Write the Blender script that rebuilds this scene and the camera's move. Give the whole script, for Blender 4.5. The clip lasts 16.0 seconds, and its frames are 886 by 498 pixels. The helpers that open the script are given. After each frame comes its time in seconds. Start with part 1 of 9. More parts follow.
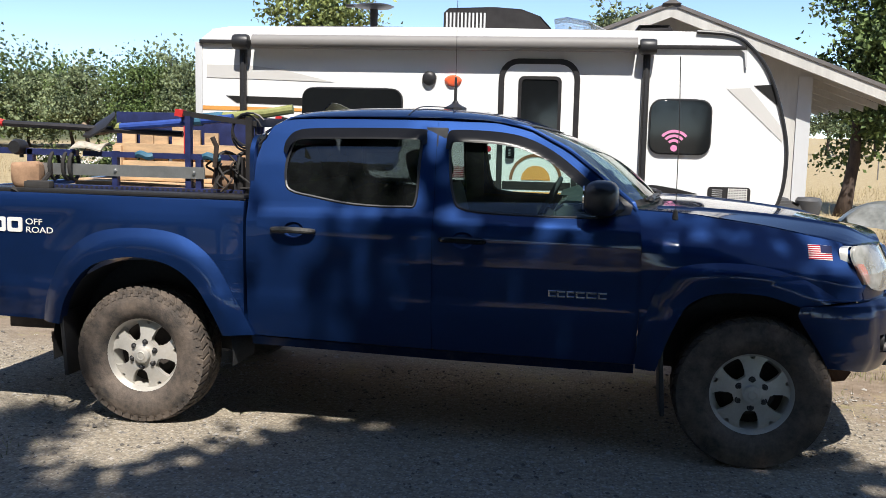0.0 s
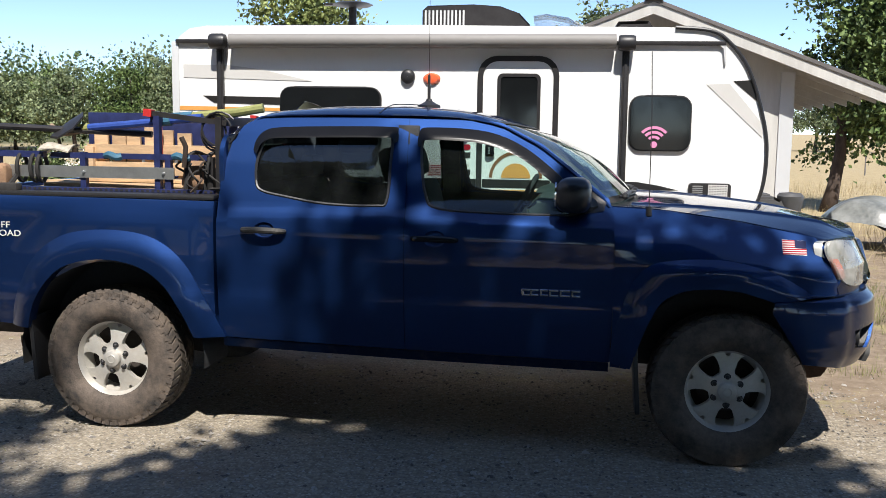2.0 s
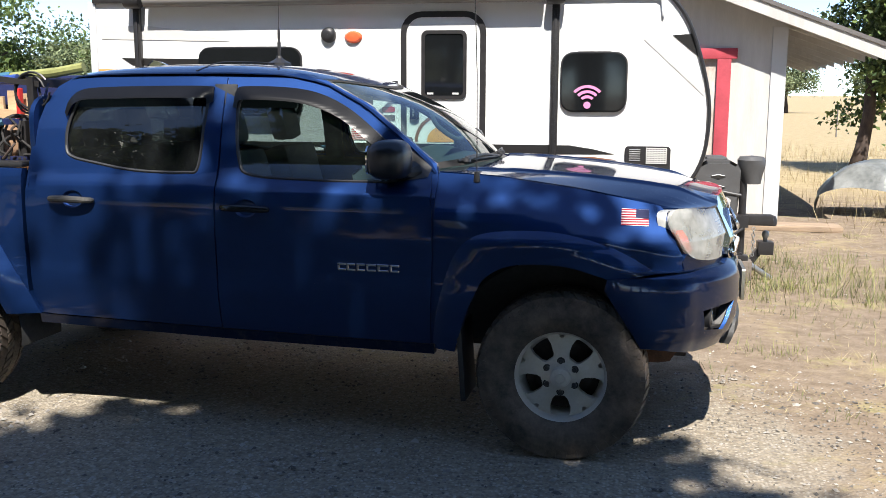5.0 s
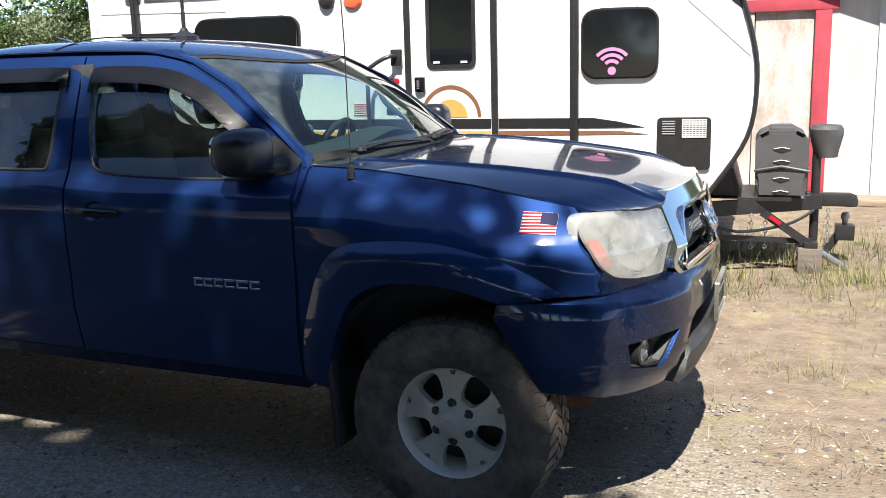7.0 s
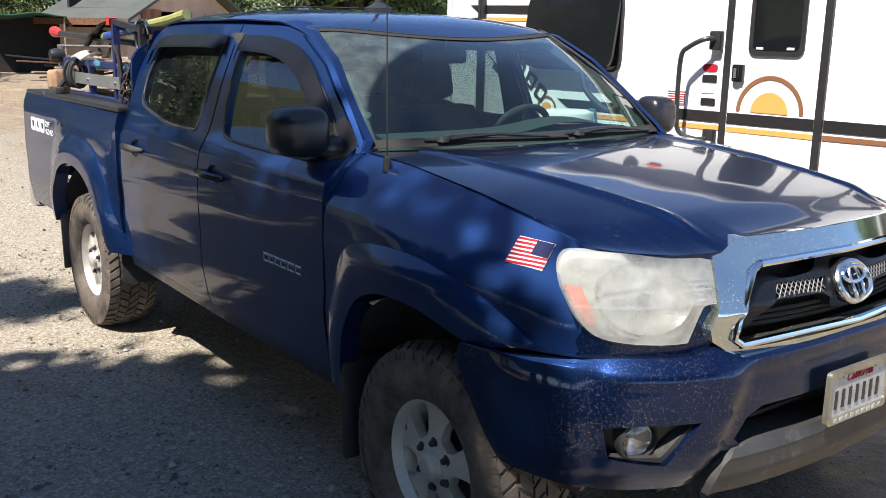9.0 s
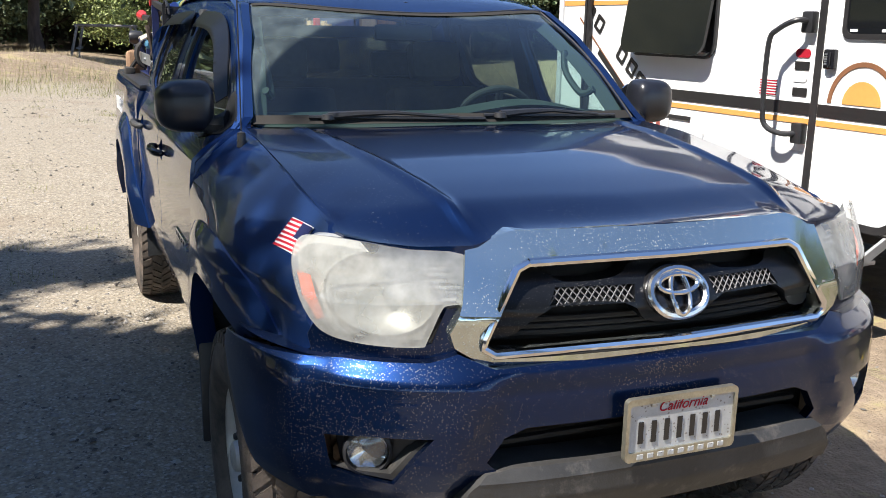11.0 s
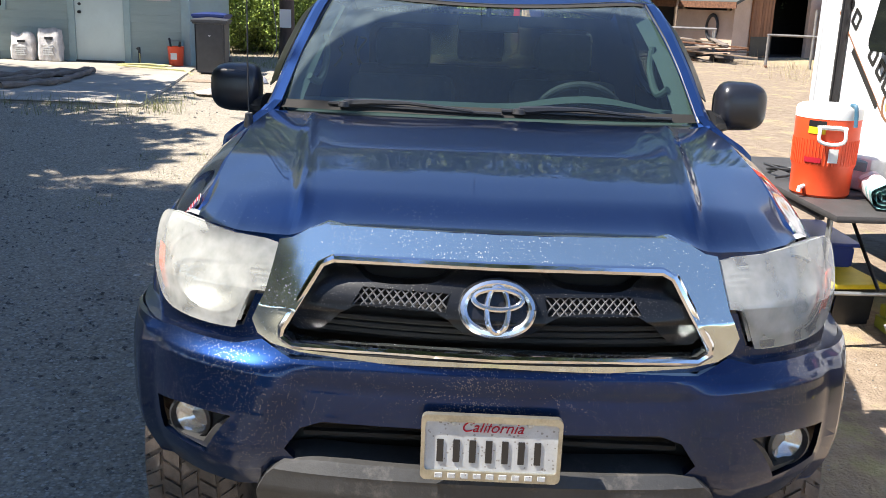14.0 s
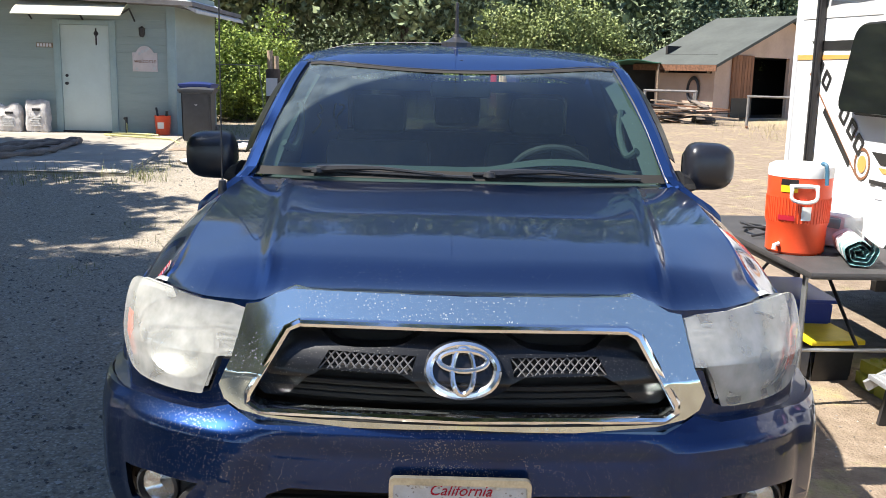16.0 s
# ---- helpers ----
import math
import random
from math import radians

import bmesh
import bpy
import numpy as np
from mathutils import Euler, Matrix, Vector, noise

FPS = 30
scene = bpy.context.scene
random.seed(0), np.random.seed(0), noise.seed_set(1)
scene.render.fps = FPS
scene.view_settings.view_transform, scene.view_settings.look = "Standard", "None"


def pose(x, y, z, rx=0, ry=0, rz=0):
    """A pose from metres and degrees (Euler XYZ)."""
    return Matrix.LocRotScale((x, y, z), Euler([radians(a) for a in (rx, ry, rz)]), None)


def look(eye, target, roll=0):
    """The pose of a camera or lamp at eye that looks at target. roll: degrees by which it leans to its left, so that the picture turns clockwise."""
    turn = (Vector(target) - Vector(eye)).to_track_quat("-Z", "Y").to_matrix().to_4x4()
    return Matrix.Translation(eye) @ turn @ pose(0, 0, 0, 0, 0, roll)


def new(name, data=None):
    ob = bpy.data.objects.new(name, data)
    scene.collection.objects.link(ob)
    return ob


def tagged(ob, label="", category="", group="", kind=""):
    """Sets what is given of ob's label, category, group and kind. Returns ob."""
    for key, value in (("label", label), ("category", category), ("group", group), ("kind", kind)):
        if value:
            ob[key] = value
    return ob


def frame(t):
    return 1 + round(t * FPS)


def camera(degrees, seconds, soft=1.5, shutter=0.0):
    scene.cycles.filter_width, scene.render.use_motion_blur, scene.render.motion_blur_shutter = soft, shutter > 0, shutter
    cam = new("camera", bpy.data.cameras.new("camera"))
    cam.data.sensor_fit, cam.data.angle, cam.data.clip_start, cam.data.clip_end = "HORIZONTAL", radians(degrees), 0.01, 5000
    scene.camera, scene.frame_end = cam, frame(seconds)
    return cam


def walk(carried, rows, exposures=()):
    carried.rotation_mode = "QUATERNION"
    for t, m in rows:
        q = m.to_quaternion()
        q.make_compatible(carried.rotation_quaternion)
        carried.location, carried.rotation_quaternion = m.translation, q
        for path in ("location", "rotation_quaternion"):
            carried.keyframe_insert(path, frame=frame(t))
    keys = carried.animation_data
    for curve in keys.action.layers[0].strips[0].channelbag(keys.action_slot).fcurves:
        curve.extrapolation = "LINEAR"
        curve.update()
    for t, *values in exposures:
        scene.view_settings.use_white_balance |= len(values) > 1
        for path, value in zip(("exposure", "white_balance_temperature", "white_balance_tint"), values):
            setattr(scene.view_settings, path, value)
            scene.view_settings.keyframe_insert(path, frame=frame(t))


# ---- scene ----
cam = camera(50.3, 16.0, soft=0.85)
PATH = [
    (0, (-0.048, -0.093, 1.627), (-0.373, 1.865, 1.384), 1.3),
    (0.5, (-0.062, -0.101, 1.624), (-0.389, 1.858, 1.385), 1.2),
    (1, (-0.113, -0.081, 1.612), (-0.437, 1.878, 1.372), 1.1),
    (1.5, (-0.119, -0.062, 1.615), (-0.426, 1.899, 1.374), 0.9),
    (2, (0.04, -0.028, 1.62), (-0.267, 1.933, 1.376), 0.8),
    (2.5, (0.185, 0.008, 1.611), (-0.122, 1.969, 1.367), 0.8),
    (3, (0.221, 0.187, 1.602), (-0.088, 2.146, 1.348), 0.5),
    (3.5, (0.273, 0.369, 1.611), (-0.032, 2.329, 1.353), 0.4),
    (4, (0.544, 0.446, 1.588), (0.241, 2.404, 1.311), -0.2),
    (4.2, (0.667, 0.456, 1.594), (0.348, 2.411, 1.313), -0.1),
    (6.3, (1.603, 1.245, 1.598), (0.939, 3.092, 1.217), -0.6),
    (6.5, (1.66, 1.384, 1.575), (0.966, 3.22, 1.192), -0.8),
    (7, (1.88, 1.725, 1.625), (1.156, 3.549, 1.239), -1.5),
    (7.5, (2.224, 2.058, 1.634), (1.273, 3.777, 1.263), -1.2),
    (8, (2.418, 2.436, 1.597), (1.305, 4.027, 1.118), 0.3),
    (8.5, (2.597, 2.787, 1.653), (1.384, 4.294, 1.146), -0.2),
    (8.7, (2.706, 2.891, 1.652), (1.335, 4.267, 1.177), 0.6),
    (10.8, (3.298, 4.127, 1.613), (1.504, 4.887, 1.161), 1.1),
    (11, (3.288, 4.232, 1.6), (1.487, 4.972, 1.144), 1.2),
    (11.5, (3.286, 4.509, 1.613), (1.467, 5.19, 1.138), 2.4),
    (12, (3.446, 4.776, 1.599), (1.543, 5.163, 1.12), 2.3),
    (12.5, (3.468, 4.974, 1.598), (1.55, 5.278, 1.122), 1.4),
    (13, (3.351, 5.128, 1.59), (1.434, 5.424, 1.102), 1.5),
    (13.5, (3.408, 5.332, 1.589), (1.484, 5.376, 1.043), 1.7),
    (14, (3.495, 5.47, 1.651), (1.559, 5.447, 1.148), 2.2),
    (14.5, (3.541, 5.501, 1.657), (1.584, 5.454, 1.245), 2.0),
    (15, (3.528, 5.499, 1.653), (1.568, 5.447, 1.26), 1.8),
    (15.5, (3.526, 5.52, 1.654), (1.563, 5.494, 1.273), 1.6),
    (16, (3.513, 5.527, 1.654), (1.548, 5.521, 1.283), 1.4),
]
walk(cam, [(t, look(eye, target, roll)) for t, eye, target, roll in PATH], [(0.0, 0.72), (2.0, 0.74), (3.0, 0.90), (4.0, 1.00), (6.5, 1.25), (7.0, 1.20), (7.5, 0.85), (8.0, 1.08), (8.5, 1.25), (11.0, 1.16), (12.5, 1.30), (13.0, 1.46), (14.0, 1.58), (14.5, 1.56), (16.0, 1.50)])

# ---- light ----
SUN = Vector((0.17, -0.66, 1.0)).normalized()
world = bpy.data.worlds.new("sky")
scene.world = world
world.use_nodes = True
sky = world.node_tree.nodes.new("ShaderNodeTexSky")
sky.sky_type = "NISHITA"
sky.sun_disc = False
sky.sun_elevation = math.asin(SUN.z)
sky.sun_rotation = math.atan2(SUN.x, SUN.y)
sky.altitude = 300
sky.air_density, sky.dust_density, sky.ozone_density = 0.55, 0.0, 1.7
bg = world.node_tree.nodes["Background"]
bg.inputs["Strength"].default_value = 0.135
world.node_tree.links.new(sky.outputs[0], bg.inputs["Color"])
sun = new("sun", bpy.data.lights.new("sun", "SUN"))
sun.data.energy, sun.data.angle, sun.data.color = 4.6, radians(0.55), (1.0, 0.95, 0.88)
sun.matrix_world = look(SUN * 60, (0, 0, 0))


# ---- materials ----
def mat(name, color, rough=0.6, metal=0.0, var=0.18, scale=6.0, bump=0.0, bscale=60.0, coat=0.0, other=None,
        island=0.0, objrand=0.0, stretch=(1, 1, 1), spec=0.5):
    m = bpy.data.materials.new(name)
    m.use_nodes = True
    nt = m.node_tree
    N, L = nt.nodes, nt.links
    p = N["Principled BSDF"]
    tc = N.new("ShaderNodeTexCoord")
    mp = N.new("ShaderNodeMapping")
    mp.inputs["Scale"].default_value = stretch
    L.new(tc.outputs["Object"], mp.inputs["Vector"])
    n1 = N.new("ShaderNodeTexNoise")
    n1.inputs["Scale"].default_value, n1.inputs["Detail"].default_value = scale, 3
    n2 = N.new("ShaderNodeTexNoise")
    n2.inputs["Scale"].default_value, n2.inputs["Detail"].default_value = scale * 9, 2
    L.new(mp.outputs[0], n1.inputs["Vector"])
    L.new(mp.outputs[0], n2.inputs["Vector"])
    add = N.new("ShaderNodeMath")
    add.operation = "MULTIPLY_ADD"
    L.new(n2.outputs["Fac"], add.inputs[0])
    add.inputs[1].default_value = 0.45
    sc = N.new("ShaderNodeMath")
    sc.operation = "MULTIPLY_ADD"
    L.new(n1.outputs["Fac"], sc.inputs[0])
    sc.inputs[1].default_value, sc.inputs[2].default_value = 1.3, -0.37
    L.new(sc.outputs[0], add.inputs[2])
    last = add.outputs[0]
    if island or objrand:
        src = N.new("ShaderNodeNewGeometry").outputs["Random Per Island"] if island else N.new("ShaderNodeObjectInfo").outputs["Random"]
        a2 = N.new("ShaderNodeMath")
        a2.operation = "MULTIPLY_ADD"
        L.new(src, a2.inputs[0])
        a2.inputs[1].default_value = island or objrand
        a3 = N.new("ShaderNodeMath")
        a3.operation = "SUBTRACT"
        L.new(last, a3.inputs[0])
        a3.inputs[1].default_value = (island or objrand) / 2
        L.new(a3.outputs[0], a2.inputs[2])
        last = a2.outputs[0]
    ramp = N.new("ShaderNodeValToRGB")
    c1 = [max(0, c * (1 - var)) for c in color]
    c2 = other or [min(1, c * (1 + var)) for c in color]
    ramp.color_ramp.elements[0].position, ramp.color_ramp.elements[1].position = 0.2, 0.8
    ramp.color_ramp.elements[0].color, ramp.color_ramp.elements[1].color = (*c1, 1), (*c2, 1)
    L.new(last, ramp.inputs[0])
    L.new(ramp.outputs[0], p.inputs["Base Color"])
    p.inputs["Roughness"].default_value, p.inputs["Metallic"].default_value = rough, metal
    p.inputs["Coat Weight"].default_value, p.inputs["Coat Roughness"].default_value = coat, 0.04
    p.inputs["Coat IOR"].default_value = 1.42
    p.inputs["Specular IOR Level"].default_value = spec
    if bump:
        n3 = N.new("ShaderNodeTexNoise")
        n3.inputs["Scale"].default_value, n3.inputs["Detail"].default_value = bscale, 3
        L.new(mp.outputs[0], n3.inputs["Vector"])
        b = N.new("ShaderNodeBump")
        b.inputs["Strength"].default_value, b.inputs["Distance"].default_value = bump, 0.02
        L.new(n3.outputs["Fac"], b.inputs["Height"])
        L.new(b.outputs[0], p.inputs["Normal"])
    return m


def glass(name, tint, gloss=1.0, rough=0.0, haze=0.0, hazecol=(0.6, 0.6, 0.58), wiped=False):
    m = bpy.data.materials.new(name)
    m.use_nodes = True
    N, L = m.node_tree.nodes, m.node_tree.links
    N.remove(N["Principled BSDF"])
    tr, gl, fr, mx = (N.new("ShaderNode" + k) for k in ("BsdfTransparent", "BsdfGlossy", "LayerWeight", "MixShader"))
    tr.inputs[0].default_value = (*tint, 1)
    gl.inputs["Roughness"].default_value = rough
    gl.inputs[0].default_value = (gloss, gloss, gloss, 1)
    fr.inputs["Blend"].default_value = 0.5
    pw, ad = N.new("ShaderNodeMath"), N.new("ShaderNodeMath")
    pw.operation, ad.operation = "POWER", "MULTIPLY_ADD"
    L.new(fr.outputs["Facing"], pw.inputs[0])
    pw.inputs[1].default_value = 4.6
    L.new(pw.outputs[0], ad.inputs[0])
    ad.inputs[1].default_value, ad.inputs[2].default_value = 0.93, 0.07
    L.new(ad.outputs[0], mx.inputs[0])
    base = tr
    if haze:
        df, nz, mr, mh = (N.new("ShaderNode" + k) for k in ("BsdfDiffuse", "TexNoise", "MapRange", "MixShader"))
        df.inputs[0].default_value = (*hazecol, 1)
        tc = N.new("ShaderNodeTexCoord")
        L.new(tc.outputs["Object"], nz.inputs["Vector"])
        nz.inputs["Scale"].default_value, nz.inputs["Detail"].default_value = 14, 4
        mr.inputs[1].default_value, mr.inputs[2].default_value = 0.3, 0.75
        mr.inputs[3].default_value, mr.inputs[4].default_value = haze * 0.5, haze * 1.3
        L.new(nz.outputs["Fac"], mr.inputs[0])
        fac = mr.outputs[0]
        if wiped:
            # dust left outside the two arcs of the wipers
            sp = N.new("ShaderNodeSeparateXYZ")
            L.new(tc.outputs["Object"], sp.inputs[0])

            def op(kind, a, b):
                n = N.new("ShaderNodeMath")
                n.operation = kind
                for k, v in enumerate((a, b)):
                    if isinstance(v, (int, float)):
                        n.inputs[k].default_value = v
                    else:
                        L.new(v, n.inputs[k])
                return n.outputs[0]
            up = op("MULTIPLY", op("SUBTRACT", sp.outputs[2], 1.285), 1.9)
            far = []
            for y0, r0 in ((-0.02, 0.70), (0.40, 0.68)):
                dy = op("SUBTRACT", sp.outputs[1], y0)
                far.append(op("SUBTRACT", op("SQRT", op("ADD", op("MULTIPLY", dy, dy), op("MULTIPLY", up, up)), 0), r0))
            edge = N.new("ShaderNodeMapRange")
            edge.inputs[1].default_value, edge.inputs[2].default_value = -0.01, 0.012
            edge.inputs[3].default_value, edge.inputs[4].default_value = 0.8, 11.0
            L.new(op("MINIMUM", far[0], far[1]), edge.inputs[0])
            fac = op("MULTIPLY", fac, edge.outputs[0])
        L.new(fac, mh.inputs[0])
        L.new(tr.outputs[0], mh.inputs[1])
        L.new(df.outputs[0], mh.inputs[2])
        base = mh
    L.new(base.outputs[0], mx.inputs[1])
    L.new(gl.outputs[0], mx.inputs[2])
    L.new(mx.outputs[0], N["Material Output"].inputs["Surface"])
    return m


def dusted(m, color, low, high, scale, zmin=None, zmax=None, amount=1.0, film=0.0):
    """Specks and splashes of dried dirt over a finish; denser below zmax where the road throws it up."""
    N, L = m.node_tree.nodes, m.node_tree.links
    p = N["Principled BSDF"]
    src = p.inputs["Base Color"].links[0].from_socket
    tc = N.new("ShaderNodeTexCoord")
    nz = N.new("ShaderNodeTexNoise")
    nz.inputs["Scale"].default_value, nz.inputs["Detail"].default_value, nz.inputs["Roughness"].default_value = scale, 5, 0.72
    L.new(tc.outputs["Object"], nz.inputs["Vector"])
    mr = N.new("ShaderNodeMapRange")
    mr.inputs[1].default_value, mr.inputs[2].default_value = low, high
    mr.inputs[3].default_value, mr.inputs[4].default_value = film, amount
    L.new(nz.outputs["Fac"], mr.inputs[0])
    fac = mr.outputs[0]
    if zmin is not None:
        sp = N.new("ShaderNodeSeparateXYZ")
        L.new(tc.outputs["Object"], sp.inputs[0])
        mz = N.new("ShaderNodeMapRange")
        mz.inputs[1].default_value, mz.inputs[2].default_value, mz.inputs[3].default_value, mz.inputs[4].default_value = zmin, zmax, 1, 0
        L.new(sp.outputs[2], mz.inputs[0])
        mul = N.new("ShaderNodeMath")
        mul.operation = "MULTIPLY"
        L.new(fac, mul.inputs[0])
        L.new(mz.outputs[0], mul.inputs[1])
        fac = mul.outputs[0]
    mx = N.new("ShaderNodeMix")
    mx.data_type = "RGBA"
    L.new(fac, mx.inputs[0])
    L.new(src, mx.inputs[6])
    mx.inputs[7].default_value = (*color, 1)
    L.new(mx.outputs[2], p.inputs["Base Color"])
    for name, value in (("Coat Weight", 0.0), ("Metallic", 0.0)):
        top = p.inputs[name].default_value
        if top:
            mc = N.new("ShaderNodeMapRange")
            mc.inputs[3].default_value, mc.inputs[4].default_value = top, value
            L.new(fac, mc.inputs[0])
            L.new(mc.outputs[0], p.inputs[name])
    return m


def spattered(m, color, scale, size, amount=0.8, film=0.0, stretch=(1, 1, 1), bias=-1.10, wobble=0.45):
    """Small dried splashes of uneven size, with a thin film of dust between them."""
    N, L = m.node_tree.nodes, m.node_tree.links
    p = N["Principled BSDF"]
    src = p.inputs["Base Color"].links[0].from_socket
    tc, mp, vo, sp, mr, nz, cut, mx = (N.new("ShaderNode" + k) for k in ("TexCoord", "Mapping", "TexVoronoi", "SeparateColor", "MapRange", "TexNoise", "MapRange", "Mix"))
    mp.inputs["Scale"].default_value = stretch
    L.new(tc.outputs["Object"], mp.inputs["Vector"])
    vo.inputs["Scale"].default_value = scale
    nz.inputs["Scale"].default_value, nz.inputs["Detail"].default_value = 3.5, 4
    L.new(tc.outputs["Object"], nz.inputs["Vector"])
    wob = N.new("ShaderNodeTexNoise")
    wob.inputs["Scale"].default_value = scale * 2.2
    L.new(mp.outputs[0], wob.inputs["Vector"])
    L.new(mp.outputs[0], vo.inputs["Vector"])
    L.new(vo.outputs["Color"], sp.inputs[0])
    # radius of each splash: none for most cells, more where the noise is high
    lo = N.new("ShaderNodeMath")
    lo.operation = "MULTIPLY_ADD"
    L.new(nz.outputs["Fac"], lo.inputs[0])
    lo.inputs[1].default_value, lo.inputs[2].default_value = 1.2, bias
    rad = N.new("ShaderNodeMath")
    rad.operation = "ADD"
    L.new(sp.outputs[0], rad.inputs[0])
    L.new(lo.outputs[0], rad.inputs[1])
    r2 = N.new("ShaderNodeMath")
    r2.operation = "MULTIPLY"
    L.new(rad.outputs[0], r2.inputs[0])
    r2.inputs[1].default_value = size
    dw = N.new("ShaderNodeMath")
    dw.operation = "MULTIPLY_ADD"
    L.new(wob.outputs["Fac"], dw.inputs[0])
    dw.inputs[1].default_value = wobble
    L.new(vo.outputs["Distance"], dw.inputs[2])
    df = N.new("ShaderNodeMath")
    df.operation = "SUBTRACT"
    L.new(r2.outputs[0], df.inputs[0])
    L.new(dw.outputs[0], df.inputs[1])
    cut.inputs[1].default_value, cut.inputs[2].default_value = -0.18 - 0.5 * (wobble - 0.45), -0.08 - 0.5 * (wobble - 0.45)
    cut.inputs[3].default_value, cut.inputs[4].default_value = film, amount
    L.new(df.outputs[0], cut.inputs[0])
    mx.data_type = "RGBA"
    L.new(cut.outputs[0], mx.inputs[0])
    L.new(src, mx.inputs[6])
    mx.inputs[7].default_value = (*color, 1)
    L.new(mx.outputs[2], p.inputs["Base Color"])
    for name in ("Coat Weight", "Metallic"):
        top = p.inputs[name].default_value
        if top and not p.inputs[name].links:
            mc = N.new("ShaderNodeMapRange")
            mc.inputs[3].default_value, mc.inputs[4].default_value = top, 0.0
            L.new(cut.outputs[0], mc.inputs[0])
            L.new(mc.outputs[0], p.inputs[name])
    return m


M = {}
BLUE = (0.0020, 0.020, 0.090)
M["paint"] = dusted(mat("blue_metallic_paint", (0.0022, 0.026, 0.118), 0.54, 0.83, 0.08, 3, coat=1.0), (0.33, 0.30, 0.28), 0.735, 0.76, 130, amount=0.7, film=0.010)
M["paint_front"] = spattered(mat("bug_spattered_blue_paint", (0.0016, 0.0155, 0.071), 0.38, 0.93, 0.08, 3, coat=0.9), (0.25, 0.24, 0.225), 260, 0.86, 0.40, 0.008, bias=-1.06, wobble=0.9)
M["hood_paint"] = spattered(mat("hood_blue_paint", BLUE, 0.33, 0.93, 0.06, 3, coat=1.0), (0.34, 0.34, 0.34), 140, 0.52, 0.55, 0.004, wobble=0.7)
M["paint_low"] = dusted(mat("dusty_blue_paint", (0.002, 0.012, 0.05), 0.45, 0.9, 0.08, 3, coat=0.7), (0.10, 0.075, 0.06), 0.5, 0.8, 14, 0.2, 0.95, 0.5)
# the film is thin dust that also brightens the chrome's dark reflections
M["chrome"] = spattered(spattered(mat("spattered_chrome", (0.56, 0.62, 0.60), 0.07, 1.0, 0.03, 5), (0.52, 0.54, 0.53), 210, 0.86, 0.42, 0.05, wobble=0.9), (0.62, 0.63, 0.61), 55, 0.52, 0.6, 0.0, (1, 1.3, 0.55), wobble=1.0)
M["emblem_chrome"] = mat("satin_chrome", (0.70, 0.70, 0.70), 0.22, 1.0, 0.04, 8)
M["clean_chrome"] = mat("chrome", (0.68, 0.68, 0.70), 0.08, 1.0, 0.03, 5)
M["black"] = mat("black_plastic", (0.022, 0.022, 0.024), 0.42, 0, 0.2, 30, 0.05, 300)
M["mirror_black"] = mat("satin_black_plastic", (0.014, 0.015, 0.020), 0.30, 0, 0.2, 10, 0.02, 200)
M["visor"] = mat("smoked_acrylic", (0.007, 0.007, 0.008), 0.30, 0, 0.15, 10, spec=0.25)
M["gloss_black"] = mat("glossy_black_plastic", (0.012, 0.012, 0.014), 0.16, 0, 0.15, 10)
M["grey_plastic"] = dusted(mat("weathered_grey_plastic", (0.036, 0.035, 0.034), 0.55, 0, 0.25, 9, 0.05, 200), (0.25, 0.22, 0.19), 0.55, 0.75, 12, amount=0.35)
M["rubber"] = dusted(mat("tyre_rubber", (0.028, 0.026, 0.025), 0.78, 0, 0.25, 12, 0.15, 120), (0.23, 0.175, 0.135), 0.34, 0.74, 7, amount=0.76)
M["alloy"] = dusted(mat("dusty_alloy", (0.54, 0.52, 0.48), 0.45, 0.40, 0.1, 10), (0.40, 0.33, 0.25), 0.42, 0.75, 9, amount=0.5)
M["iron"] = mat("dirty_iron", (0.05, 0.04, 0.035), 0.75, 0.2, 0.4, 12, 0.1, 60)
M["interior"] = mat("charcoal_fabric", (0.035, 0.036, 0.038), 0.85, 0, 0.2, 40, 0.1, 400)
M["dash"] = mat("grey_green_dash_vinyl", (0.040, 0.054, 0.050), 0.7, 0, 0.1, 30, 0.05, 300)
# haze on the panes: dust, plus a pale veil in place of reflected sky
M["glass"] = glass("windshield_glass", (0.56, 0.70, 0.67), 1.0, 0.0, 0.012, (0.42, 0.52, 0.50), wiped=True)
M["side_glass"] = glass("side_glass", (0.74, 0.88, 0.84), 1.0, 0.0, 0.010, (0.42, 0.50, 0.50))
M["tint_glass"] = glass("privacy_glass", (0.22, 0.26, 0.26), 1.0, 0.0, 0.016, (0.42, 0.47, 0.50))
M["grille_black"] = spattered(mat("speckled_black_plastic", (0.006, 0.0065, 0.008), 0.30, 0, 0.2, 9, spec=0.35), (0.24, 0.23, 0.21), 280, 0.78, 0.4, 0.0, wobble=0.8)
M["lamp_lens"] = glass("hazed_headlight_lens", (0.92, 0.93, 0.90), 0.9, 0.12, 0.63, (0.42, 0.42, 0.395))
M["clear_lens"] = glass("clear_lens", (0.85, 0.87, 0.87), 1.0, 0.02, 0.12)
M["fog_lens"] = glass("dusty_fog_lens", (0.85, 0.87, 0.87), 1.0, 0.05, 0.30, (0.50, 0.49, 0.46))
M["satin"] = mat("silvered_plastic", (0.55, 0.55, 0.53), 0.38, 0.35, 0.05, 20)
M["plate"] = spattered(mat("weathered_plate_enamel", (0.46, 0.46, 0.45), 0.45, 0, 0.12, 30), (0.16, 0.13, 0.11), 120, 0.9, 0.7, 0.0)
M["old_pipe"] = mat("weathered_steel_pipe", (0.20, 0.185, 0.17), 0.6, 0.3, 0.3, 5)
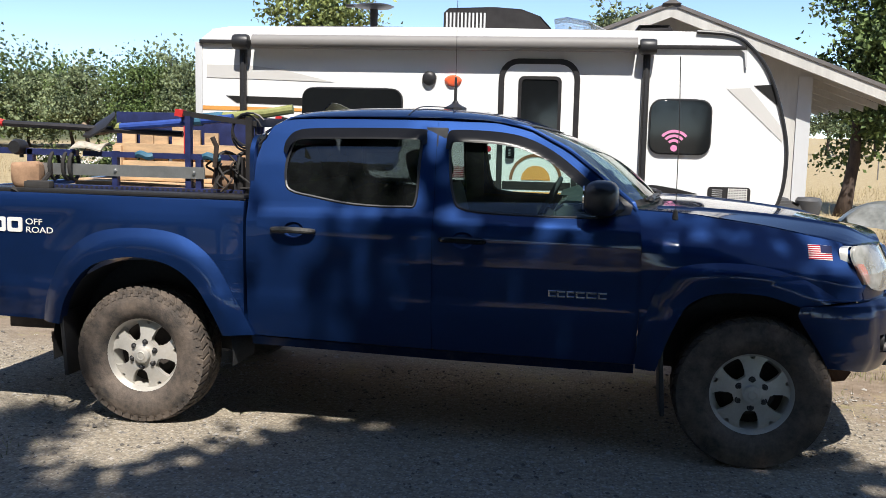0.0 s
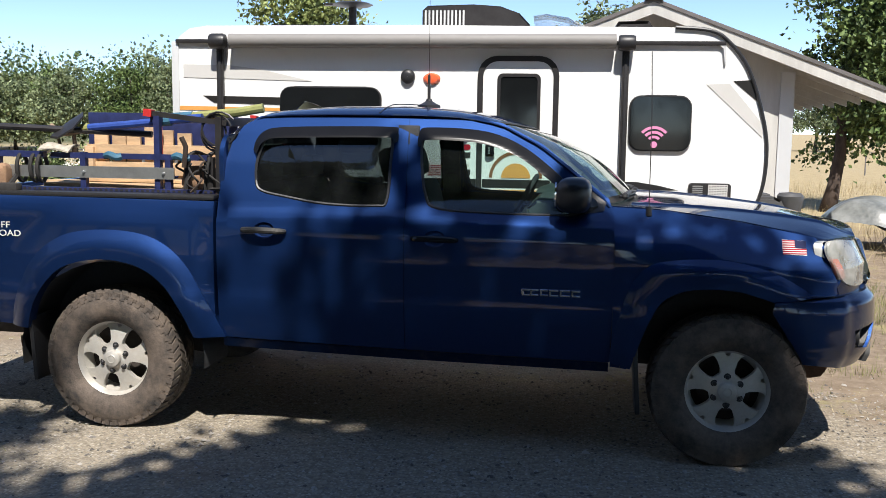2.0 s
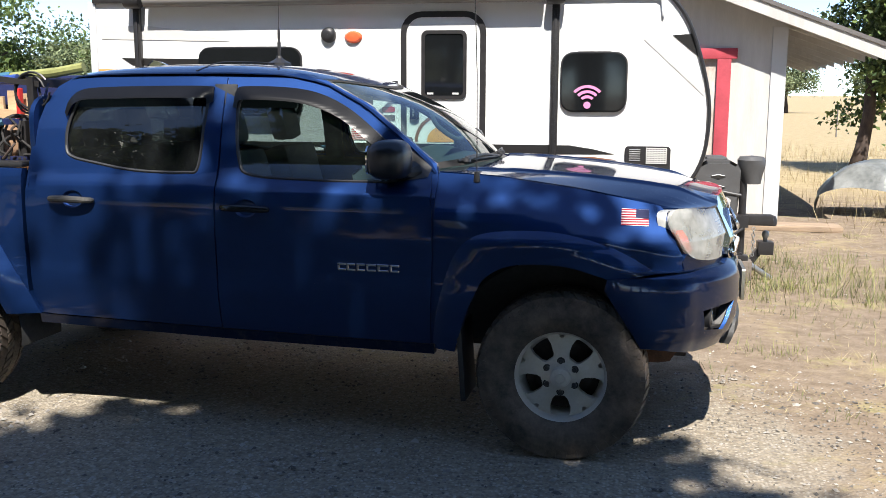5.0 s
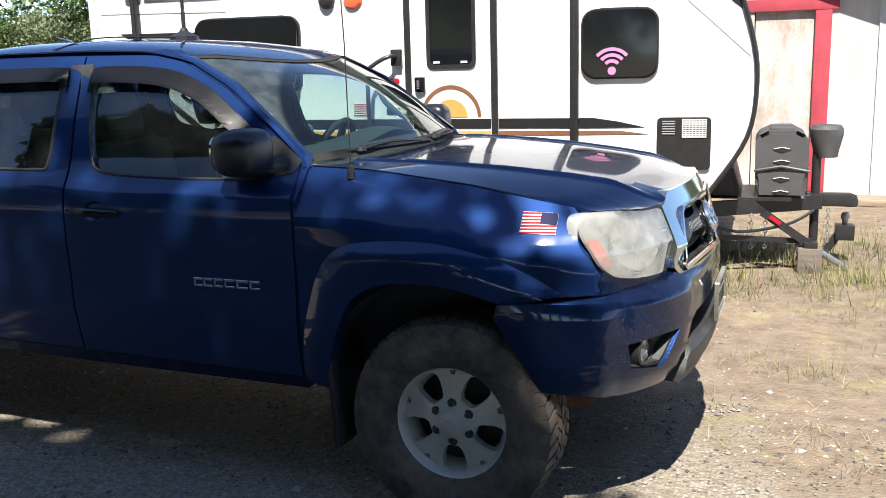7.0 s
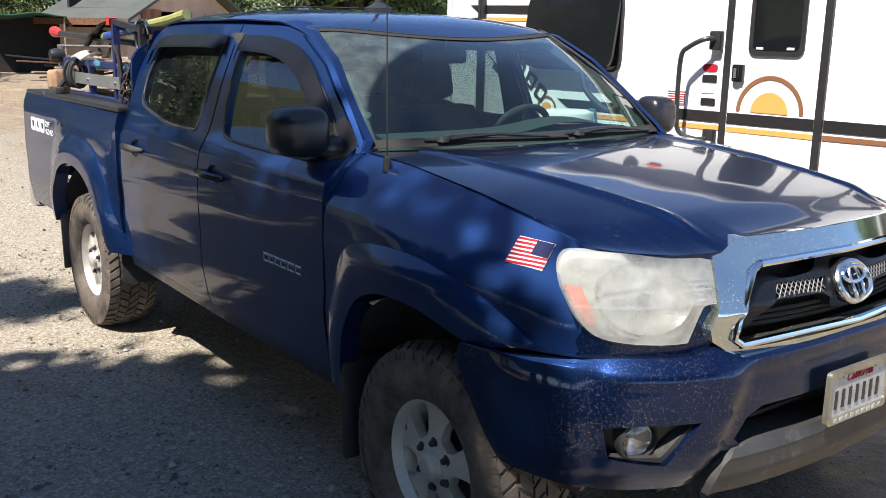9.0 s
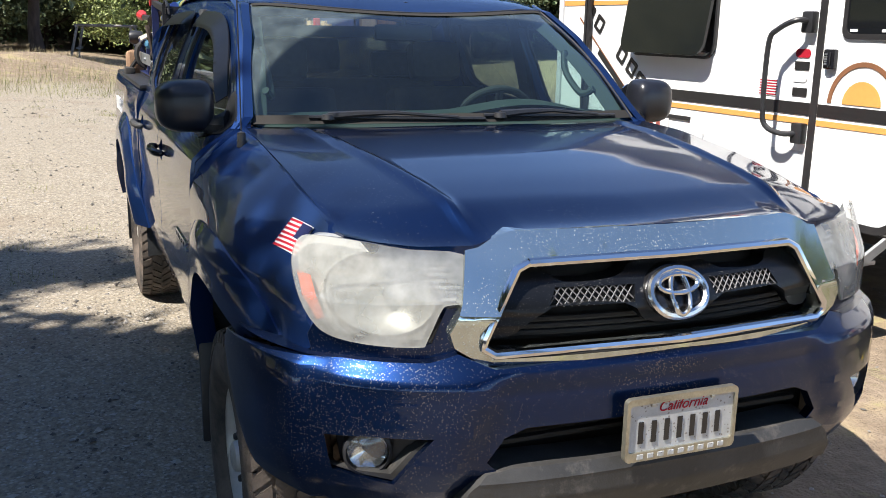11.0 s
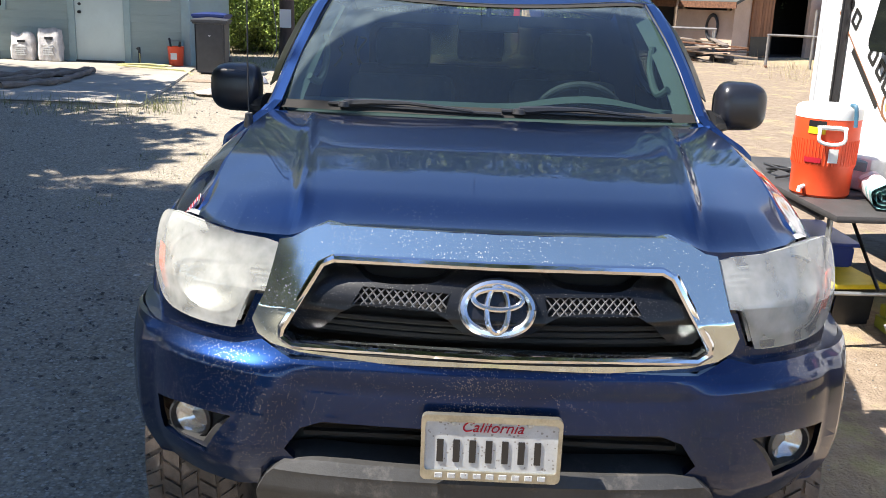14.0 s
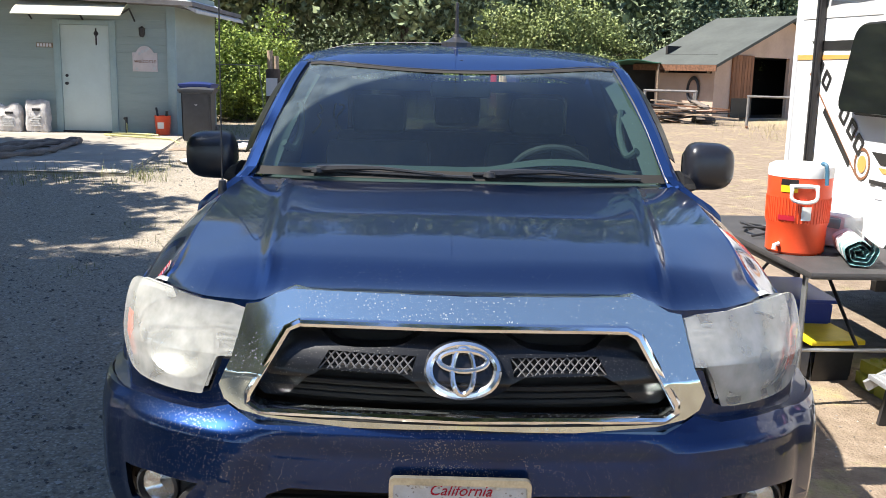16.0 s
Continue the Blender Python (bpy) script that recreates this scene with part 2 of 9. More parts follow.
M["cover_plastic"] = mat("grey_polythene", (0.075, 0.075, 0.077), 0.5, 0, 0.12, 7, 0.04, 120)
M["grey_wood"] = mat("greyed_timber", (0.17, 0.14, 0.115), 0.85, 0, 0.3, 5, 0.15, 60, stretch=(1, 1, 6))
M["trim_grey"] = mat("grey_trim", (0.055, 0.068, 0.062), 0.7, 0, 0.06, 20)
M["alloy_step"] = mat("brushed_aluminium", (0.48, 0.49, 0.50), 0.42, 0.6, 0.08, 12)
M["grey_trim_plastic"] = mat("pale_grey_plastic", (0.26, 0.26, 0.26), 0.45, 0, 0.12, 14)
M["wire"] = mat("dull_wire", (0.15, 0.15, 0.155), 0.4, 0.3, 0.15, 14)
M["amber"] = mat("amber_plastic", (0.80, 0.13, 0.05), 0.25, 0, 0.1, 10)
M["white"] = mat("white_gelcoat", (0.80, 0.80, 0.79), 0.28, 0, 0.02, 2, coat=0.3)
M["grey_panel"] = mat("pale_grey_gelcoat", (0.55, 0.56, 0.57), 0.32, 0, 0.03, 2, coat=0.2)
M["decal_grey"] = mat("light_grey_decal", (0.58, 0.57, 0.55), 0.35, 0, 0.02, 3)
M["decal_black"] = mat("black_decal", (0.02, 0.019, 0.019), 0.35, 0, 0.1, 3)
M["decal_gold"] = mat("golden_decal", (0.70, 0.33, 0.09), 0.35, 0, 0.08, 4)
M["decal_brown"] = mat("brown_decal", (0.22, 0.10, 0.05), 0.35, 0, 0.1, 4)
M["decal_pink"] = mat("pink_decal", (0.72, 0.25, 0.45), 0.5, 0, 0.05, 4)
M["decal_red"] = mat("red_decal", (0.38, 0.015, 0.03), 0.6, 0, 0.05, 4, spec=0.15)
M["decal_white"] = mat("white_decal", (0.74, 0.73, 0.72), 0.45, 0, 0.04, 6)
M["decal_blue"] = mat("navy_decal", (0.012, 0.016, 0.06), 0.6, 0, 0.05, 6, spec=0.15)
M["rv_glass"] = mat("black_tinted_window", (0.008, 0.009, 0.010), 0.06, 0, 0.1, 2)
M["awning"] = mat("grey_awning_vinyl", (0.22, 0.21, 0.20), 0.6, 0, 0.12, 3, stretch=(0.3, 1, 1))
M["dark_metal"] = mat("dark_painted_metal", (0.035, 0.033, 0.034), 0.4, 0.3, 0.2, 14, 0.04, 90)
M["galv"] = mat("galvanised_steel", (0.42, 0.43, 0.43), 0.42, 0.8, 0.15, 14, 0.03, 60)
M["rust"] = mat("rusted_steel", (0.16, 0.075, 0.04), 0.85, 0.2, 0.4, 14, 0.15, 80)
M["blue_steel"] = mat("chipped_navy_steel", (0.02, 0.028, 0.10), 0.45, 0.1, 0.3, 16, 0.05, 60)
M["wood"] = mat("pale_pine", (0.46, 0.31, 0.18), 0.75, 0, 0.3, 5, 0.1, 60, objrand=0.5, stretch=(1, 1, 6))
M["old_wood"] = mat("weathered_board", (0.30, 0.22, 0.15), 0.85, 0, 0.35, 5, 0.15, 50, objrand=0.4, stretch=(0.4, 4, 4))
M["tan"] = mat("tan_canvas", (0.33, 0.20, 0.12), 0.9, 0, 0.25, 12, 0.15, 120)
M["strap"] = mat("black_webbing", (0.03, 0.028, 0.027), 0.85, 0, 0.3, 30, 0.1, 200)
M["rope"] = mat("pale_rope", (0.42, 0.38, 0.31), 0.9, 0, 0.25, 40, 0.2, 200)
M["red"] = mat("red_plastic", (0.55, 0.03, 0.03), 0.45, 0, 0.15, 12)
M["teal"] = mat("blue_tape", (0.035, 0.12, 0.19), 0.55, 0, 0.2, 20)
M["blue_pole"] = mat("blue_painted_shaft", (0.03, 0.07, 0.30), 0.45, 0, 0.2, 14)
M["green_pole"] = mat("olive_painted_shaft", (0.25, 0.26, 0.09), 0.55, 0, 0.25, 14)
M["orange"] = mat("orange_plastic", (0.80, 0.085, 0.025), 0.42, 0, 0.08, 6)
M["lid_white"] = mat("white_plastic", (0.75, 0.74, 0.71), 0.45, 0, 0.06, 9)
M["yellow"] = mat("yellow_plastic", (0.75, 0.58, 0.02), 0.45, 0, 0.1, 9)
M["green_block"] = mat("olive_yellow_plastic", (0.30, 0.30, 0.03), 0.55, 0, 0.15, 9)
M["blue_box"] = mat("blue_plastic", (0.02, 0.05, 0.33), 0.4, 0, 0.1, 9)
M["table"] = mat("charcoal_table_plastic", (0.05, 0.047, 0.046), 0.55, 0, 0.2, 9, 0.05, 200)
M["concrete"] = mat("pale_concrete", (0.32, 0.285, 0.235), 0.9, 0, 0.18, 1.2, 0.12, 40)
M["bark"] = mat("dark_bark", (0.07, 0.05, 0.04), 0.95, 0, 0.45, 9, 0.5, 18, stretch=(1, 1, 0.3))
M["shingle"] = mat("grey_shingle_roof", (0.15, 0.14, 0.135), 0.9, 0, 0.25, 2.5, 0.2, 30)
M["barn_roof"] = mat("grey_green_roofing", (0.070, 0.076, 0.068), 0.9, 0, 0.2, 0.8, 0.1, 20)
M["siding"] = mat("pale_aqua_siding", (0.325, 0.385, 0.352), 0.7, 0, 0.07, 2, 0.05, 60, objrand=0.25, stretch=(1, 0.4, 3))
M["siding_trim"] = mat("grey_green_trim", (0.33, 0.42, 0.41), 0.65, 0, 0.08, 3)
M["stucco"] = mat("tan_stucco", (0.47, 0.34, 0.26), 0.95, 0, 0.1, 1.2, 0.15, 50)
M["shed_wall"] = mat("faded_grey_board", (0.52, 0.51, 0.48), 0.85, 0, 0.1, 3, 0.1, 40, stretch=(3, 3, 0.4))
M["peeling"] = mat("peeling_white_paint", (0.42, 0.33, 0.27), 0.85, 0, 0.15, 5, 0.2, 30, other=(0.62, 0.60, 0.56), stretch=(1, 1, 0.45))
M["red_trim"] = mat("faded_red_trim", (0.40, 0.05, 0.07), 0.7, 0, 0.15, 6)
M["barn_wood"] = mat("brown_barn_door", (0.22, 0.10, 0.05), 0.85, 0, 0.3, 3, 0.15, 40, objrand=0.5, stretch=(3, 3, 0.3))
# near-black for painted shade in openings; also the printed windshield border
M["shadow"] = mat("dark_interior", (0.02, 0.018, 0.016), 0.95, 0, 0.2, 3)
M["bag"] = mat("white_paper_sack", (0.50, 0.47, 0.45), 0.85, 0, 0.25, 10, 0.35, 25)
M["plastic_film"] = mat("grey_plastic_sheet", (0.13, 0.14, 0.135), 0.32, 0, 0.2, 2, 0.5, 5, other=(0.29, 0.30, 0.295))
M["bin"] = mat("charcoal_bin_plastic", (0.045, 0.045, 0.048), 0.5, 0, 0.15, 9)
M["navy_bin"] = mat("navy_bin_plastic", (0.015, 0.03, 0.13), 0.45, 0, 0.15, 9)
M["hose"] = mat("yellow_hose", (0.50, 0.47, 0.20), 0.6, 0, 0.1, 9)
M["towel_a"] = mat("white_towel", (0.68, 0.68, 0.66), 0.95, 0, 0.12, 20, 0.2, 200)
M["towel_b"] = mat("teal_towel", (0.22, 0.42, 0.42), 0.95, 0, 0.12, 20, 0.2, 200)
M["towel_c"] = mat("grey_rose_towel", (0.36, 0.30, 0.31), 0.95, 0, 0.12, 20, 0.2, 200)


def leafmat(name, c, c2):
    m = mat(name, c, 0.55, 0, 0.45, 0.5, other=c2, island=0.7, spec=0.3)
    return m


M["leaf"] = leafmat("oak_leaves", (0.050, 0.090, 0.025), (0.150, 0.215, 0.065))
M["leaf_light"] = leafmat("bright_green_leaves", (0.13, 0.20, 0.025), (0.34, 0.42, 0.08))
# air haze of the distance is mixed into this paler, bluer green
M["leaf_far"] = leafmat("grey_green_leaves", (0.10, 0.14, 0.068), (0.24, 0.29, 0.15))
M["leaf_yard"] = leafmat("yard_tree_leaves", (0.065, 0.110, 0.032), (0.19, 0.265, 0.085))
M["leaf_olive"] = leafmat("olive_green_leaves", (0.12, 0.155, 0.045), (0.30, 0.35, 0.12))
M["leaf_bloom"] = leafmat("flowering_leaves", (0.05, 0.085, 0.02), (0.17, 0.22, 0.08))
M["petal"] = mat("white_petals", (0.75, 0.74, 0.68), 0.7, 0, 0.1, 3)
M["grass"] = mat("green_weeds", (0.11, 0.14, 0.04), 0.7, 0, 0.4, 1.5, other=(0.30, 0.29, 0.11), island=0.6)
M["straw"] = mat("dry_straw", (0.34, 0.26, 0.13), 0.85, 0, 0.3, 1.5, other=(0.52, 0.43, 0.25), island=0.6)
M["stone"] = mat("gravel_stones", (0.19, 0.172, 0.155), 0.9, 0, 0.45, 3, 0, other=(0.38, 0.35, 0.31), island=1.0)


# ---- geometry helpers ----
def smooth_link(name, bm, material, parent=None, label="", angle=32):
    bmesh.ops.recalc_face_normals(bm, faces=bm.faces)
    me = bpy.data.meshes.new(name)
    bm.to_mesh(me)
    bm.free()
    for m in (material if isinstance(material, (list, tuple)) else [material]):
        me.materials.append(m)
    me.shade_smooth()
    me.set_sharp_from_angle(angle=radians(angle))
    ob = new(name, me)
    ob.parent = parent
    if label:
        ob["label"] = label
    return ob


part = smooth_link


def thing(name, label, category, m=Matrix(), group="", kind=""):
    ob = new(name)
    ob.empty_display_size = 0.2
    ob.matrix_world = m
    return tagged(ob, label, category, group, kind)


def box(x0, x1, y0, y1, z0, z1, bevel=0.0, bm=None, seg=2, m=None):
    bm = bm or bmesh.new()
    vs = [bm.verts.new((x, y, z)) for z in (z0, z1) for y in (y0, y1) for x in (x0, x1)]
    fs = [bm.faces.new([vs[i] for i in f]) for f in ((0, 1, 3, 2), (4, 6, 7, 5), (0, 4, 5, 1), (2, 3, 7, 6), (0, 2, 6, 4), (1, 5, 7, 3))]
    if bevel:
        es = list({e for f in fs for e in f.edges})
        r = bmesh.ops.bevel(bm, geom=es, offset=bevel, segments=seg, profile=0.6, affect="EDGES")
        vs = list({v for f in r["faces"] for v in f.verts} | {v for v in vs if v.is_valid})
    if m:
        bmesh.ops.transform(bm, matrix=m, verts=[v for v in vs if v.is_valid])
    return bm


def tube(pts, r, n=8, bm=None, cap=True, rs=None):
    """A round bar along a line of points."""
    bm = bm or bmesh.new()
    pts = [Vector(p) for p in pts]
    rings = []
    ref = None
    for i, p in enumerate(pts):
        d = (pts[min(i + 1, len(pts) - 1)] - pts[max(i - 1, 0)]).normalized()
        if ref is None:
            ref = d.orthogonal().normalized()
        ref = (ref - d * ref.dot(d)).normalized()
        side = d.cross(ref)
        rad = rs[i] if rs else r
        rings.append([bm.verts.new(p + rad * (math.cos(2 * math.pi * k / n) * ref + math.sin(2 * math.pi * k / n) * side)) for k in range(n)])
    for a, b in zip(rings, rings[1:]):
        for k in range(n):
            bm.faces.new((a[k], a[(k + 1) % n], b[(k + 1) % n], b[k]))
    if cap:
        bm.faces.new(rings[0][::-1])
        bm.faces.new(rings[-1])
    return bm


def bar(p, q, w, h, bm=None):
    """A square bar from p to q."""
    bm = bm or bmesh.new()
    p, q = Vector(p), Vector(q)
    d = (q - p).normalized()
    up = Vector((0, 0, 1)) if abs(d.z) < 0.9 else Vector((0, 1, 0))
    s = d.cross(up).normalized() * (w / 2)
    u = s.cross(d).normalized() * (h / 2)
    v = [bm.verts.new(c + a * s + b * u) for c in (p, q) for a, b in ((-1, -1), (1, -1), (1, 1), (-1, 1))]
    for f in ((3, 2, 1, 0), (4, 5, 6, 7), (0, 1, 5, 4), (1, 2, 6, 5), (2, 3, 7, 6), (3, 0, 4, 7)):
        bm.faces.new([v[i] for i in f])
    return bm


def lathe(profile, n=48, axis="z", bm=None, close=False, m=None):
    """Turns (radius, height) points about an axis."""
    bm = bm or bmesh.new()
    rings = []
    for k in range(n):
        a = 2 * math.pi * k / n
        c, s = math.cos(a), math.sin(a)
        ring = []
        for r, h in profile:
            co = {"z": (r * c, r * s, h), "y": (r * c, h, r * s), "x": (h, r * c, r * s)}[axis]
            ring.append(bm.verts.new(m @ Vector(co) if m else co))
        rings.append(ring)
    last = len(profile) if close else len(profile) - 1
    for k in range(n):
        a, b = rings[k], rings[(k + 1) % n]
        for i in range(last):
            j = (i + 1) % len(profile)
            bm.faces.new((a[i], a[j], b[j], b[i]))
    bmesh.ops.remove_doubles(bm, verts=bm.verts, dist=1e-5)
    return bm


def prism(poly, h0, h1, axis="y", bm=None, bevel=0.0, m=None, holes=()):
    """A flat polygon, drawn out along an axis. axis y: poly is (x, z)."""
    bm = bm or bmesh.new()
    loops = [list(poly)] + [list(h) for h in holes]
    flat = [p for lp in loops for p in lp]
    from mathutils.geometry import tessellate_polygon
    tris = tessellate_polygon([[Vector((a, b, 0)) for a, b in lp] for lp in loops])
    put = {"y": lambda a, b, h: (a, h, b), "z": lambda a, b, h: (a, b, h), "x": lambda a, b, h: (h, a, b)}[axis]
    lo = [bm.verts.new(put(a, b, h0)) for a, b in flat]
    hi = [bm.verts.new(put(a, b, h1)) for a, b in flat]
    for t in tris:
        for vs in ([lo[i] for i in t], [hi[i] for i in reversed(t)]):
            try:
                bm.faces.new(vs)
            except ValueError:
                pass
    k = 0
    rims = []
    for lp in loops:
        n = len(lp)
        for i in range(n):
            a, b = k + i, k + (i + 1) % n
            rims.append(bm.faces.new((lo[a], lo[b], hi[b], hi[a])))
        k += n
    if bevel:
        es = [e for f in rims for e in f.edges if (e.verts[0] in hi and e.verts[1] in hi) or (e.verts[0] in lo and e.verts[1] in lo)]
        bmesh.ops.bevel(bm, geom=list(set(es)), offset=bevel, segments=2, affect="EDGES", clamp_overlap=True)
    if m:
        bmesh.ops.transform(bm, matrix=m, verts=bm.verts)
    return bm


def spline(pts, n=6, closed=False):
    """A smooth line through points."""
    P = [Vector(p) for p in pts]
    out = []
    c = len(P)
    for i in range(c if closed else c - 1):
        p0, p1, p2, p3 = (P[(i + k) % c] if closed else P[min(max(i + k, 0), c - 1)] for k in (-1, 0, 1, 2))
        for j in range(n):
            t = j / n
            out.append(0.5 * (2 * p1 + (p2 - p0) * t + (2 * p0 - 5 * p1 + 4 * p2 - p3) * t * t + (3 * p1 - p0 - 3 * p2 + p3) * t ** 3))
    if not closed:
        out.append(P[-1])
    return [tuple(v) for v in out]


def rounded(x0, x1, z0, z1, r, n=5):
    """A rectangle with round corners, as (a, b) points."""
    out = []
    for cx, cz, a0 in ((x1 - r, z1 - r, 0), (x0 + r, z1 - r, 90), (x0 + r, z0 + r, 180), (x1 - r, z0 + r, 270)):
        for k in range(n + 1):
            a = radians(a0 + 90 * k / n)
            out.append((cx + r * math.cos(a), cz + r * math.sin(a)))
    return out


def tab(pairs, soft=0.0):
    """A smooth curve through (x, value) pairs, to be called."""
    xs, ys = zip(*pairs)
    g = np.linspace(xs[0], xs[-1], 500)
    v = np.interp(g, xs, ys)
    if soft:
        k = max(1, int(soft / (xs[-1] - xs[0]) * 500))
        ker = np.hanning(2 * k + 3)
        ker /= ker.sum()
        v = np.convolve(np.pad(v, k + 1, mode="reflect", reflect_type="odd"), ker, mode="valid")
    return lambda x: float(np.interp(x, g, v))


def panel(outline, place, holes=(), step=0.06, depth=(0, 0, 0), bm=None):
    """A sheet with that outline and holes in its own (a, b), bent by place(a, b), with its rims drawn in by depth."""
    from mathutils.geometry import tessellate_polygon
    loops = []
    for lp in [outline, *holes]:
        dense = []
        for (a, b), (c, d) in zip(lp, list(lp[1:]) + [lp[0]]):
            n = max(1, math.ceil(math.hypot(c - a, d - b) / step))
            dense += [(a + (c - a) * k / n, b + (d - b) * k / n) for k in range(n)]
        loops.append(dense)
    flat = [p for lp in loops for p in lp]
    tmp = bmesh.new()
    vs = [tmp.verts.new((a, b, 0)) for a, b in flat]
    for t in tessellate_polygon([[Vector((a, b, 0)) for a, b in lp] for lp in loops]):
        try:
            tmp.faces.new([vs[i] for i in t])
        except ValueError:
            pass
    for axis in (0, 1):
        lo, hi = min(p[axis] for p in flat), max(p[axis] for p in flat)
        n = max(1, int((hi - lo) / step))
        for k in range(1, n):
            co, no = [0, 0, 0], [0, 0, 0]
            co[axis], no[axis] = lo + (hi - lo) * k / n, 1
            bmesh.ops.bisect_plane(tmp, geom=tmp.verts[:] + tmp.edges[:] + tmp.faces[:], plane_co=co, plane_no=no, dist=1e-5)
    bmesh.ops.dissolve_degenerate(tmp, edges=tmp.edges, dist=1e-5)
    bmesh.ops.join_triangles(tmp, faces=tmp.faces, angle_face_threshold=3.1, angle_shape_threshold=3.1)
    rim = [e for e in tmp.edges if e.is_boundary]
    for v in tmp.verts:
        v.co = place(v.co.x, v.co.y)
    if any(depth):
        r = bmesh.ops.extrude_edge_only(tmp, edges=rim)
        bmesh.ops.translate(tmp, vec=depth, verts=[g for g in r["geom"] if isinstance(g, bmesh.types.BMVert)])
    bmesh.ops.recalc_face_normals(tmp, faces=tmp.faces)
    if bm:
        me = bpy.data.meshes.new("tmp")
        tmp.to_mesh(me)
        tmp.free()
        bm.from_mesh(me)
        bpy.data.meshes.remove(me)
        return bm
    return tmp


def lettering(name, body, size, m, material, parent, extrude=0.001, label="", shear=0.0, align="CENTER"):
    cu = bpy.data.curves.new(name, "FONT")
    cu.body, cu.size, cu.extrude, cu.shear, cu.align_x = body, size, extrude, shear, align
    tmp = bpy.data.objects.new("tmp", cu)
    me = bpy.data.meshes.new_from_object(tmp)
    bpy.data.objects.remove(tmp)
    me.materials.clear()
    me.materials.append(material)
    ob = new(name, me)
    ob.parent = parent
    ob.matrix_local = m
    if label:
        ob["label"] = label
    return ob


# ---- pickup truck ----
# local axes: x forward from the front axle, y to the driver's side, z up
AXLE_R, HUB, TYRE = -3.232, 0.378, 0.382
truck = thing("pickup_truck", "dusty dark blue metallic crew-cab pickup truck parked on gravel", "pickup truck", pose(0.73, 5.572, 0))

side_prof = tab([(0.40, 0.885), (0.48, 0.905), (0.56, 0.925), (0.68, 0.945), (0.74, 0.950), (0.80, 0.947), (0.95, 0.954), (1.10, 0.952),
                 (1.18, 0.938), (1.23, 0.912), (1.30, 0.890), (1.45, 0.840), (1.62, 0.768), (1.70, 0.722), (1.74, 0.682)], 0.03)
fender_top = tab([(-0.7, 1.268), (-0.58, 1.262), (-0.32, 1.250), (0.04, 1.203), (0.40, 1.135), (0.62, 1.10)], 0.1)


def taper(x):
    return 0.30 * max(0.0, x - 0.02) ** 2


def side_y(x, z):
    u = min(1.2, max(0.0, x + 1.75))
    w = min(1.0, max(0.0, (z - 1.16) / 0.14))
    return side_prof(z) - taper(x) - 0.10 * u ** 0.9 * w * w * (3 - 2 * w)


fender_edge = tab([(-0.9, 0.776), (0.1, 0.774), (0.35, 0.755), (0.6, 0.745)], 0.05)
fender_plan = tab([(-0.9, 0.954), (-0.1, 0.953), (0.0, 0.946), (0.1, 0.932), (0.2, 0.908), (0.3, 0.884), (0.36, 0.876), (0.43, 0.866), (0.482, 0.854), (0.543, 0.80), (0.6, 0.74)], 0.06)


def fender_y(x, z):
    bend = 1.8 - 0.5 * min(1.0, max(0.0, x / 0.25))
    zs = fender_top(x) - 0.20
    w = min(1.0, max(0.0, (z - 0.70) / 0.12))
    front = 0.954 - fender_plan(x)
    y = side_prof(min(z, 1.05)) - taper(x) * (1 - w) - max(front, 0.0) * w
    bulge = 0.016 * math.exp(-((z - 0.99) / 0.05) ** 2) * math.exp(-((x + 0.1) / 0.35) ** 2)
    if z > zs:
        y -= max(0.04, 0.954 - max(front, 0.0) - fender_edge(x)) * ((z - zs) / 0.20) ** bend
    return y + bulge


def bed_y(x, z):
    # the side swells softly towards the rear wheel arch and falls back under the rail
    top = max(0.0, min(1.0, (1.235 - z) / 0.13))
    front = max(0.0, min(1.0, (-2.632 - x) / 0.10))
    k = max(0.0, 1 - (math.hypot((x + 3.19) / (0.86 if x > -3.19 else 0.70), (z - 0.55) / 0.74)) ** 4)
    swell = 0.030 * k * top * top * (3 - 2 * top) * front * front * (3 - 2 * front)
    return side_prof(min(z, 1.08)) - 0.02 * max(0, (z - 1.15) / 0.1) ** 2 + swell


def on_side(s, f, off=0.0):
    return lambda a, b: Vector((a, s * (f(a, b) + off), b))


def lists(*pts):
    return [tuple(p) for p in pts]


REAR_DOOR = lists((-2.535, 0.53), (-2.552, 0.8), (-2.562, 1.30), (-2.575, 1.44), (-2.535, 1.58), (-2.485, 1.64), (-2.41, 1.674), (-2.05, 1.685), (-1.640, 1.688), (-1.622, 1.2), (-1.616, 0.508))
REAR_WIN = spline([(-2.425, 1.36), (-2.43, 1.47), (-2.39, 1.595), (-2.30, 1.61), (-1.80, 1.618), (-1.722, 1.60), (-1.716, 1.45), (-1.722, 1.27), (-1.78, 1.246), (-2.04, 1.25), (-2.26, 1.282), (-2.39, 1.31)], 4, True)
FRONT_DOOR = lists((-1.608, 0.508), (-1.612, 1.2), (-1.632, 1.688), (-1.39, 1.681), (-1.17, 1.650), (-0.96, 1.545), (-0.75, 1.385), (-0.625, 1.28), (-0.592, 1.20), (-0.580, 1.08), (-0.578, 0.9), (-0.592, 0.492))
FRONT_WIN = spline([(-1.525, 1.30), (-1.56, 1.50), (-1.552, 1.59), (-1.48, 1.606), (-1.306, 1.596), (-1.165, 1.570), (-1.024, 1.517), (-0.90, 1.445), (-0.80, 1.355), (-0.735, 1.28), (-0.76, 1.226), (-0.90, 1.220), (-1.145, 1.222), (-1.45, 1.238)], 4, True)
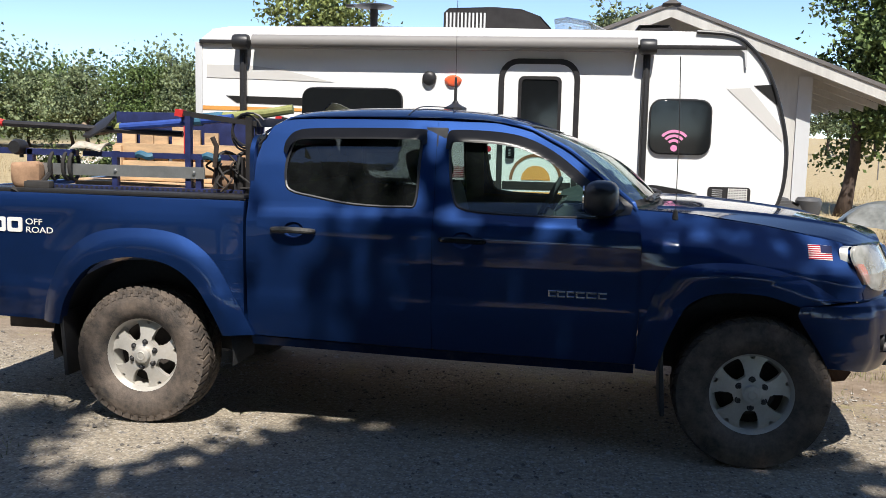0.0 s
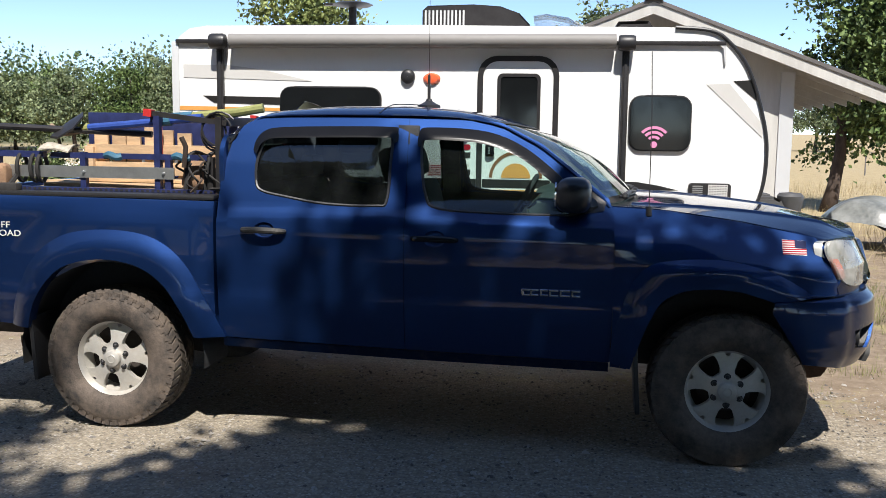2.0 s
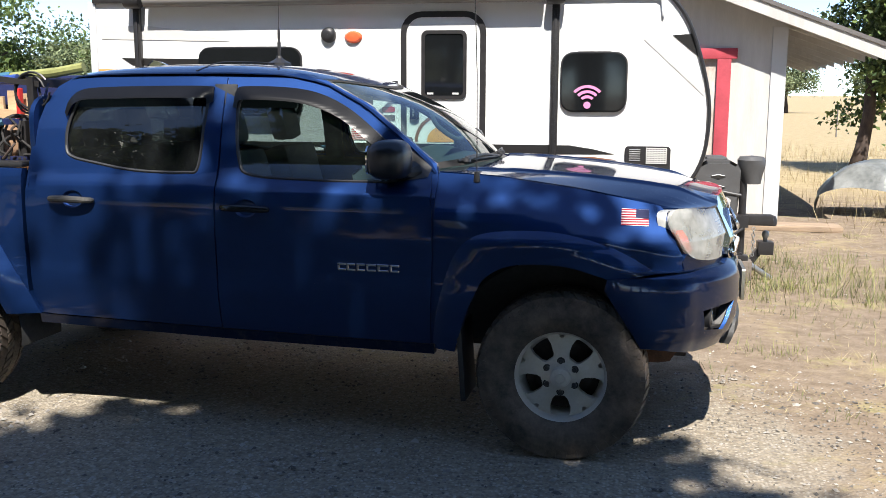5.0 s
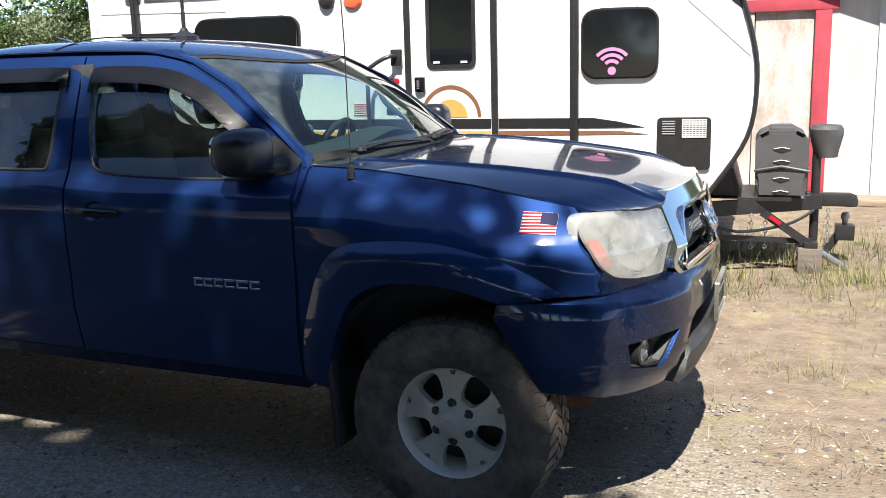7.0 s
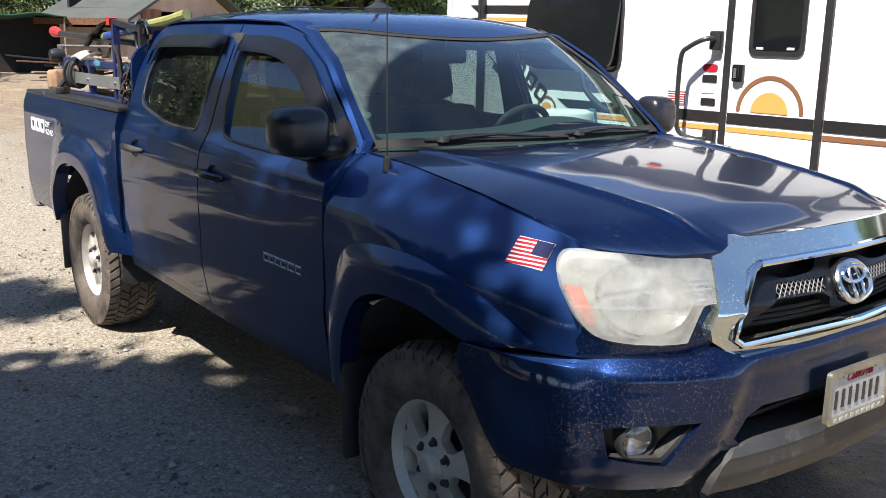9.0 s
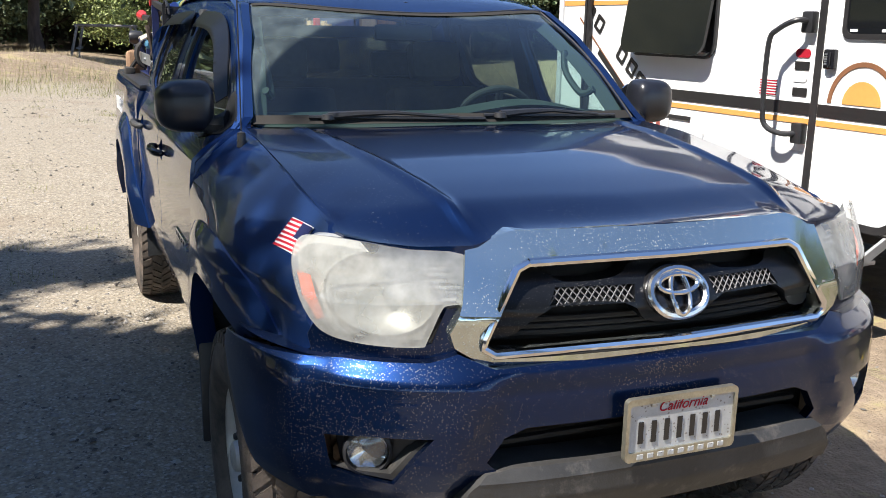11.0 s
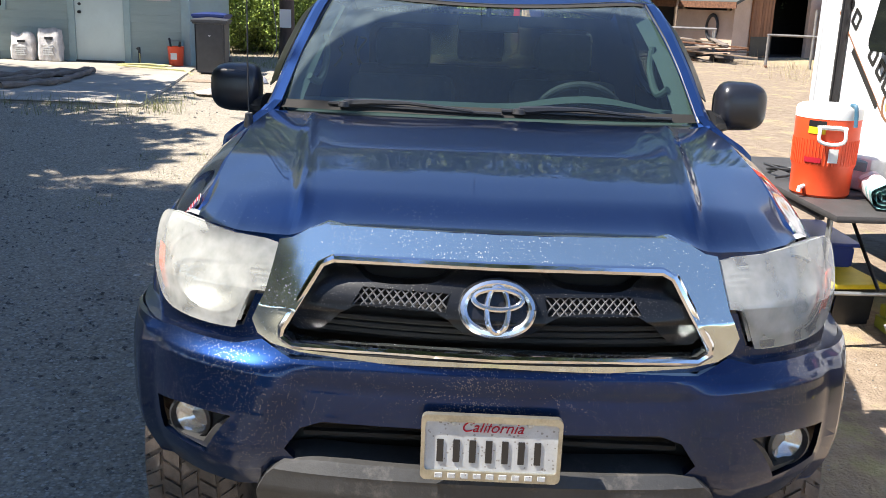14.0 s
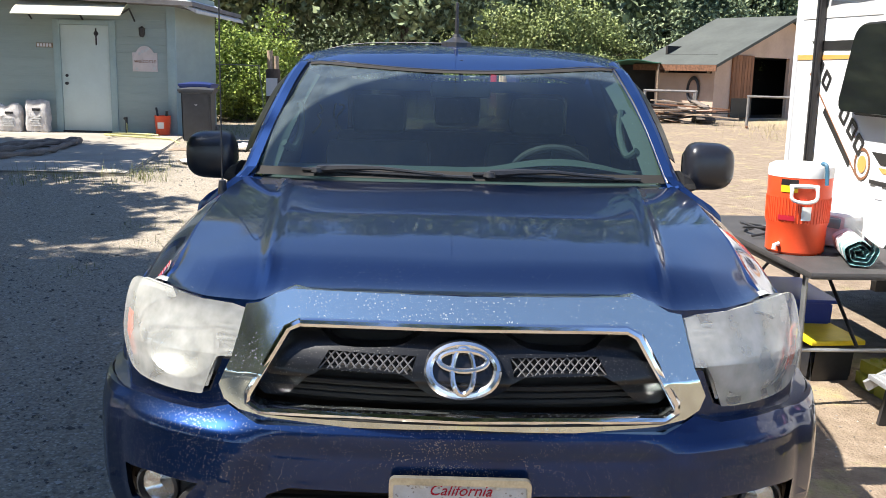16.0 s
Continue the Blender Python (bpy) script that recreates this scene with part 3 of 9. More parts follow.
CAB = lists((-2.615, 0.53), (-2.625, 1.30), (-2.612, 1.44), (-2.585, 1.56), (-2.535, 1.645), (-2.45, 1.697), (-2.05, 1.712), (-1.62, 1.714), (-1.38, 1.706), (-1.16, 1.676), (-0.945, 1.570), (-0.735, 1.405), (-0.600, 1.300), (-0.575, 1.22), (-0.565, 0.9), (-0.575, 0.49))
F_OUT = [(-0.581, 0.50), (-0.556, 0.661), (-0.496, 0.87), (-0.426, 0.974), (-0.32, 1.020), (-0.108, 1.034), (0.068, 1.011), (0.244, 0.948), (0.400, 0.854)]
F_IN = [(-0.475, 0.47), (-0.43, 0.62), (-0.385, 0.735), (-0.325, 0.830), (-0.20, 0.885), (0.0, 0.888), (0.16, 0.845), (0.235, 0.815), (0.26, 0.835)]
R_OUT = [(-3.80, 0.55), (-3.755, 0.72), (-3.65, 0.92), (-3.46, 1.055), (-3.19, 1.089), (-2.95, 1.050), (-2.78, 0.92), (-2.66, 0.70), (-2.584, 0.53)]
R_IN = [(-3.685, 0.54), (-3.635, 0.68), (-3.54, 0.82), (-3.42, 0.90), (-3.22, 0.935), (-3.02, 0.90), (-2.88, 0.80), (-2.79, 0.66), (-2.735, 0.53)]


def line_gap(a, b, line):
    best = 9.0
    for (p, q), (r, t) in zip(line, line[1:]):
        k = max(0.0, min(1.0, ((a - p) * (r - p) + (b - q) * (t - q)) / ((r - p) ** 2 + (t - q) ** 2 + 1e-12)))
        best = min(best, math.hypot(a - p - k * (r - p), b - q - k * (t - q)))
    return best


def flare(out, inn, base, s):
    o, i = spline(out, 6), spline(inn, 6)

    def f(a, b):
        d, e = line_gap(a, b, i), line_gap(a, b, o)
        w = min(1.0, 1.5 * e / (d + e + 1e-6))
        return base(a, b) + 0.006 + 0.034 * math.sin(0.5 * math.pi * w)
    return panel(o + i[::-1], on_side(s, f), step=0.022, depth=(0, -s * 0.07, 0))


def offset_loop(lp, d):
    c = Vector((sum(p[0] for p in lp) / len(lp), sum(p[1] for p in lp) / len(lp)))
    out = []
    for a, b in lp:
        v = Vector((a, b)) - c
        out.append(tuple(c + v * (1 + d / v.length)))
    return out


for s in (-1, 1):
    bed = panel(lists((-4.385, 0.56), (-4.40, 0.9), (-4.385, 1.258), (-2.632, 1.250), (-2.632, 0.53), (-2.70, 0.53)) + spline([(x, z + 0.02) for x, z in R_IN], 3)[::-1] + [(-3.75, 0.55)],
                on_side(s, bed_y), step=0.04, depth=(0, -s * 0.04, 0))
    bed_side = part("bed_side", bed, M["paint"], truck)
    part("wheel_flare", flare(R_OUT, R_IN, bed_y, s), M["paint"], truck)
    part("bed_rail_cap", box(-4.38, -2.635, s * 0.86 - 0.07, s * 0.86 + 0.07, 1.253, 1.280, 0.012), M["black"], truck, "black plastic bed rail cap")
    part("cab_side", panel(CAB, on_side(s, side_y, -0.012), [offset_loop(REAR_WIN, 0.012), offset_loop(FRONT_WIN, 0.012)], 0.08, (0, -s * 0.03, 0)), M["paint"], truck)
    for name, outline, win in (("rear_door", REAR_DOOR, REAR_WIN), ("front_door", FRONT_DOOR, FRONT_WIN)):
        hx = -2.357 if name == "rear_door" else -1.462
        hz = 1.108 if name == "rear_door" else 1.090
        cup = [(hx + 0.056 * math.cos(t), hz + 0.042 * math.sin(t)) for t in np.linspace(0, 2 * math.pi, 25)[:-1]]
        door = part(name, panel(outline, on_side(s, side_y), [win, cup], 0.05, (0, -s * 0.022, 0)), M["paint"], truck)
        part("window", panel(offset_loop(win, 0.02), on_side(s, side_y, -0.016), (), 0.08), M["tint_glass" if name == "rear_door" else "side_glass"], door,
             "dark privacy-tinted window" if name == "rear_door" else "clear side window")
        ring = win + win[:1]
        part("window_seal", tube([(a, s * (side_y(a, b) - 0.002), b) for a, b in ring], 0.008, 6, cap=False), M["black"], door)
        # the smoked visor over the window
        if name == "rear_door":
            up = [(-2.455, 1.52), (-2.445, 1.575), (-2.40, 1.622), (-2.3, 1.640), (-2.0, 1.648), (-1.72, 1.648), (-1.690, 1.630), (-1.686, 1.575)]
            lo = [(-2.43, 1.50), (-2.41, 1.55), (-2.37, 1.575), (-2.3, 1.583), (-2.0, 1.590), (-1.74, 1.592), (-1.712, 1.585), (-1.708, 1.56)]
        else:
            up = [(-1.583, 1.55), (-1.578, 1.630), (-1.53, 1.648), (-1.32, 1.642), (-1.17, 1.614), (-1.03, 1.550), (-0.90, 1.455), (-0.79, 1.355)]
            lo = [(-1.560, 1.545), (-1.556, 1.575), (-1.52, 1.585), (-1.32, 1.578), (-1.18, 1.552), (-1.05, 1.498), (-0.93, 1.412), (-0.82, 1.330)]
        u2, l2 = spline(up, 4), spline(lo, 4)

        def vis(a, b):
            d = line_gap(a, b, u2)
            return side_y(a, b) + 0.013 + 0.028 * min(1, d / 0.05)
        part("rain_visor", panel(u2 + l2[::-1], on_side(s, vis), step=0.03, depth=(0, -s * 0.004, 0)), M["visor"], door, "smoked black window visor")
        # handle: cup and grip
        yy = s * side_y(hx, hz)
        def scoop(a, b, hx=hx, hz=hz):
            r = math.hypot((a - hx) / 0.056, (b - hz) / 0.042)
            return side_y(a, b) - 0.034 * max(0.0, 1 - r * r)
        part("handle_cup", panel(cup, on_side(s, scoop), (), 0.012), M["paint"], door, "scooped recess behind the handle")
        grip = spline([(hx - 0.118, yy + s * 0.004, hz), (hx - 0.09, yy + s * 0.028, hz + 0.003), (hx, yy + s * 0.040, hz + 0.004), (hx + 0.09, yy + s * 0.028, hz), (hx + 0.118, yy + s * 0.004, hz - 0.002)], 5)
        g = tube(grip, 0.014, 10, rs=[0.008 + 0.009 * math.sin(math.pi * k / (len(grip) - 1)) ** 0.5 for k in range(len(grip))])
        part("door_handle", g, M["gloss_black"] if s < 0 and name == "front_door" else M["grey_plastic"], door, "door handle")
    # outside mirror
    def mir(u, v):
        a, b = 2 * math.pi * u, math.pi * v - math.pi / 2
        cx, cy, cz = math.cos(b) * math.cos(a), math.cos(b) * math.sin(a), math.sin(b)
        sg = lambda w, e: math.copysign(abs(w) ** e, w)
        return Vector((-0.775 + 0.085 * sg(cx, 0.7) - 0.02 * cy, s * (0.935 + 0.095 * sg(cy, 0.55)), 1.325 + 0.088 * sg(cz, 0.62) * (1 - 0.12 * cy)))
    bm = bmesh.new()
    grid = [[bm.verts.new(mir(i / 32, j / 16)) for j in range(17)] for i in range(32)]
    for i in range(32):
        for j in range(16):
            bm.faces.new((grid[i][j], grid[(i + 1) % 32][j], grid[(i + 1) % 32][j + 1], grid[i][j + 1]))
    bmesh.ops.remove_doubles(bm, verts=bm.verts, dist=1e-4)
    mirror = part("wing_mirror", bm, M["mirror_black"], truck, "black plastic wing mirror")
    part("mirror_glass", prism(rounded(0.855, 1.010, 1.262, 1.388, 0.04), -0.866, -0.858, "x", m=Matrix.Diagonal((1, s, 1, 1))), M["clean_chrome"], mirror, "mirror glass")
    part("mirror_arm", tube([(-0.70, s * 0.80, 1.265), (-0.72, s * 0.84, 1.262), (-0.755, s * 0.90, 1.275)], 0.03, 10, rs=[0.05, 0.034, 0.034]), M["black"], mirror)
    part("mirror_base", panel([(-0.80, 1.215), (-0.625, 1.245), (-0.615, 1.285), (-0.74, 1.375), (-0.775, 1.36)], on_side(s, side_y, 0.005), (), 0.05, (0, -s * 0.01, 0)), M["black"], mirror)
    part("fender", panel(lists((-0.572, 0.47), (-0.566, 0.9), (-0.569, 1.10), (-0.585, 1.20), (-0.600, 1.262), (-0.32, 1.250), (0.04, 1.203), (0.40, 1.135), (0.445, 1.10), (0.462, 1.05), (0.472, 0.99), (0.505, 0.925), (0.530, 0.890), (0.50, 0.862), (0.42, 0.848)) +
                         [(0.26, 0.86), (0.235, 0.84), (0.16, 0.87), (0.0, 0.905), (-0.20, 0.90), (-0.335, 0.845), (-0.40, 0.735), (-0.445, 0.62), (-0.49, 0.46)],
                         on_side(s, fender_y), (), 0.04, (0, -s * 0.03, 0)), M["paint"], truck)
    part("wheel_flare", flare(F_OUT, F_IN, lambda a, b: max(fender_y(a, b), side_prof(min(b, 1.0)) - taper(a) - 0.6 * (0.954 - fender_plan(a)) - 0.35 * max(0, b - 0.95)), s), M["paint"], truck)
    part("rocker_panel", panel(lists((-2.60, 0.478), (-2.60, 0.524), (-1.6, 0.502), (-0.58, 0.488), (-0.58, 0.440), (-1.6, 0.452)), on_side(s, side_y, -0.006), (), 0.1, (0, -s * 0.05, 0)), M["paint_low"], truck, "dusty blue sill")
    # flag sticker
    if s < 0:
        fl = part("flag_decal", panel(lists((0.238, 1.058), (0.238, 1.125), (0.356, 1.119), (0.356, 1.052)), on_side(s, fender_y, 0.0035), (), 0.014), M["decal_white"], truck, "small flag sticker with red and white stripes")
        for k in range(7):
            z0 = 1.1178 - 0.0099 * k
            x1 = 0.300 if k < 4 else 0.356
            part("stripe", panel(lists((0.238, z0), (0.238, z0 + 0.0053), (x1, z0 + 0.0040), (x1, z0 - 0.0013)), on_side(s, fender_y, 0.0052), (), 0.014), M["decal_red"], fl, "red stripe")
        part("canton", panel(lists((0.300, 1.087), (0.300, 1.122), (0.356, 1.119), (0.356, 1.084)), on_side(s, fender_y, 0.0066), (), 0.014), M["decal_blue"], fl, "navy field")
        # model lettering as plain chrome bars
        bz = [(-1.018, -0.978), (-0.975, -0.934), (-0.928, -0.888), (-0.882, -0.836), (-0.830, -0.778), (-0.772, -0.728)]
        for a, b in bz:
            bm = bmesh.new()
            for z0, z1, x0, x1 in ((0.846, 0.856, a, b), (0.822, 0.830, a + 0.002, b), (0.828, 0.850, a, a + 0.010)):
                box(x0, x1, -side_y(a, 0.84) - 0.006, -side_y(a, 0.84) + 0.004, z0, z1, 0.001, bm, 1)
            part("badge_letter", bm, M["clean_chrome"], truck, "chrome badge bar")
        for word, x0, z0 in (("OFF", -3.887, 1.081), ("ROAD", -3.887, 1.036)):
            lettering("decal_lettering", word, 0.047, pose(x0, -0.9575, z0, 90, 0, 0) @ Matrix.Diagonal((1.25, 1, 1, 1)), M["decal_white"], truck, 0.001, "white off-road lettering", align="LEFT")
        for x0, x1 in ((-4.20, -4.105), (-4.095, -4.005), (-3.995, -3.905)):
            bm = prism(rounded(x0, x1, 1.038, 1.118, 0.012), -0.9590, -0.9545, "y", holes=[rounded(x0 + 0.024, x1 - 0.024, 1.058, 1.098, 0.006)])
            part("decal_block", bm, M["decal_white"], truck, "white block of a decal")

# roof, rear wall, windshield
roof_c = tab([(-2.72, 1.60), (-2.64, 1.655), (-2.55, 1.70), (-2.40, 1.742), (-2.1, 1.768), (-1.7, 1.772), (-1.45, 1.757), (-1.30, 1.735), (-1.18, 1.708), (-1.08, 1.672), (-1.0, 1.64)], 0.06)


roof_e = tab([(-2.72, 1.54), (-2.62, 1.585), (-2.535, 1.645), (-2.45, 1.694), (-2.3, 1.707), (-2.05, 1.712), (-1.62, 1.714), (-1.38, 1.706), (-1.16, 1.672), (-1.02, 1.605)], 0.03)
roof_w = tab([(-2.72, 0.66), (-2.62, 0.705), (-2.5, 0.721), (-2.2, 0.720), (-1.75, 0.719), (-1.5, 0.694), (-1.3, 0.672), (-1.1, 0.652), (-1.0, 0.640)], 0.05)


def roof_at(x, v):
    k = abs(v)
    c, e = roof_c(x), roof_e(x)
    return Vector((x, v * (roof_w(x) + 0.002), c + (e - c) * (0.55 * k ** 2.4 + 0.45 * k ** 9)))


edge_f = [(-1.035 - 0.165 * v * v, v) for v in np.linspace(-1, 1, 13)]
part("roof", panel([(-2.64, -1), (-2.3, -1), (-1.9, -1), (-1.5, -1)] + [(a, b) for a, b in edge_f] + [(-1.5, 1), (-1.9, 1), (-2.3, 1), (-2.64, 1)],
                   roof_at, (), 0.07, (0, 0, -0.006)), M["paint"], truck)


def shield(y, t, out=0.0):
    w = 0.748 - 0.122 * t
    k = 1 - (y / w) ** 2
    x = -0.605 - 0.595 * t + k * 0.165 + 0.03 * math.sin(math.pi * t)
    z = 1.272 + 0.386 * t + k * (0.010 + 0.045 * t) + 0.030 * math.sin(math.pi * t)
    v = min(1.0, abs(y) / 0.65)
    z += t * t * (roof_at(-1.035 - 0.165 * v * v, v).z - 0.002 - 1.658 - 0.055 * k)
    return Vector((x + out * 0.5, y, z + out))


def shield_uv(u, t, out=0.0):
    return shield(u * (0.748 - 0.122 * t), t, out)


part("windshield", panel([(-1, 0), (1, 0), (1, 1), (-1, 1)], lambda a, b: shield_uv(a, b), (), 0.1), M["glass"], truck, "dusty windshield with wiper arcs")
for t0, t1 in ((0.0, 0.055), (0.955, 0.995)):
    part("windshield_border", panel([(-0.985, t0), (0.985, t0), (0.985, t1), (-0.985, t1)], lambda a, b: shield_uv(a, b, 0.003), (), 0.06), M["shadow"], truck, "black border printed on the glass")
rim = [(-1, t) for t in np.linspace(0, 1, 9)] + [(u, 1) for u in np.linspace(-1, 1, 13)[1:]] + [(1, t) for t in np.linspace(1, 0, 9)[1:]]
part("windshield_seal", tube([shield_uv(u, t, 0.002) for u, t in rim], 0.005, 6), M["black"], truck)
for s in (-1, 1):
    # pillar between windshield and door frame
    bm = bmesh.new()
    ts = np.linspace(-0.05, 1.06, 16)
    rows = []
    for t in ts:
        e = shield(0.742 - 0.122 * t, t)
        ex, ez = e.x, e.z
        kt = [-0.05, 0.0, 0.22, 0.58, 0.86, 1.06]
        px = np.interp(t, kt, [-0.600, -0.622, -0.745, -0.953, -1.160, -1.36])
        pz = np.interp(t, kt, [1.262, 1.290, 1.396, 1.556, 1.662, 1.702])
        y1 = side_y(px, pz) + 0.001
        mid = Vector(((ex + px) / 2 + 0.005, (e.y + y1) / 2 + 0.006, (ez + pz) / 2 + 0.008))
        rows.append([bm.verts.new((p[0], s * p[1], p[2])) for p in (e, (Vector((ex, e.y, ez)) * 0.35 + mid * 0.65), mid, (Vector((px, y1, pz)) * 0.4 + mid * 0.6), (px, y1, pz))])
    for a, b in zip(rows, rows[1:]):
        for k in range(4):
            bm.faces.new((a[k], a[k + 1], b[k + 1], b[k]))
    part("windshield_pillar", bm, M["paint"], truck)

    def shoulder(a, b, s=s):
        y = 0.69 + (fender_y(a, fender_top(a)) - 0.69) * b
        return Vector((a, s * y, fender_top(a) - 0.003 + 0.010 * math.sin(math.pi * b / 2) * (1 - b)))
    part("cowl_corner", panel([(-0.72, 0), (-0.72, 1), (-0.575, 1), (-0.52, 0.55), (-0.49, 0)], shoulder, (), 0.05, (0, 0, -0.02)), M["paint"], truck)
part("cab_back", prism(rounded(-0.86, 0.86, 0.56, 1.60, 0.12) , -2.63, -2.605, "x", holes=[rounded(-0.62, 0.62, 1.26, 1.54, 0.06)]), M["paint"], truck)
part("rear_window", prism(rounded(-0.625, 0.625, 1.255, 1.545, 0.06), -2.622, -2.616, "x"), M["tint_glass"], truck, "tinted rear window")
part("cab_corner", panel([(0, 0.56), (1, 0.56), (1, 1.66), (0, 1.66)], lambda a, b: Vector((-2.628 + 0.02 * a, -(side_y(-2.6, b) - 0.012 - 0.05 * (1 - a)), b)), (), 0.12), M["paint"], truck)
part("cab_corner", panel([(0, 0.56), (1, 0.56), (1, 1.66), (0, 1.66)], lambda a, b: Vector((-2.628 + 0.02 * a, (side_y(-2.6, b) - 0.012 - 0.05 * (1 - a)), b)), (), 0.12), M["paint"], truck)

# hood
hood_c = tab([(-0.62, 1.280), (-0.45, 1.278), (-0.2, 1.272), (0.1, 1.250), (0.35, 1.222), (0.55, 1.190), (0.68, 1.163), (0.74, 1.148)], 0.12)
hood_w = tab([(-0.62, 0.775), (-0.3, 0.778), (0.1, 0.770), (0.35, 0.750), (0.5, 0.745), (0.75, 0.735)], 0.06)


def hood_at(x, y):
    w = hood_w(x)
    k = abs(y) / w
    ed = fender_top(x) + 0.004
    yc = 0.545 - 0.13 * x
    z = hood_c(x) - 0.010 * min(1.0, abs(y) / yc) ** 2 + 0.012 * math.exp(-((abs(y) - yc) / 0.017) ** 2)
    c = min(1.0, max(0.0, (abs(y) - yc + 0.015) / (w - yc + 0.015)))
    z += (ed - z) * c ** 1.25
    ay = abs(y)
    d = float(np.interp(ay, [0, 0.39, 0.47, 0.515, 0.62, 0.69, 0.735, 0.75], [0.705, 0.663, 0.660, 0.652, 0.61, 0.56, 0.50, 0.43])) - x
    f = min(1.0, max(0.0, d / 0.20))
    zf = float(np.interp(ay, [0, 0.36, 0.43, 0.48, 0.6, 0.76], [1.156, 1.152, 1.140, 1.122, 1.118, 1.126]))
    return Vector((x, y, zf + (z - zf) * math.sin(f * math.pi / 2) ** 1.2))


fr = [(0.705 - 0.042 * (y / 0.39) ** 2, y) for y in np.linspace(-0.39, 0.39, 9)]
part("hood", panel([(-0.50, -0.70), (-0.585, -0.765), (-0.3, -0.772), (0.1, -0.762), (0.35, -0.745), (0.43, -0.748), (0.50, -0.735), (0.56, -0.69), (0.61, -0.62), (0.652, -0.515), (0.660, -0.47)] + fr +
                   [(0.660, 0.47), (0.652, 0.515), (0.61, 0.62), (0.56, 0.69), (0.50, 0.735), (0.43, 0.748), (0.35, 0.745), (0.1, 0.762), (-0.3, 0.772), (-0.585, 0.765), (-0.50, 0.70), (-0.44, 0.45), (-0.425, 0), (-0.44, -0.45)],
                   hood_at, (), 0.022, (0, 0, -0.035)), M["hood_paint"], truck)
part("cowl", panel([(-0.64, -0.74), (-0.52, -0.69), (-0.44, -0.4), (-0.42, 0), (-0.44, 0.4), (-0.52, 0.69), (-0.64, 0.74), (-0.5, 0.4), (-0.46, 0)][:7] + [(-0.56, 0.4), (-0.53, 0), (-0.56, -0.4)],
                   lambda a, b: Vector((a, b, 1.262)), (), 0.1, (0, 0, -0.03)), M["black"], truck, "black cowl panel")
for y0, arm in ((-0.50, 1), (0.10, 1)):
    bm = bmesh.new()
    base = shield(y0, 0.02, 0.018)
    tip = shield(y0 + 0.50, 0.03, 0.012)
    lo = shield(y0 - 0.22, 0.025, 0.010)
    lx = shield(y0 + 0.34, 0.020, 0.010)
    tube([base, base + (shield(y0 + 0.2, 0.035, 0.026) - base) * 0.5, shield(y0 + 0.22, 0.032, 0.022), shield(y0 + 0.44, 0.010, 0.016)], 0.008, 6, bm, rs=[0.015, 0.011, 0.007, 0.005])
    tube([shield(y0 - 0.06 + 0.60 * k / 8, 0.030 - 0.020 * k / 8, 0.010) for k in range(9)], 0.006, 6, bm)
    lathe([(0.001, 0.02), (0.020, 0.016), (0.024, 0)], 14, "z", bm, m=Matrix.Translation(base - Vector((0, 0, 0.01))))
    part("wiper", bm, M["black"], truck, "black windshield wiper")

# front end
plan = [(0.815, 0), (0.813, 0.15), (0.806, 0.30), (0.788, 0.45), (0.758, 0.57), (0.706, 0.69), (0.635, 0.79), (0.55, 0.860), (0.44, 0.915), (0.33, 0.945), (0.21, 0.957)]
pl = spline(plan, 6)
acc = [0.0]
for p, q in zip(pl, pl[1:]):
    acc.append(acc[-1] + math.dist(p, q))
inset = tab([(0.44, 0.10), (0.50, 0.055), (0.56, 0.018), (0.62, 0.002), (0.72, 0.0), (0.79, 0.004), (0.83, 0.018), (0.87, 0.045), (0.92, 0.08)], 0.03)


def s_of(y):
    return math.copysign(float(np.interp(abs(y), [p[1] for p in pl], acc)), y)


def bumper_at(s, z, off=0.0):
    a = abs(s)
    x, y = float(np.interp(a, acc, [p[0] for p in pl])), float(np.interp(a, acc, [p[1] for p in pl]))
    e = 0.012
    x2, y2 = float(np.interp(a + e, acc, [p[0] for p in pl])), float(np.interp(a + e, acc, [p[1] for p in pl]))
    if a + e > acc[-1]:
        x2, y2 = x - 0.01, y + 0.001
    d = Vector((x2 - x, y2 - y)).normalized()
    n = Vector((-d.y, d.x)) * -1
    if n.x < 0 and n.y < 0:
        n = -n
    k = -inset(z) * (1 - 0.75 * min(1.0, max(0.0, (a - s_of(0.80)) / (acc[-1] - s_of(0.80))))) + off
    c_ = min(1.0, max(0.0, (a - s_of(0.845)) / 0.026))
    k += 0.019 * c_ * c_ * (3 - 2 * c_) * min(1.0, max(0.0, (0.872 - z) / 0.03))
    edge = s_of(0.47 + 0.40 * max(0.0, 0.85 - z))
    m_ = min(1.0, max(0.0, (edge - a) / 0.042))
    k -= 0.024 * m_ * m_ * (3 - 2 * m_) * min(1.0, max(0.0, (0.845 - z) / 0.05))
    k += 0.010 * math.exp(-((z - 0.825) / 0.022) ** 2) * min(1.0, max(0.0, (a - edge) / 0.08)) * min(1.0, max(0.0, (s_of(0.86) - a) / 0.1))
    return Vector((x + n.x * k, math.copysign(y + n.y * k, s), z))


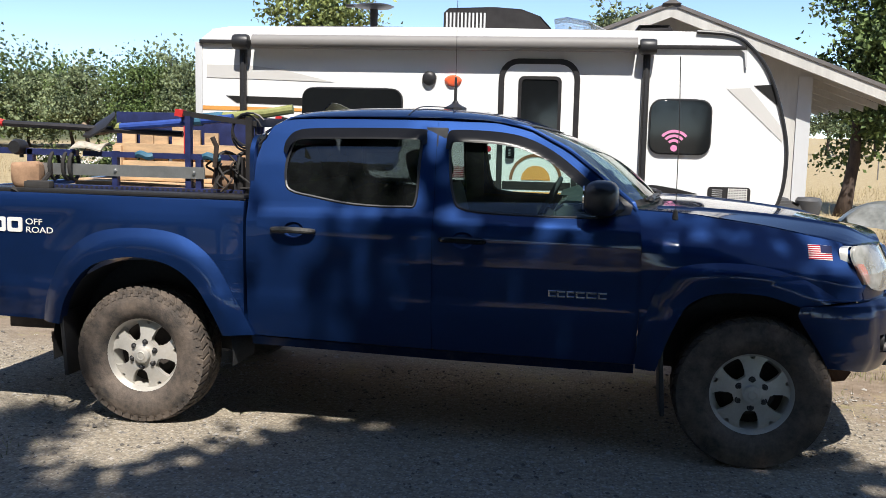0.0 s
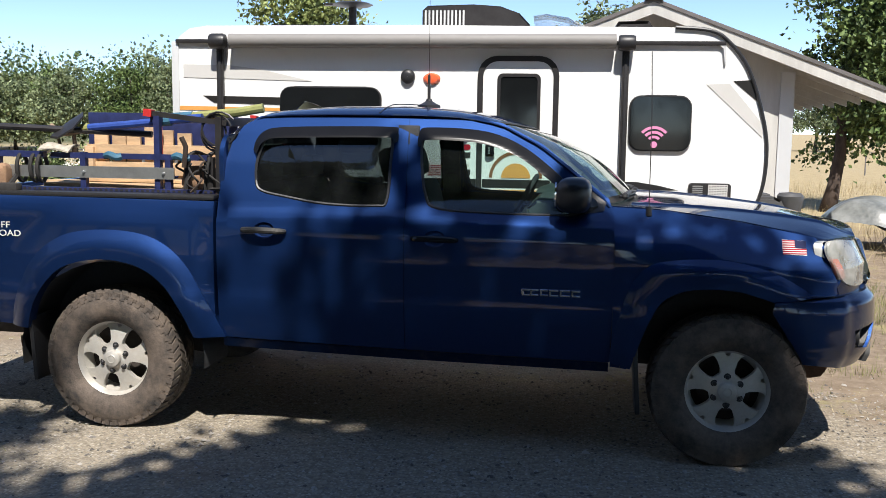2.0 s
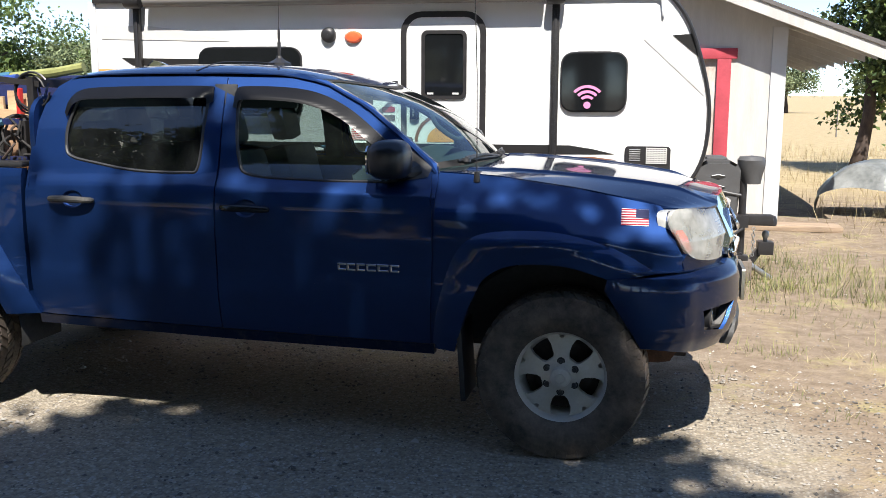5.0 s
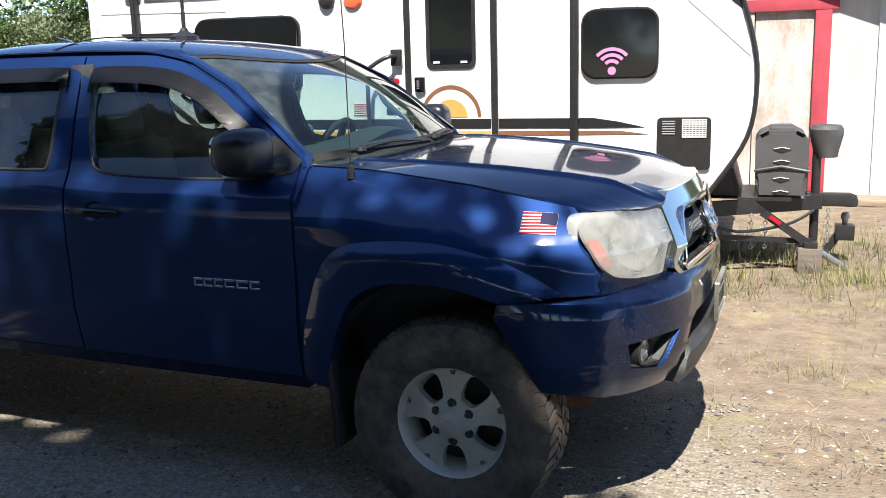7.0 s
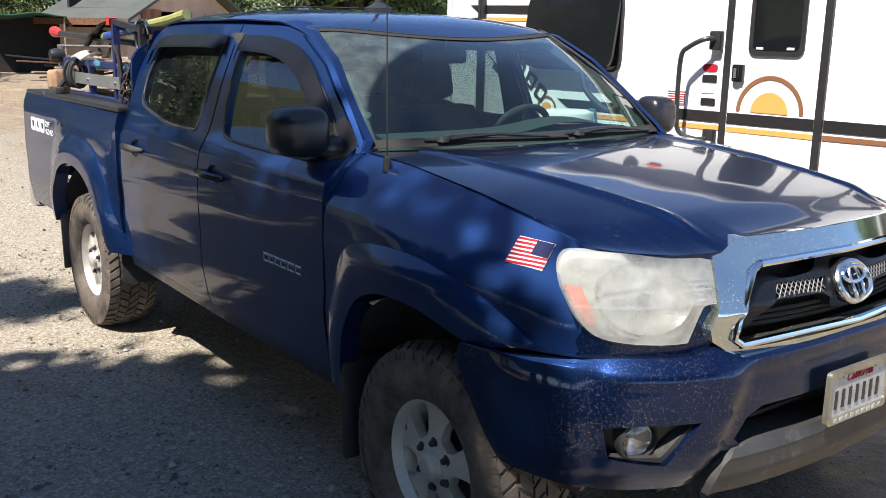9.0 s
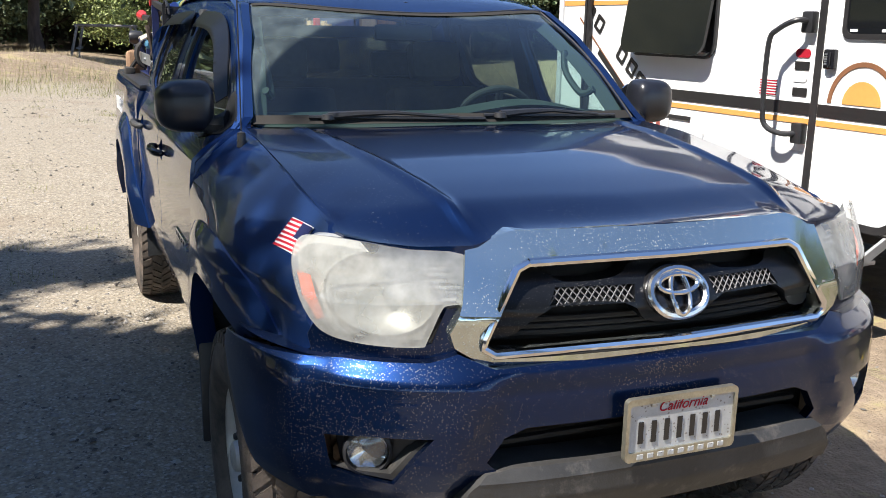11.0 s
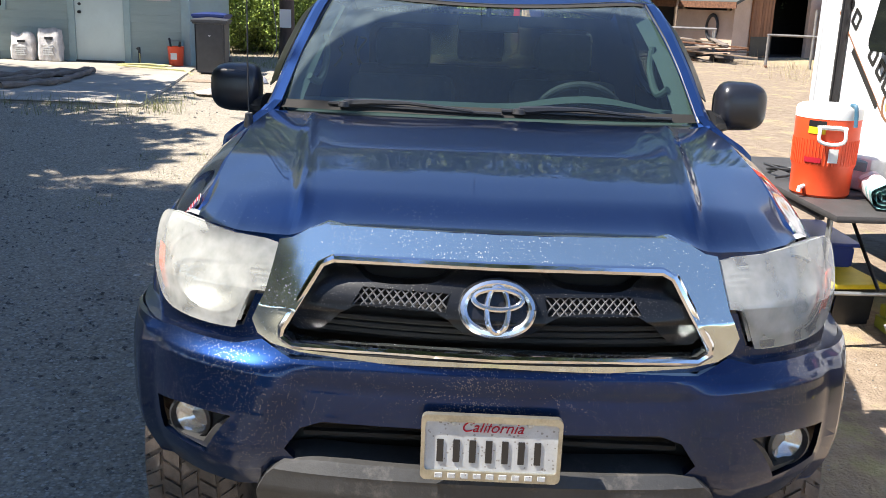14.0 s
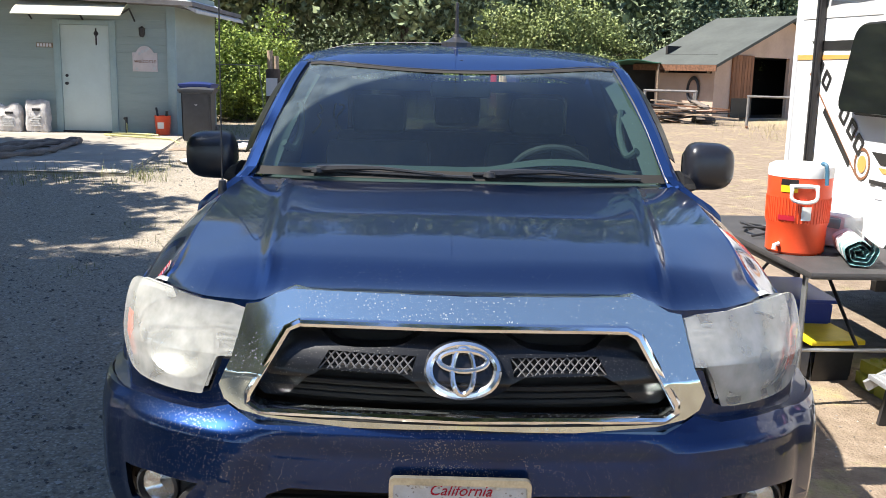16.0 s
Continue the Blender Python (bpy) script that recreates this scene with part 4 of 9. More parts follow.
E_ = acc[-1]
fogs = []
for s in (-1, 1):
    fogs.append([(s_of(s * y), z) for y, z in ((0.822, 0.690), (0.735, 0.702), (0.606, 0.703), (0.640, 0.660), (0.690, 0.584), (0.81, 0.604))])
slot = [(s_of(y), z) for y, z in ((-0.485, 0.632), (-0.445, 0.690), (-0.39, 0.712), (0.39, 0.712), (0.445, 0.690), (0.485, 0.632), (0.455, 0.602), (-0.455, 0.602))]
top = [(s_of(y), z) for y, z in ((0.80, 0.866), (0.62, 0.868), (0.555, 0.885), (0.47, 0.854), (0.3, 0.860), (0, 0.864), (-0.3, 0.860), (-0.47, 0.854), (-0.555, 0.885), (-0.62, 0.868), (-0.80, 0.866))]
outline = [(-E_, 0.79), (-E_ * 0.955, 0.70), (-E_ * 0.905, 0.60), (-E_ * 0.875, 0.535), (-s_of(0.82), 0.495), (s_of(-0.56), 0.505), (s_of(-0.50), 0.585), (s_of(-0.44), 0.598), (s_of(0.44), 0.598), (s_of(0.50), 0.585), (s_of(0.56), 0.505),
           (s_of(0.82), 0.495), (E_ * 0.875, 0.535), (E_ * 0.905, 0.60), (E_ * 0.955, 0.70), (E_, 0.79), (E_ * 0.99, 0.836), (E_ * 0.88, 0.845)] + top + [(-E_ * 0.88, 0.845), (-E_ * 0.99, 0.836)]
bumper = part("front_bumper", panel(outline, bumper_at, [slot, *fogs], 0.035, (-0.03, 0, 0)), M["paint_front"], truck, "blue bumper cover spattered with bugs")
part("valance", panel([(s_of(-0.555), 0.480), (s_of(-0.550), 0.520), (s_of(-0.525), 0.567), (s_of(-0.485), 0.603), (s_of(-0.42), 0.612), (0, 0.610), (s_of(0.42), 0.612), (s_of(0.485), 0.603), (s_of(0.525), 0.567), (s_of(0.550), 0.520), (s_of(0.555), 0.480), (0, 0.468)],
                      lambda a, b: bumper_at(a, max(b, 0.58), 0.026 - 0.5 * max(0, 0.53 - b) - 0.9 * max(0, b - 0.585)) + Vector((0, 0, min(0, b - 0.58))), (), 0.03, (-0.09, 0, 0.01)), M["grey_plastic"], bumper, "scuffed dark grey lower valance")
# block and bars in near-black stand in for the shade inside the intake
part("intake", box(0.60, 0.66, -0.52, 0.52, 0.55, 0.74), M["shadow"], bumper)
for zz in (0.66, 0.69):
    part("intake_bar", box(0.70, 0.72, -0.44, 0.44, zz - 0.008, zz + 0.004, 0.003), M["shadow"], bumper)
for s in (-1, 1):
    c = bumper_at(s_of(s * 0.752), 0.648, -0.040)
    nrm = (bumper_at(s_of(s * 0.748), 0.65, 0.05) - bumper_at(s_of(s * 0.748), 0.65, 0.0)).normalized()
    rot = Vector((0.95, nrm.y * 0.45, 0)).normalized().to_track_quat("Z", "Y").to_matrix().to_4x4()
    mm = Matrix.Translation(c) @ rot
    pocket = part("fog_lamp_bezel", panel(offset_loop(fogs[0 if s < 0 else 1], 0.012), lambda a, b: bumper_at(a, b, -0.055 + 0.16 * max(0, abs(s_of(0.71)) - abs(a))), (), 0.03), M["black"], bumper)
    lip_o = [(s_of(s * y), z) for y, z in ((0.818, 0.608), (0.690, 0.588), (0.642, 0.662), (0.618, 0.694), (0.656, 0.664), (0.698, 0.606), (0.76, 0.606))]
    part("fog_lamp_trim", panel(lip_o, lambda a, b: bumper_at(a, b, -0.014), (), 0.03, (-0.03, 0, 0)), M["grey_plastic"], pocket, "dusty grey trim below the fog lamp")
    part("fog_lamp_rim", lathe([(0.047, -0.02), (0.050, 0.018), (0.057, 0.014), (0.057, -0.02)], 28, "z", m=mm), M["black"], pocket)
    part("fog_lamp_lens", lathe([(0.0005, 0.016), (0.025, 0.014), (0.047, 0.004)], 28, "z", m=mm), M["fog_lens"], pocket)
    part("fog_lamp_reflector", lathe([(0.012, -0.018), (0.03, -0.012), (0.046, 0.0)], 24, "z", m=mm), M["clean_chrome"], pocket)
    part("bumper_bracket", prism([(0.36, 0.43), (0.36, 0.52), (0.52, 0.52), (0.47, 0.44), (0.42, 0.43)], s * 0.74, s * 0.76, "y"), M["rust"], bumper, "rusty bracket")


def gx(y, z, off=0.0):
    return Vector((0.788 - 0.52 * max(0, z - 0.97) - 0.10 * max(0, 0.97 - z) - 0.27 * y * y + off, y, z))


G_OUT = [(-0.395, 1.152), (0, 1.156), (0.395, 1.152), (0.435, 1.14), (0.475, 1.118), (0.505, 1.112), (0.518, 1.05), (0.530, 1.0), (0.560, 0.935), (0.548, 0.90), (0.485, 0.860), (0.44, 0.854), (0, 0.868), (-0.44, 0.854), (-0.485, 0.860), (-0.548, 0.90), (-0.560, 0.935), (-0.530, 1.0), (-0.518, 1.05), (-0.505, 1.112), (-0.475, 1.118), (-0.435, 1.14)]
G_IN = [(-0.365, 1.082), (0, 1.087), (0.365, 1.082), (0.395, 1.068), (0.480, 0.925), (0.482, 0.905), (0.455, 0.888), (0, 0.898), (-0.455, 0.888), (-0.482, 0.905), (-0.480, 0.925), (-0.395, 1.068)]
grille = part("grille", panel(G_OUT, lambda a, b: gx(a, b, 0.012), [G_IN], 0.03, (-0.05, 0, 0)), M["chrome"], truck, "chrome grille surround spattered with bugs")
lip = G_IN + G_IN[:1]
part("grille_lip", tube([gx(a * 1.012, (b - 0.98) * 1.03 + 0.98, 0.018) for a, b in lip], 0.011, 8, cap=False), M["clean_chrome"], grille, "bright chrome lip")
part("grille_groove", tube([gx(y, 0.8745 + 0.006 * (1 - (y / 0.46) ** 2), 0.0125) for y in np.linspace(-0.46, 0.46, 15)], 0.0028, 6), M["shadow"], grille, "dark groove along the lower chrome")
# sheet coloured near-black for the shade behind the grille; slats and mesh backing likewise
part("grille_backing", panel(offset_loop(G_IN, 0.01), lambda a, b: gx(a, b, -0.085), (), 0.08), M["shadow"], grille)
bar_o = spline([(-0.470, 0.925), (-0.395, 1.058), (-0.33, 1.062), (-0.28, 1.035), (-0.15, 1.040), (-0.09, 1.068), (0, 1.075), (0.09, 1.068), (0.15, 1.040), (0.28, 1.035), (0.33, 1.062), (0.395, 1.058), (0.470, 0.925), (0.40, 0.918), (0.32, 0.985), (0.14, 0.985), (0.075, 0.935), (0, 0.925), (-0.075, 0.935), (-0.14, 0.985), (-0.32, 0.985), (-0.40, 0.918)], 3, True)
mesh_h = [[(s * 0.105, 1.023), (s * 0.305, 1.025), (s * 0.328, 0.987), (s * 0.115, 0.985)] for s in (-1, 1)]
part("grille_bar", panel(bar_o, lambda a, b: gx(a, b, -0.010 - 0.02 * min(1, abs(b - 1.0) / 0.06) ** 2), mesh_h, 0.025, (-0.05, 0, 0)), M["grille_black"], grille, "speckled black plastic grille bar")
for zz in (0.912, 0.928, 0.945):
    part("grille_slat", tube([gx(y, zz, -0.06) for y in np.linspace(-0.43 + (zz - 0.895), 0.43 - (zz - 0.895), 9)], 0.007, 6), M["shadow"], grille)
for s in (-1, 1):
    bm = bmesh.new()
    for k in range(-2, 13):
        y0 = 0.105 + 0.0185 * k
        for d in (1, -1):
            p, q = (y0, 0.984), (y0 + 0.040 * d, 1.027)
            if min(p[0], q[0]) < 0.100 or max(p[0], q[0]) > 0.330:
                continue
            bar(gx(s * p[0], p[1], -0.018), gx(s * q[0], q[1], -0.018), 0.0024, 0.0030, bm)
    part("mesh_insert", bm, M["wire"], grille, "diamond wire mesh insert")
    bmb = panel([(s * 0.10, 1.031), (s * 0.31, 1.033), (s * 0.335, 0.981), (s * 0.11, 0.979)], lambda a, b: gx(a, b, -0.035), (), 0.08)
    part("mesh_backing", bmb, M["shadow"], grille)


def ell(cy, cz, ry, rz, r, off, bm, n=36):
    tube([gx(cy + ry * math.cos(2 * math.pi * k / n), cz + rz * math.sin(2 * math.pi * k / n), off) for k in range(n + 1)], r, 8, bm, cap=False)


bm = bmesh.new()
ell(0, 1.0, 0.0765, 0.0525, 0.0105, 0.002, bm)
ell(0, 1.0, 0.024, 0.048, 0.0065, 0.008, bm)
ell(0, 1.022, 0.054, 0.020, 0.0065, 0.009, bm)
part("emblem", bm, M["emblem_chrome"], grille, "oval chrome emblem")
part("emblem_backing", panel([(0.088 * math.cos(t), 1.0 + 0.062 * math.sin(t)) for t in np.linspace(0, 2 * math.pi, 30)[:-1]], lambda a, b: gx(a, b, -0.004), (), 0.03, (-0.03, 0, 0)), M["gloss_black"], grille)

plate = part("license_plate", prism(rounded(-0.152, 0.152, 0.615, 0.762, 0.012), 0.8160, 0.8240, "x", holes=[]), M["plate"], truck, "weathered white license plate with red script in a brass frame")
part("plate_frame", prism(rounded(-0.158, 0.158, 0.609, 0.768, 0.014), 0.8140, 0.8300, "x", holes=[rounded(-0.149, 0.149, 0.632, 0.752, 0.008)]), mat("worn_brass", (0.40, 0.38, 0.31), 0.35, 0.8, 0.25, 20), plate, "tarnished brass plate frame")
lettering("plate_script", "California", 0.036, pose(0.8255, 0.0, 0.728, 90, 0, 90), M["decal_red"], plate, 0.0006, "red script lettering", 0.35)
for k in range(7):
    y0 = -0.122 + 0.0365 * k
    part("plate_mark", box(0.8245, 0.8265, y0, y0 + 0.015, 0.652, 0.708, 0.001, seg=1), M["decal_black"], plate, "dark mark on the plate")
for k in range(9):
    y0 = -0.125 + 0.029 * k
    part("frame_mark", box(0.8302, 0.8320, y0, y0 + 0.018, 0.615, 0.628, 0.001, seg=1), M["plate"], plate, "pale mark on the plate frame")
for y0 in (-0.085, 0.085):
    part("plate_screw", lathe([(0.0005, 0.8300), (0.006, 0.8290), (0.007, 0.8240)], 10, "x", m=Matrix.Translation((0, y0, 0.748))), M["galv"], plate)

# headlamps
hl_x = tab([(0.44, 0.715), (0.50, 0.703), (0.56, 0.688), (0.62, 0.667), (0.68, 0.640), (0.73, 0.610), (0.78, 0.572), (0.82, 0.530), (0.845, 0.495), (0.87, 0.45)], 0.02)


def hl(s, off=0.0):
    def f(a, b):
        return Vector((hl_x(a) + off - 0.50 * max(0, b - 1.0) + 0.02 * (1.0 - b), s * (a + off * 0.35), b))
    return f


H_OUT = spline([(0.508, 1.103), (0.62, 1.112), (0.72, 1.125), (0.802, 1.130), (0.836, 1.115), (0.853, 1.06), (0.847, 0.987), (0.820, 0.930), (0.78, 0.908), (0.70, 0.899), (0.615, 0.899), (0.601, 0.911), (0.572, 0.982), (0.555, 0.997), (0.500, 1.000), (0.494, 1.012), (0.500, 1.05)], 3, True)
for s in (-1, 1):
    lamp = part("headlight", panel(offset_loop(H_OUT, -0.016), hl(s, -0.080), (), 0.05, (0.04, 0, 0)), M["satin"], truck, "large hazed headlight with amber side marker")
    part("lens", panel(H_OUT, hl(s, 0.006), (), 0.035, (-0.010, 0, 0)), M["lamp_lens"], lamp, "cloudy plastic lens")
    bowl = [(0.690 + 0.112 * math.cos(t), 1.008 + 0.092 * math.sin(t)) for t in np.linspace(0, 2 * math.pi, 25)[:-1]]

    def dish(a, b, s=s):
        r = min(1.0, math.hypot((a - 0.69) / 0.112, (b - 1.008) / 0.092))
        return hl(s, -0.078 + 0.058 * r * r)(a, b)
    part("reflector", panel(bowl, dish, (), 0.02), M["satin"], lamp, "round silvery reflector bowl")
    mm = Matrix.Translation(dish(0.69, 1.008)) @ Vector((0.97, s * 0.22, 0)).to_track_quat("Z", "Y").to_matrix().to_4x4()
    part("bulb", lathe([(0.0005, 0.045), (0.010, 0.040), (0.012, 0.0)], 14, "z", m=mm), M["clear_lens"], lamp)
    part("bezel", panel(offset_loop(H_OUT, -0.008), hl(s, -0.024), [bowl[::2]], 0.04), M["satin"], lamp, "silvery inner bezel")
    part("bowl_ring", tube([hl(s, -0.006)(a, b) for a, b in bowl + bowl[:1]], 0.0035, 6, cap=False), M["grey_plastic"], lamp)
    part("turn_signal", panel([(0.847, 1.045), (0.842, 0.992), (0.818, 0.942), (0.803, 0.950), (0.818, 0.995), (0.824, 1.040)], hl(s, -0.004), (), 0.03, (-0.008, 0, 0)), M["amber"], lamp, "amber side marker")
    for k in range(5):
        zz = 1.030 + 0.013 * k
        part("lens_rib", tube([hl(s, -0.008)(a, zz) for a in np.linspace(0.515, 0.60, 6)], 0.004, 6), M["satin"], lamp)
    part("headlight_filler", panel([(0.470, 0.995), (0.560, 0.985), (0.590, 0.905), (0.61, 0.898), (0.78, 0.905), (0.822, 0.938), (0.835, 0.90), (0.825, 0.852), (0.80, 0.848), (0.58, 0.850), (0.535, 0.885)], hl(s, -0.006), (), 0.04, (-0.05, 0, 0)), M["paint_front"], truck)
    part("headlight_trim", panel([(0.500, 0.996), (0.556, 0.990), (0.596, 0.905), (0.56, 0.905), (0.50, 0.935)], hl(s, -0.008), (), 0.04, (-0.03, 0, 0)), M["black"], lamp)
for s in (-1, 1):
    def ledge(a, t, s=s):
        q = bumper_at(s * a, 0.862)
        return Vector((q.x - 0.10 * t, q.y - s * 0.10 * t, 0.862 + 0.006 * t))
    part("bumper_ledge", panel([(s_of(0.56), 0), (E_ * 0.97, 0), (E_ * 0.97, 1), (s_of(0.56), 1)], ledge, (), 0.06), M["paint_front"], bumper)
# plain block in the shade colour, filling the hollow behind the front end
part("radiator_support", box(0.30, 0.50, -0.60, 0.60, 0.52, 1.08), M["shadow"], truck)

# wheels
def wheel(x, s):
    w = new("wheel")
    w.parent = truck
    w.matrix_local = Matrix.Translation((x, s * 0.815, HUB)) @ Matrix.Diagonal((1, -s, 1, 1)) @ pose(0, 0, 0, 0, 9 if x < -1 else 0, 0)
    return w


def tyre_bm():
    R, W = TYRE, 0.130
    prof = [(0.205, -0.105), (0.222, -0.122), (0.262, -0.138), (0.308, -0.138), (0.345, -0.128), (0.366, -0.112), (0.374, -0.09), (0.376, 0), (0.374, 0.09), (0.366, 0.112), (0.345, 0.128), (0.308, 0.138), (0.262, 0.138), (0.222, 0.122), (0.205, 0.105)]
    return lathe(prof, 72, "y")


def tread_bm():
    bm = bmesh.new()
    n = 46
    rnd = random.Random(4)
    for k in range(n):
        for row, (y0, y1) in enumerate(((-0.128, -0.082), (-0.072, -0.028), (-0.020, 0.020), (0.028, 0.072), (0.082, 0.128))):
            a0 = 2 * math.pi * (k + 0.5 * (row % 2)) / n
            da = 2 * math.pi / n * (0.34 if row in (0, 4) else 0.37)
            sk = (0.10 if row % 2 else -0.10) * 0.4
            lo, hi = 0.366, TYRE + 0.002
            vs = []
            for r in (lo, hi):
                for y, a in ((y0, a0 - da + sk), (y0, a0 + da + sk), (y1, a0 + da - sk), (y1, a0 - da - sk)):
                    rr = r - (0.016 if (abs(y) > 0.125) else 0)
                    vs.append(bm.verts.new((rr * math.cos(a), y, rr * math.sin(a))))
            for f in ((4, 5, 6, 7), (0, 1, 5, 4), (1, 2, 6, 5), (2, 3, 7, 6), (3, 0, 4, 7)):
                bm.faces.new([vs[i] for i in f])
        for y0, y1 in ((-0.140, -0.128), (0.128, 0.140)):
            a0 = 2 * math.pi * k / n
            da = 2 * math.pi / n * 0.30
            v = [bm.verts.new((r * math.cos(a), y, r * math.sin(a))) for r, y in ((0.333, math.copysign(0.128, y0)), (0.366, math.copysign(0.128, y0)), (0.362, math.copysign(0.108, y0)), (0.335, math.copysign(0.1345, y0))) for a in (a0 - da, a0 + da)]
            for f in ((6, 7, 3, 2), (2, 3, 5, 4), (0, 6, 2, 4), (1, 5, 3, 7)):
                try:
                    bm.faces.new([v[i] for i in f])
                except ValueError:
                    pass
    return bm


def rim_bm():
    def dish(a, b):
        r = math.hypot(a, b)
        y = -0.088 + 0.030 * (r < 0.06) * 0 + 0.0
        y += 0.020 * max(0, (r - 0.09) / 0.11) - 0.02 * math.exp(-(r / 0.05) ** 4)
        return Vector((a, y, b))
    holes = []
    for k in range(5):
        c = radians(90 + 36 + 72 * k)
        pts = []
        for r, d in ((0.090, -13), (0.090, 13), (0.108, 18), (0.150, 18), (0.178, 15), (0.188, 11), (0.190, 0), (0.188, -11), (0.178, -15), (0.150, -18), (0.108, -18)):
            a = c + radians(d)
            pts.append((r * math.cos(a), r * math.sin(a)))
        holes.append(pts)
        c += radians(36)
        holes.append([(r * math.cos(c + radians(d)), r * math.sin(c + radians(d))) for r, d in ((0.172, -2.2), (0.172, 2.2), (0.187, 4.2), (0.187, -4.2))])
    disc = [(0.198 * math.cos(2 * math.pi * k / 60), 0.198 * math.sin(2 * math.pi * k / 60)) for k in range(60)]
    bm = panel(disc, dish, holes, 0.02, (0, 0.035, 0))
    # notch at the root of each spoke
    return bm


def rim_ring_bm():
    return lathe([(0.197, -0.085), (0.203, -0.100), (0.212, -0.108), (0.217, -0.106), (0.214, -0.095), (0.200, -0.06), (0.190, -0.02), (0.190, 0.09), (0.17, 0.09), (0.17, -0.02), (0.185, -0.06)], 60, "y", close=True)


def well_bm():
    return lathe([(0.02, 0.04), (0.10, 0.03), (0.14, 0.03), (0.17, 0.0), (0.172, 0.09), (0.02, 0.1)], 32, "y")


meshes = {}
for x in (0.0, AXLE_R):
    for s in (-1, 1):
        w = wheel(x, s)
        if not meshes:
            ty = part("tyre", tyre_bm(), M["rubber"], w, "dusty all-terrain tyre")
            tr = part("tread", tread_bm(), M["rubber"], ty)
            ri = part("rim", rim_bm(), M["alloy"], w, "five-spoke alloy rim coated in dust", 25)
            rr = part("rim_ring", rim_ring_bm(), M["alloy"], ri)
            wl = part("brake_drum", well_bm(), M["iron"], w)
            hb = part("hub_cap", lathe([(0.0005, -0.122), (0.030, -0.121), (0.042, -0.115), (0.047, -0.10), (0.05, -0.08)], 28, "y"), M["alloy"], w, "round hub cap")
            em = part("hub_mark", lathe([(0.017, -0.1225), (0.022, -0.124), (0.026, -0.1215)], 20, "y"), M["alloy"], hb)
            # the wide black flange stands in for the shaded pocket round the nut
            nut = part("lug_nut", lathe([(0.0005, -0.106), (0.007, -0.105), (0.0105, -0.101), (0.0115, -0.0895), (0.0175, -0.0890), (0.019, -0.0872)], 12, "y"), M["black"], w)
            first = nut
            meshes = {"tyre": ty.data, "tread": tr.data, "rim": ri.data, "rim_ring": rr.data, "brake_drum": wl.data, "hub_cap": hb.data, "hub_mark": em.data, "lug_nut": nut.data}
            bpy.data.objects.remove(nut)
        else:
            def kid(n, p, label=""):
                o = new(n, meshes[n])
                o.parent = p
                if label:
                    o["label"] = label
                return o
            ty = kid("tyre", w, "dusty all-terrain tyre")
            kid("tread", ty)
            ri = kid("rim", w, "five-spoke alloy rim coated in dust")
            kid("rim_ring", ri)
            kid("brake_drum", w)
            kid("hub_mark", kid("hub_cap", w, "round hub cap"))
        for k in range(6):
            o = new("lug_nut", meshes["lug_nut"])
            o.parent = w
            a = radians(60 * k + 30)
            o.matrix_local = Matrix.Translation((0.070 * math.cos(a), 0, 0.070 * math.sin(a)))
        # wheel housing and mud flap
        bm = bmesh.new()
        r0 = 0.53
        ring = [[bm.verts.new((x + r0 * math.cos(a), s * y, 0.40 + (r0 - 0.02) * math.sin(a))) for y in (0.925 if x + r0 * math.cos(a) < 0.15 or x < -1 else 0.925 - 0.9 * (x + r0 * math.cos(a) - 0.15) ** 1.4, 0.60)] for a in np.linspace(0.18 if x > -1 else -0.1, math.pi - (0.12 if x > -1 else -0.15), 22)]
        for a, b in zip(ring, ring[1:]):
            bm.faces.new((a[0], a[1], b[1], b[0]))
        mid = bm.verts.new((x, s * 0.60, 0.40))
        for a, b in zip(ring, ring[1:]):
            bm.faces.new((a[1], mid, b[1]))
        part("wheel_housing", bm, M["interior"], truck, "dirty black wheel housing")
        fx = x - 0.455
        part("mud_flap", box(fx - 0.012, fx + 0.012, s * 0.70, s * 0.96, 0.245, 0.60, 0.006, m=Matrix.Translation((fx, 0, 0.6)) @ Matrix.Rotation(radians(-4), 4, "Y") @ Matrix.Translation((-fx, 0, -0.6))), M["black"], truck, "black rubber mud flap")

# underside, tailgate, bed
part("chassis", box(-4.30, 0.55, -0.52, -0.42, 0.40, 0.52, 0.01, box(-4.30, 0.55, 0.42, 0.52, 0.40, 0.52, 0.01)), M["iron"], truck, "dark steel frame rails")
part("cab_floor", box(-2.60, -0.55, -0.88, 0.88, 0.50, 0.54), M["interior"], truck)
part("bed_floor", box(-4.38, -2.64, -0.58, 0.58, 0.72, 0.76), M["black"], truck)
part("bed_front", box(-2.66, -2.635, -0.90, 0.90, 0.56, 1.24), M["paint"], truck)
part("tailgate", box(-4.43, -4.385, -0.88, 0.88, 0.70, 1.26, 0.015), M["paint"], truck)
part("rear_bumper", box(-4.55, -4.40, -0.92, 0.92, 0.50, 0.66, 0.03), M["clean_chrome"], truck, "rear bumper")
part("axle", tube([(AXLE_R, -0.75, HUB), (AXLE_R, 0.75, HUB)], 0.045, 10, lathe([(0.02, -0.12), (0.13, -0.08), (0.15, 0), (0.13, 0.08), (0.02, 0.12)], 16, "y", m=Matrix.Translation((AXLE_R, 0, HUB)))), M["iron"], truck)
part("axle", tube([(0, -0.75, HUB), (0, 0.75, HUB)], 0.04, 10), M["iron"], truck)
part("exhaust_pipe", tube([(-3.45, -0.55, 0.44), (-3.62, -0.72, 0.44), (-3.75, -0.80, 0.435), (-3.82, -0.84, 0.43)], 0.032, 14, cap=False), M["rust"], truck, "rusty exhaust tip")
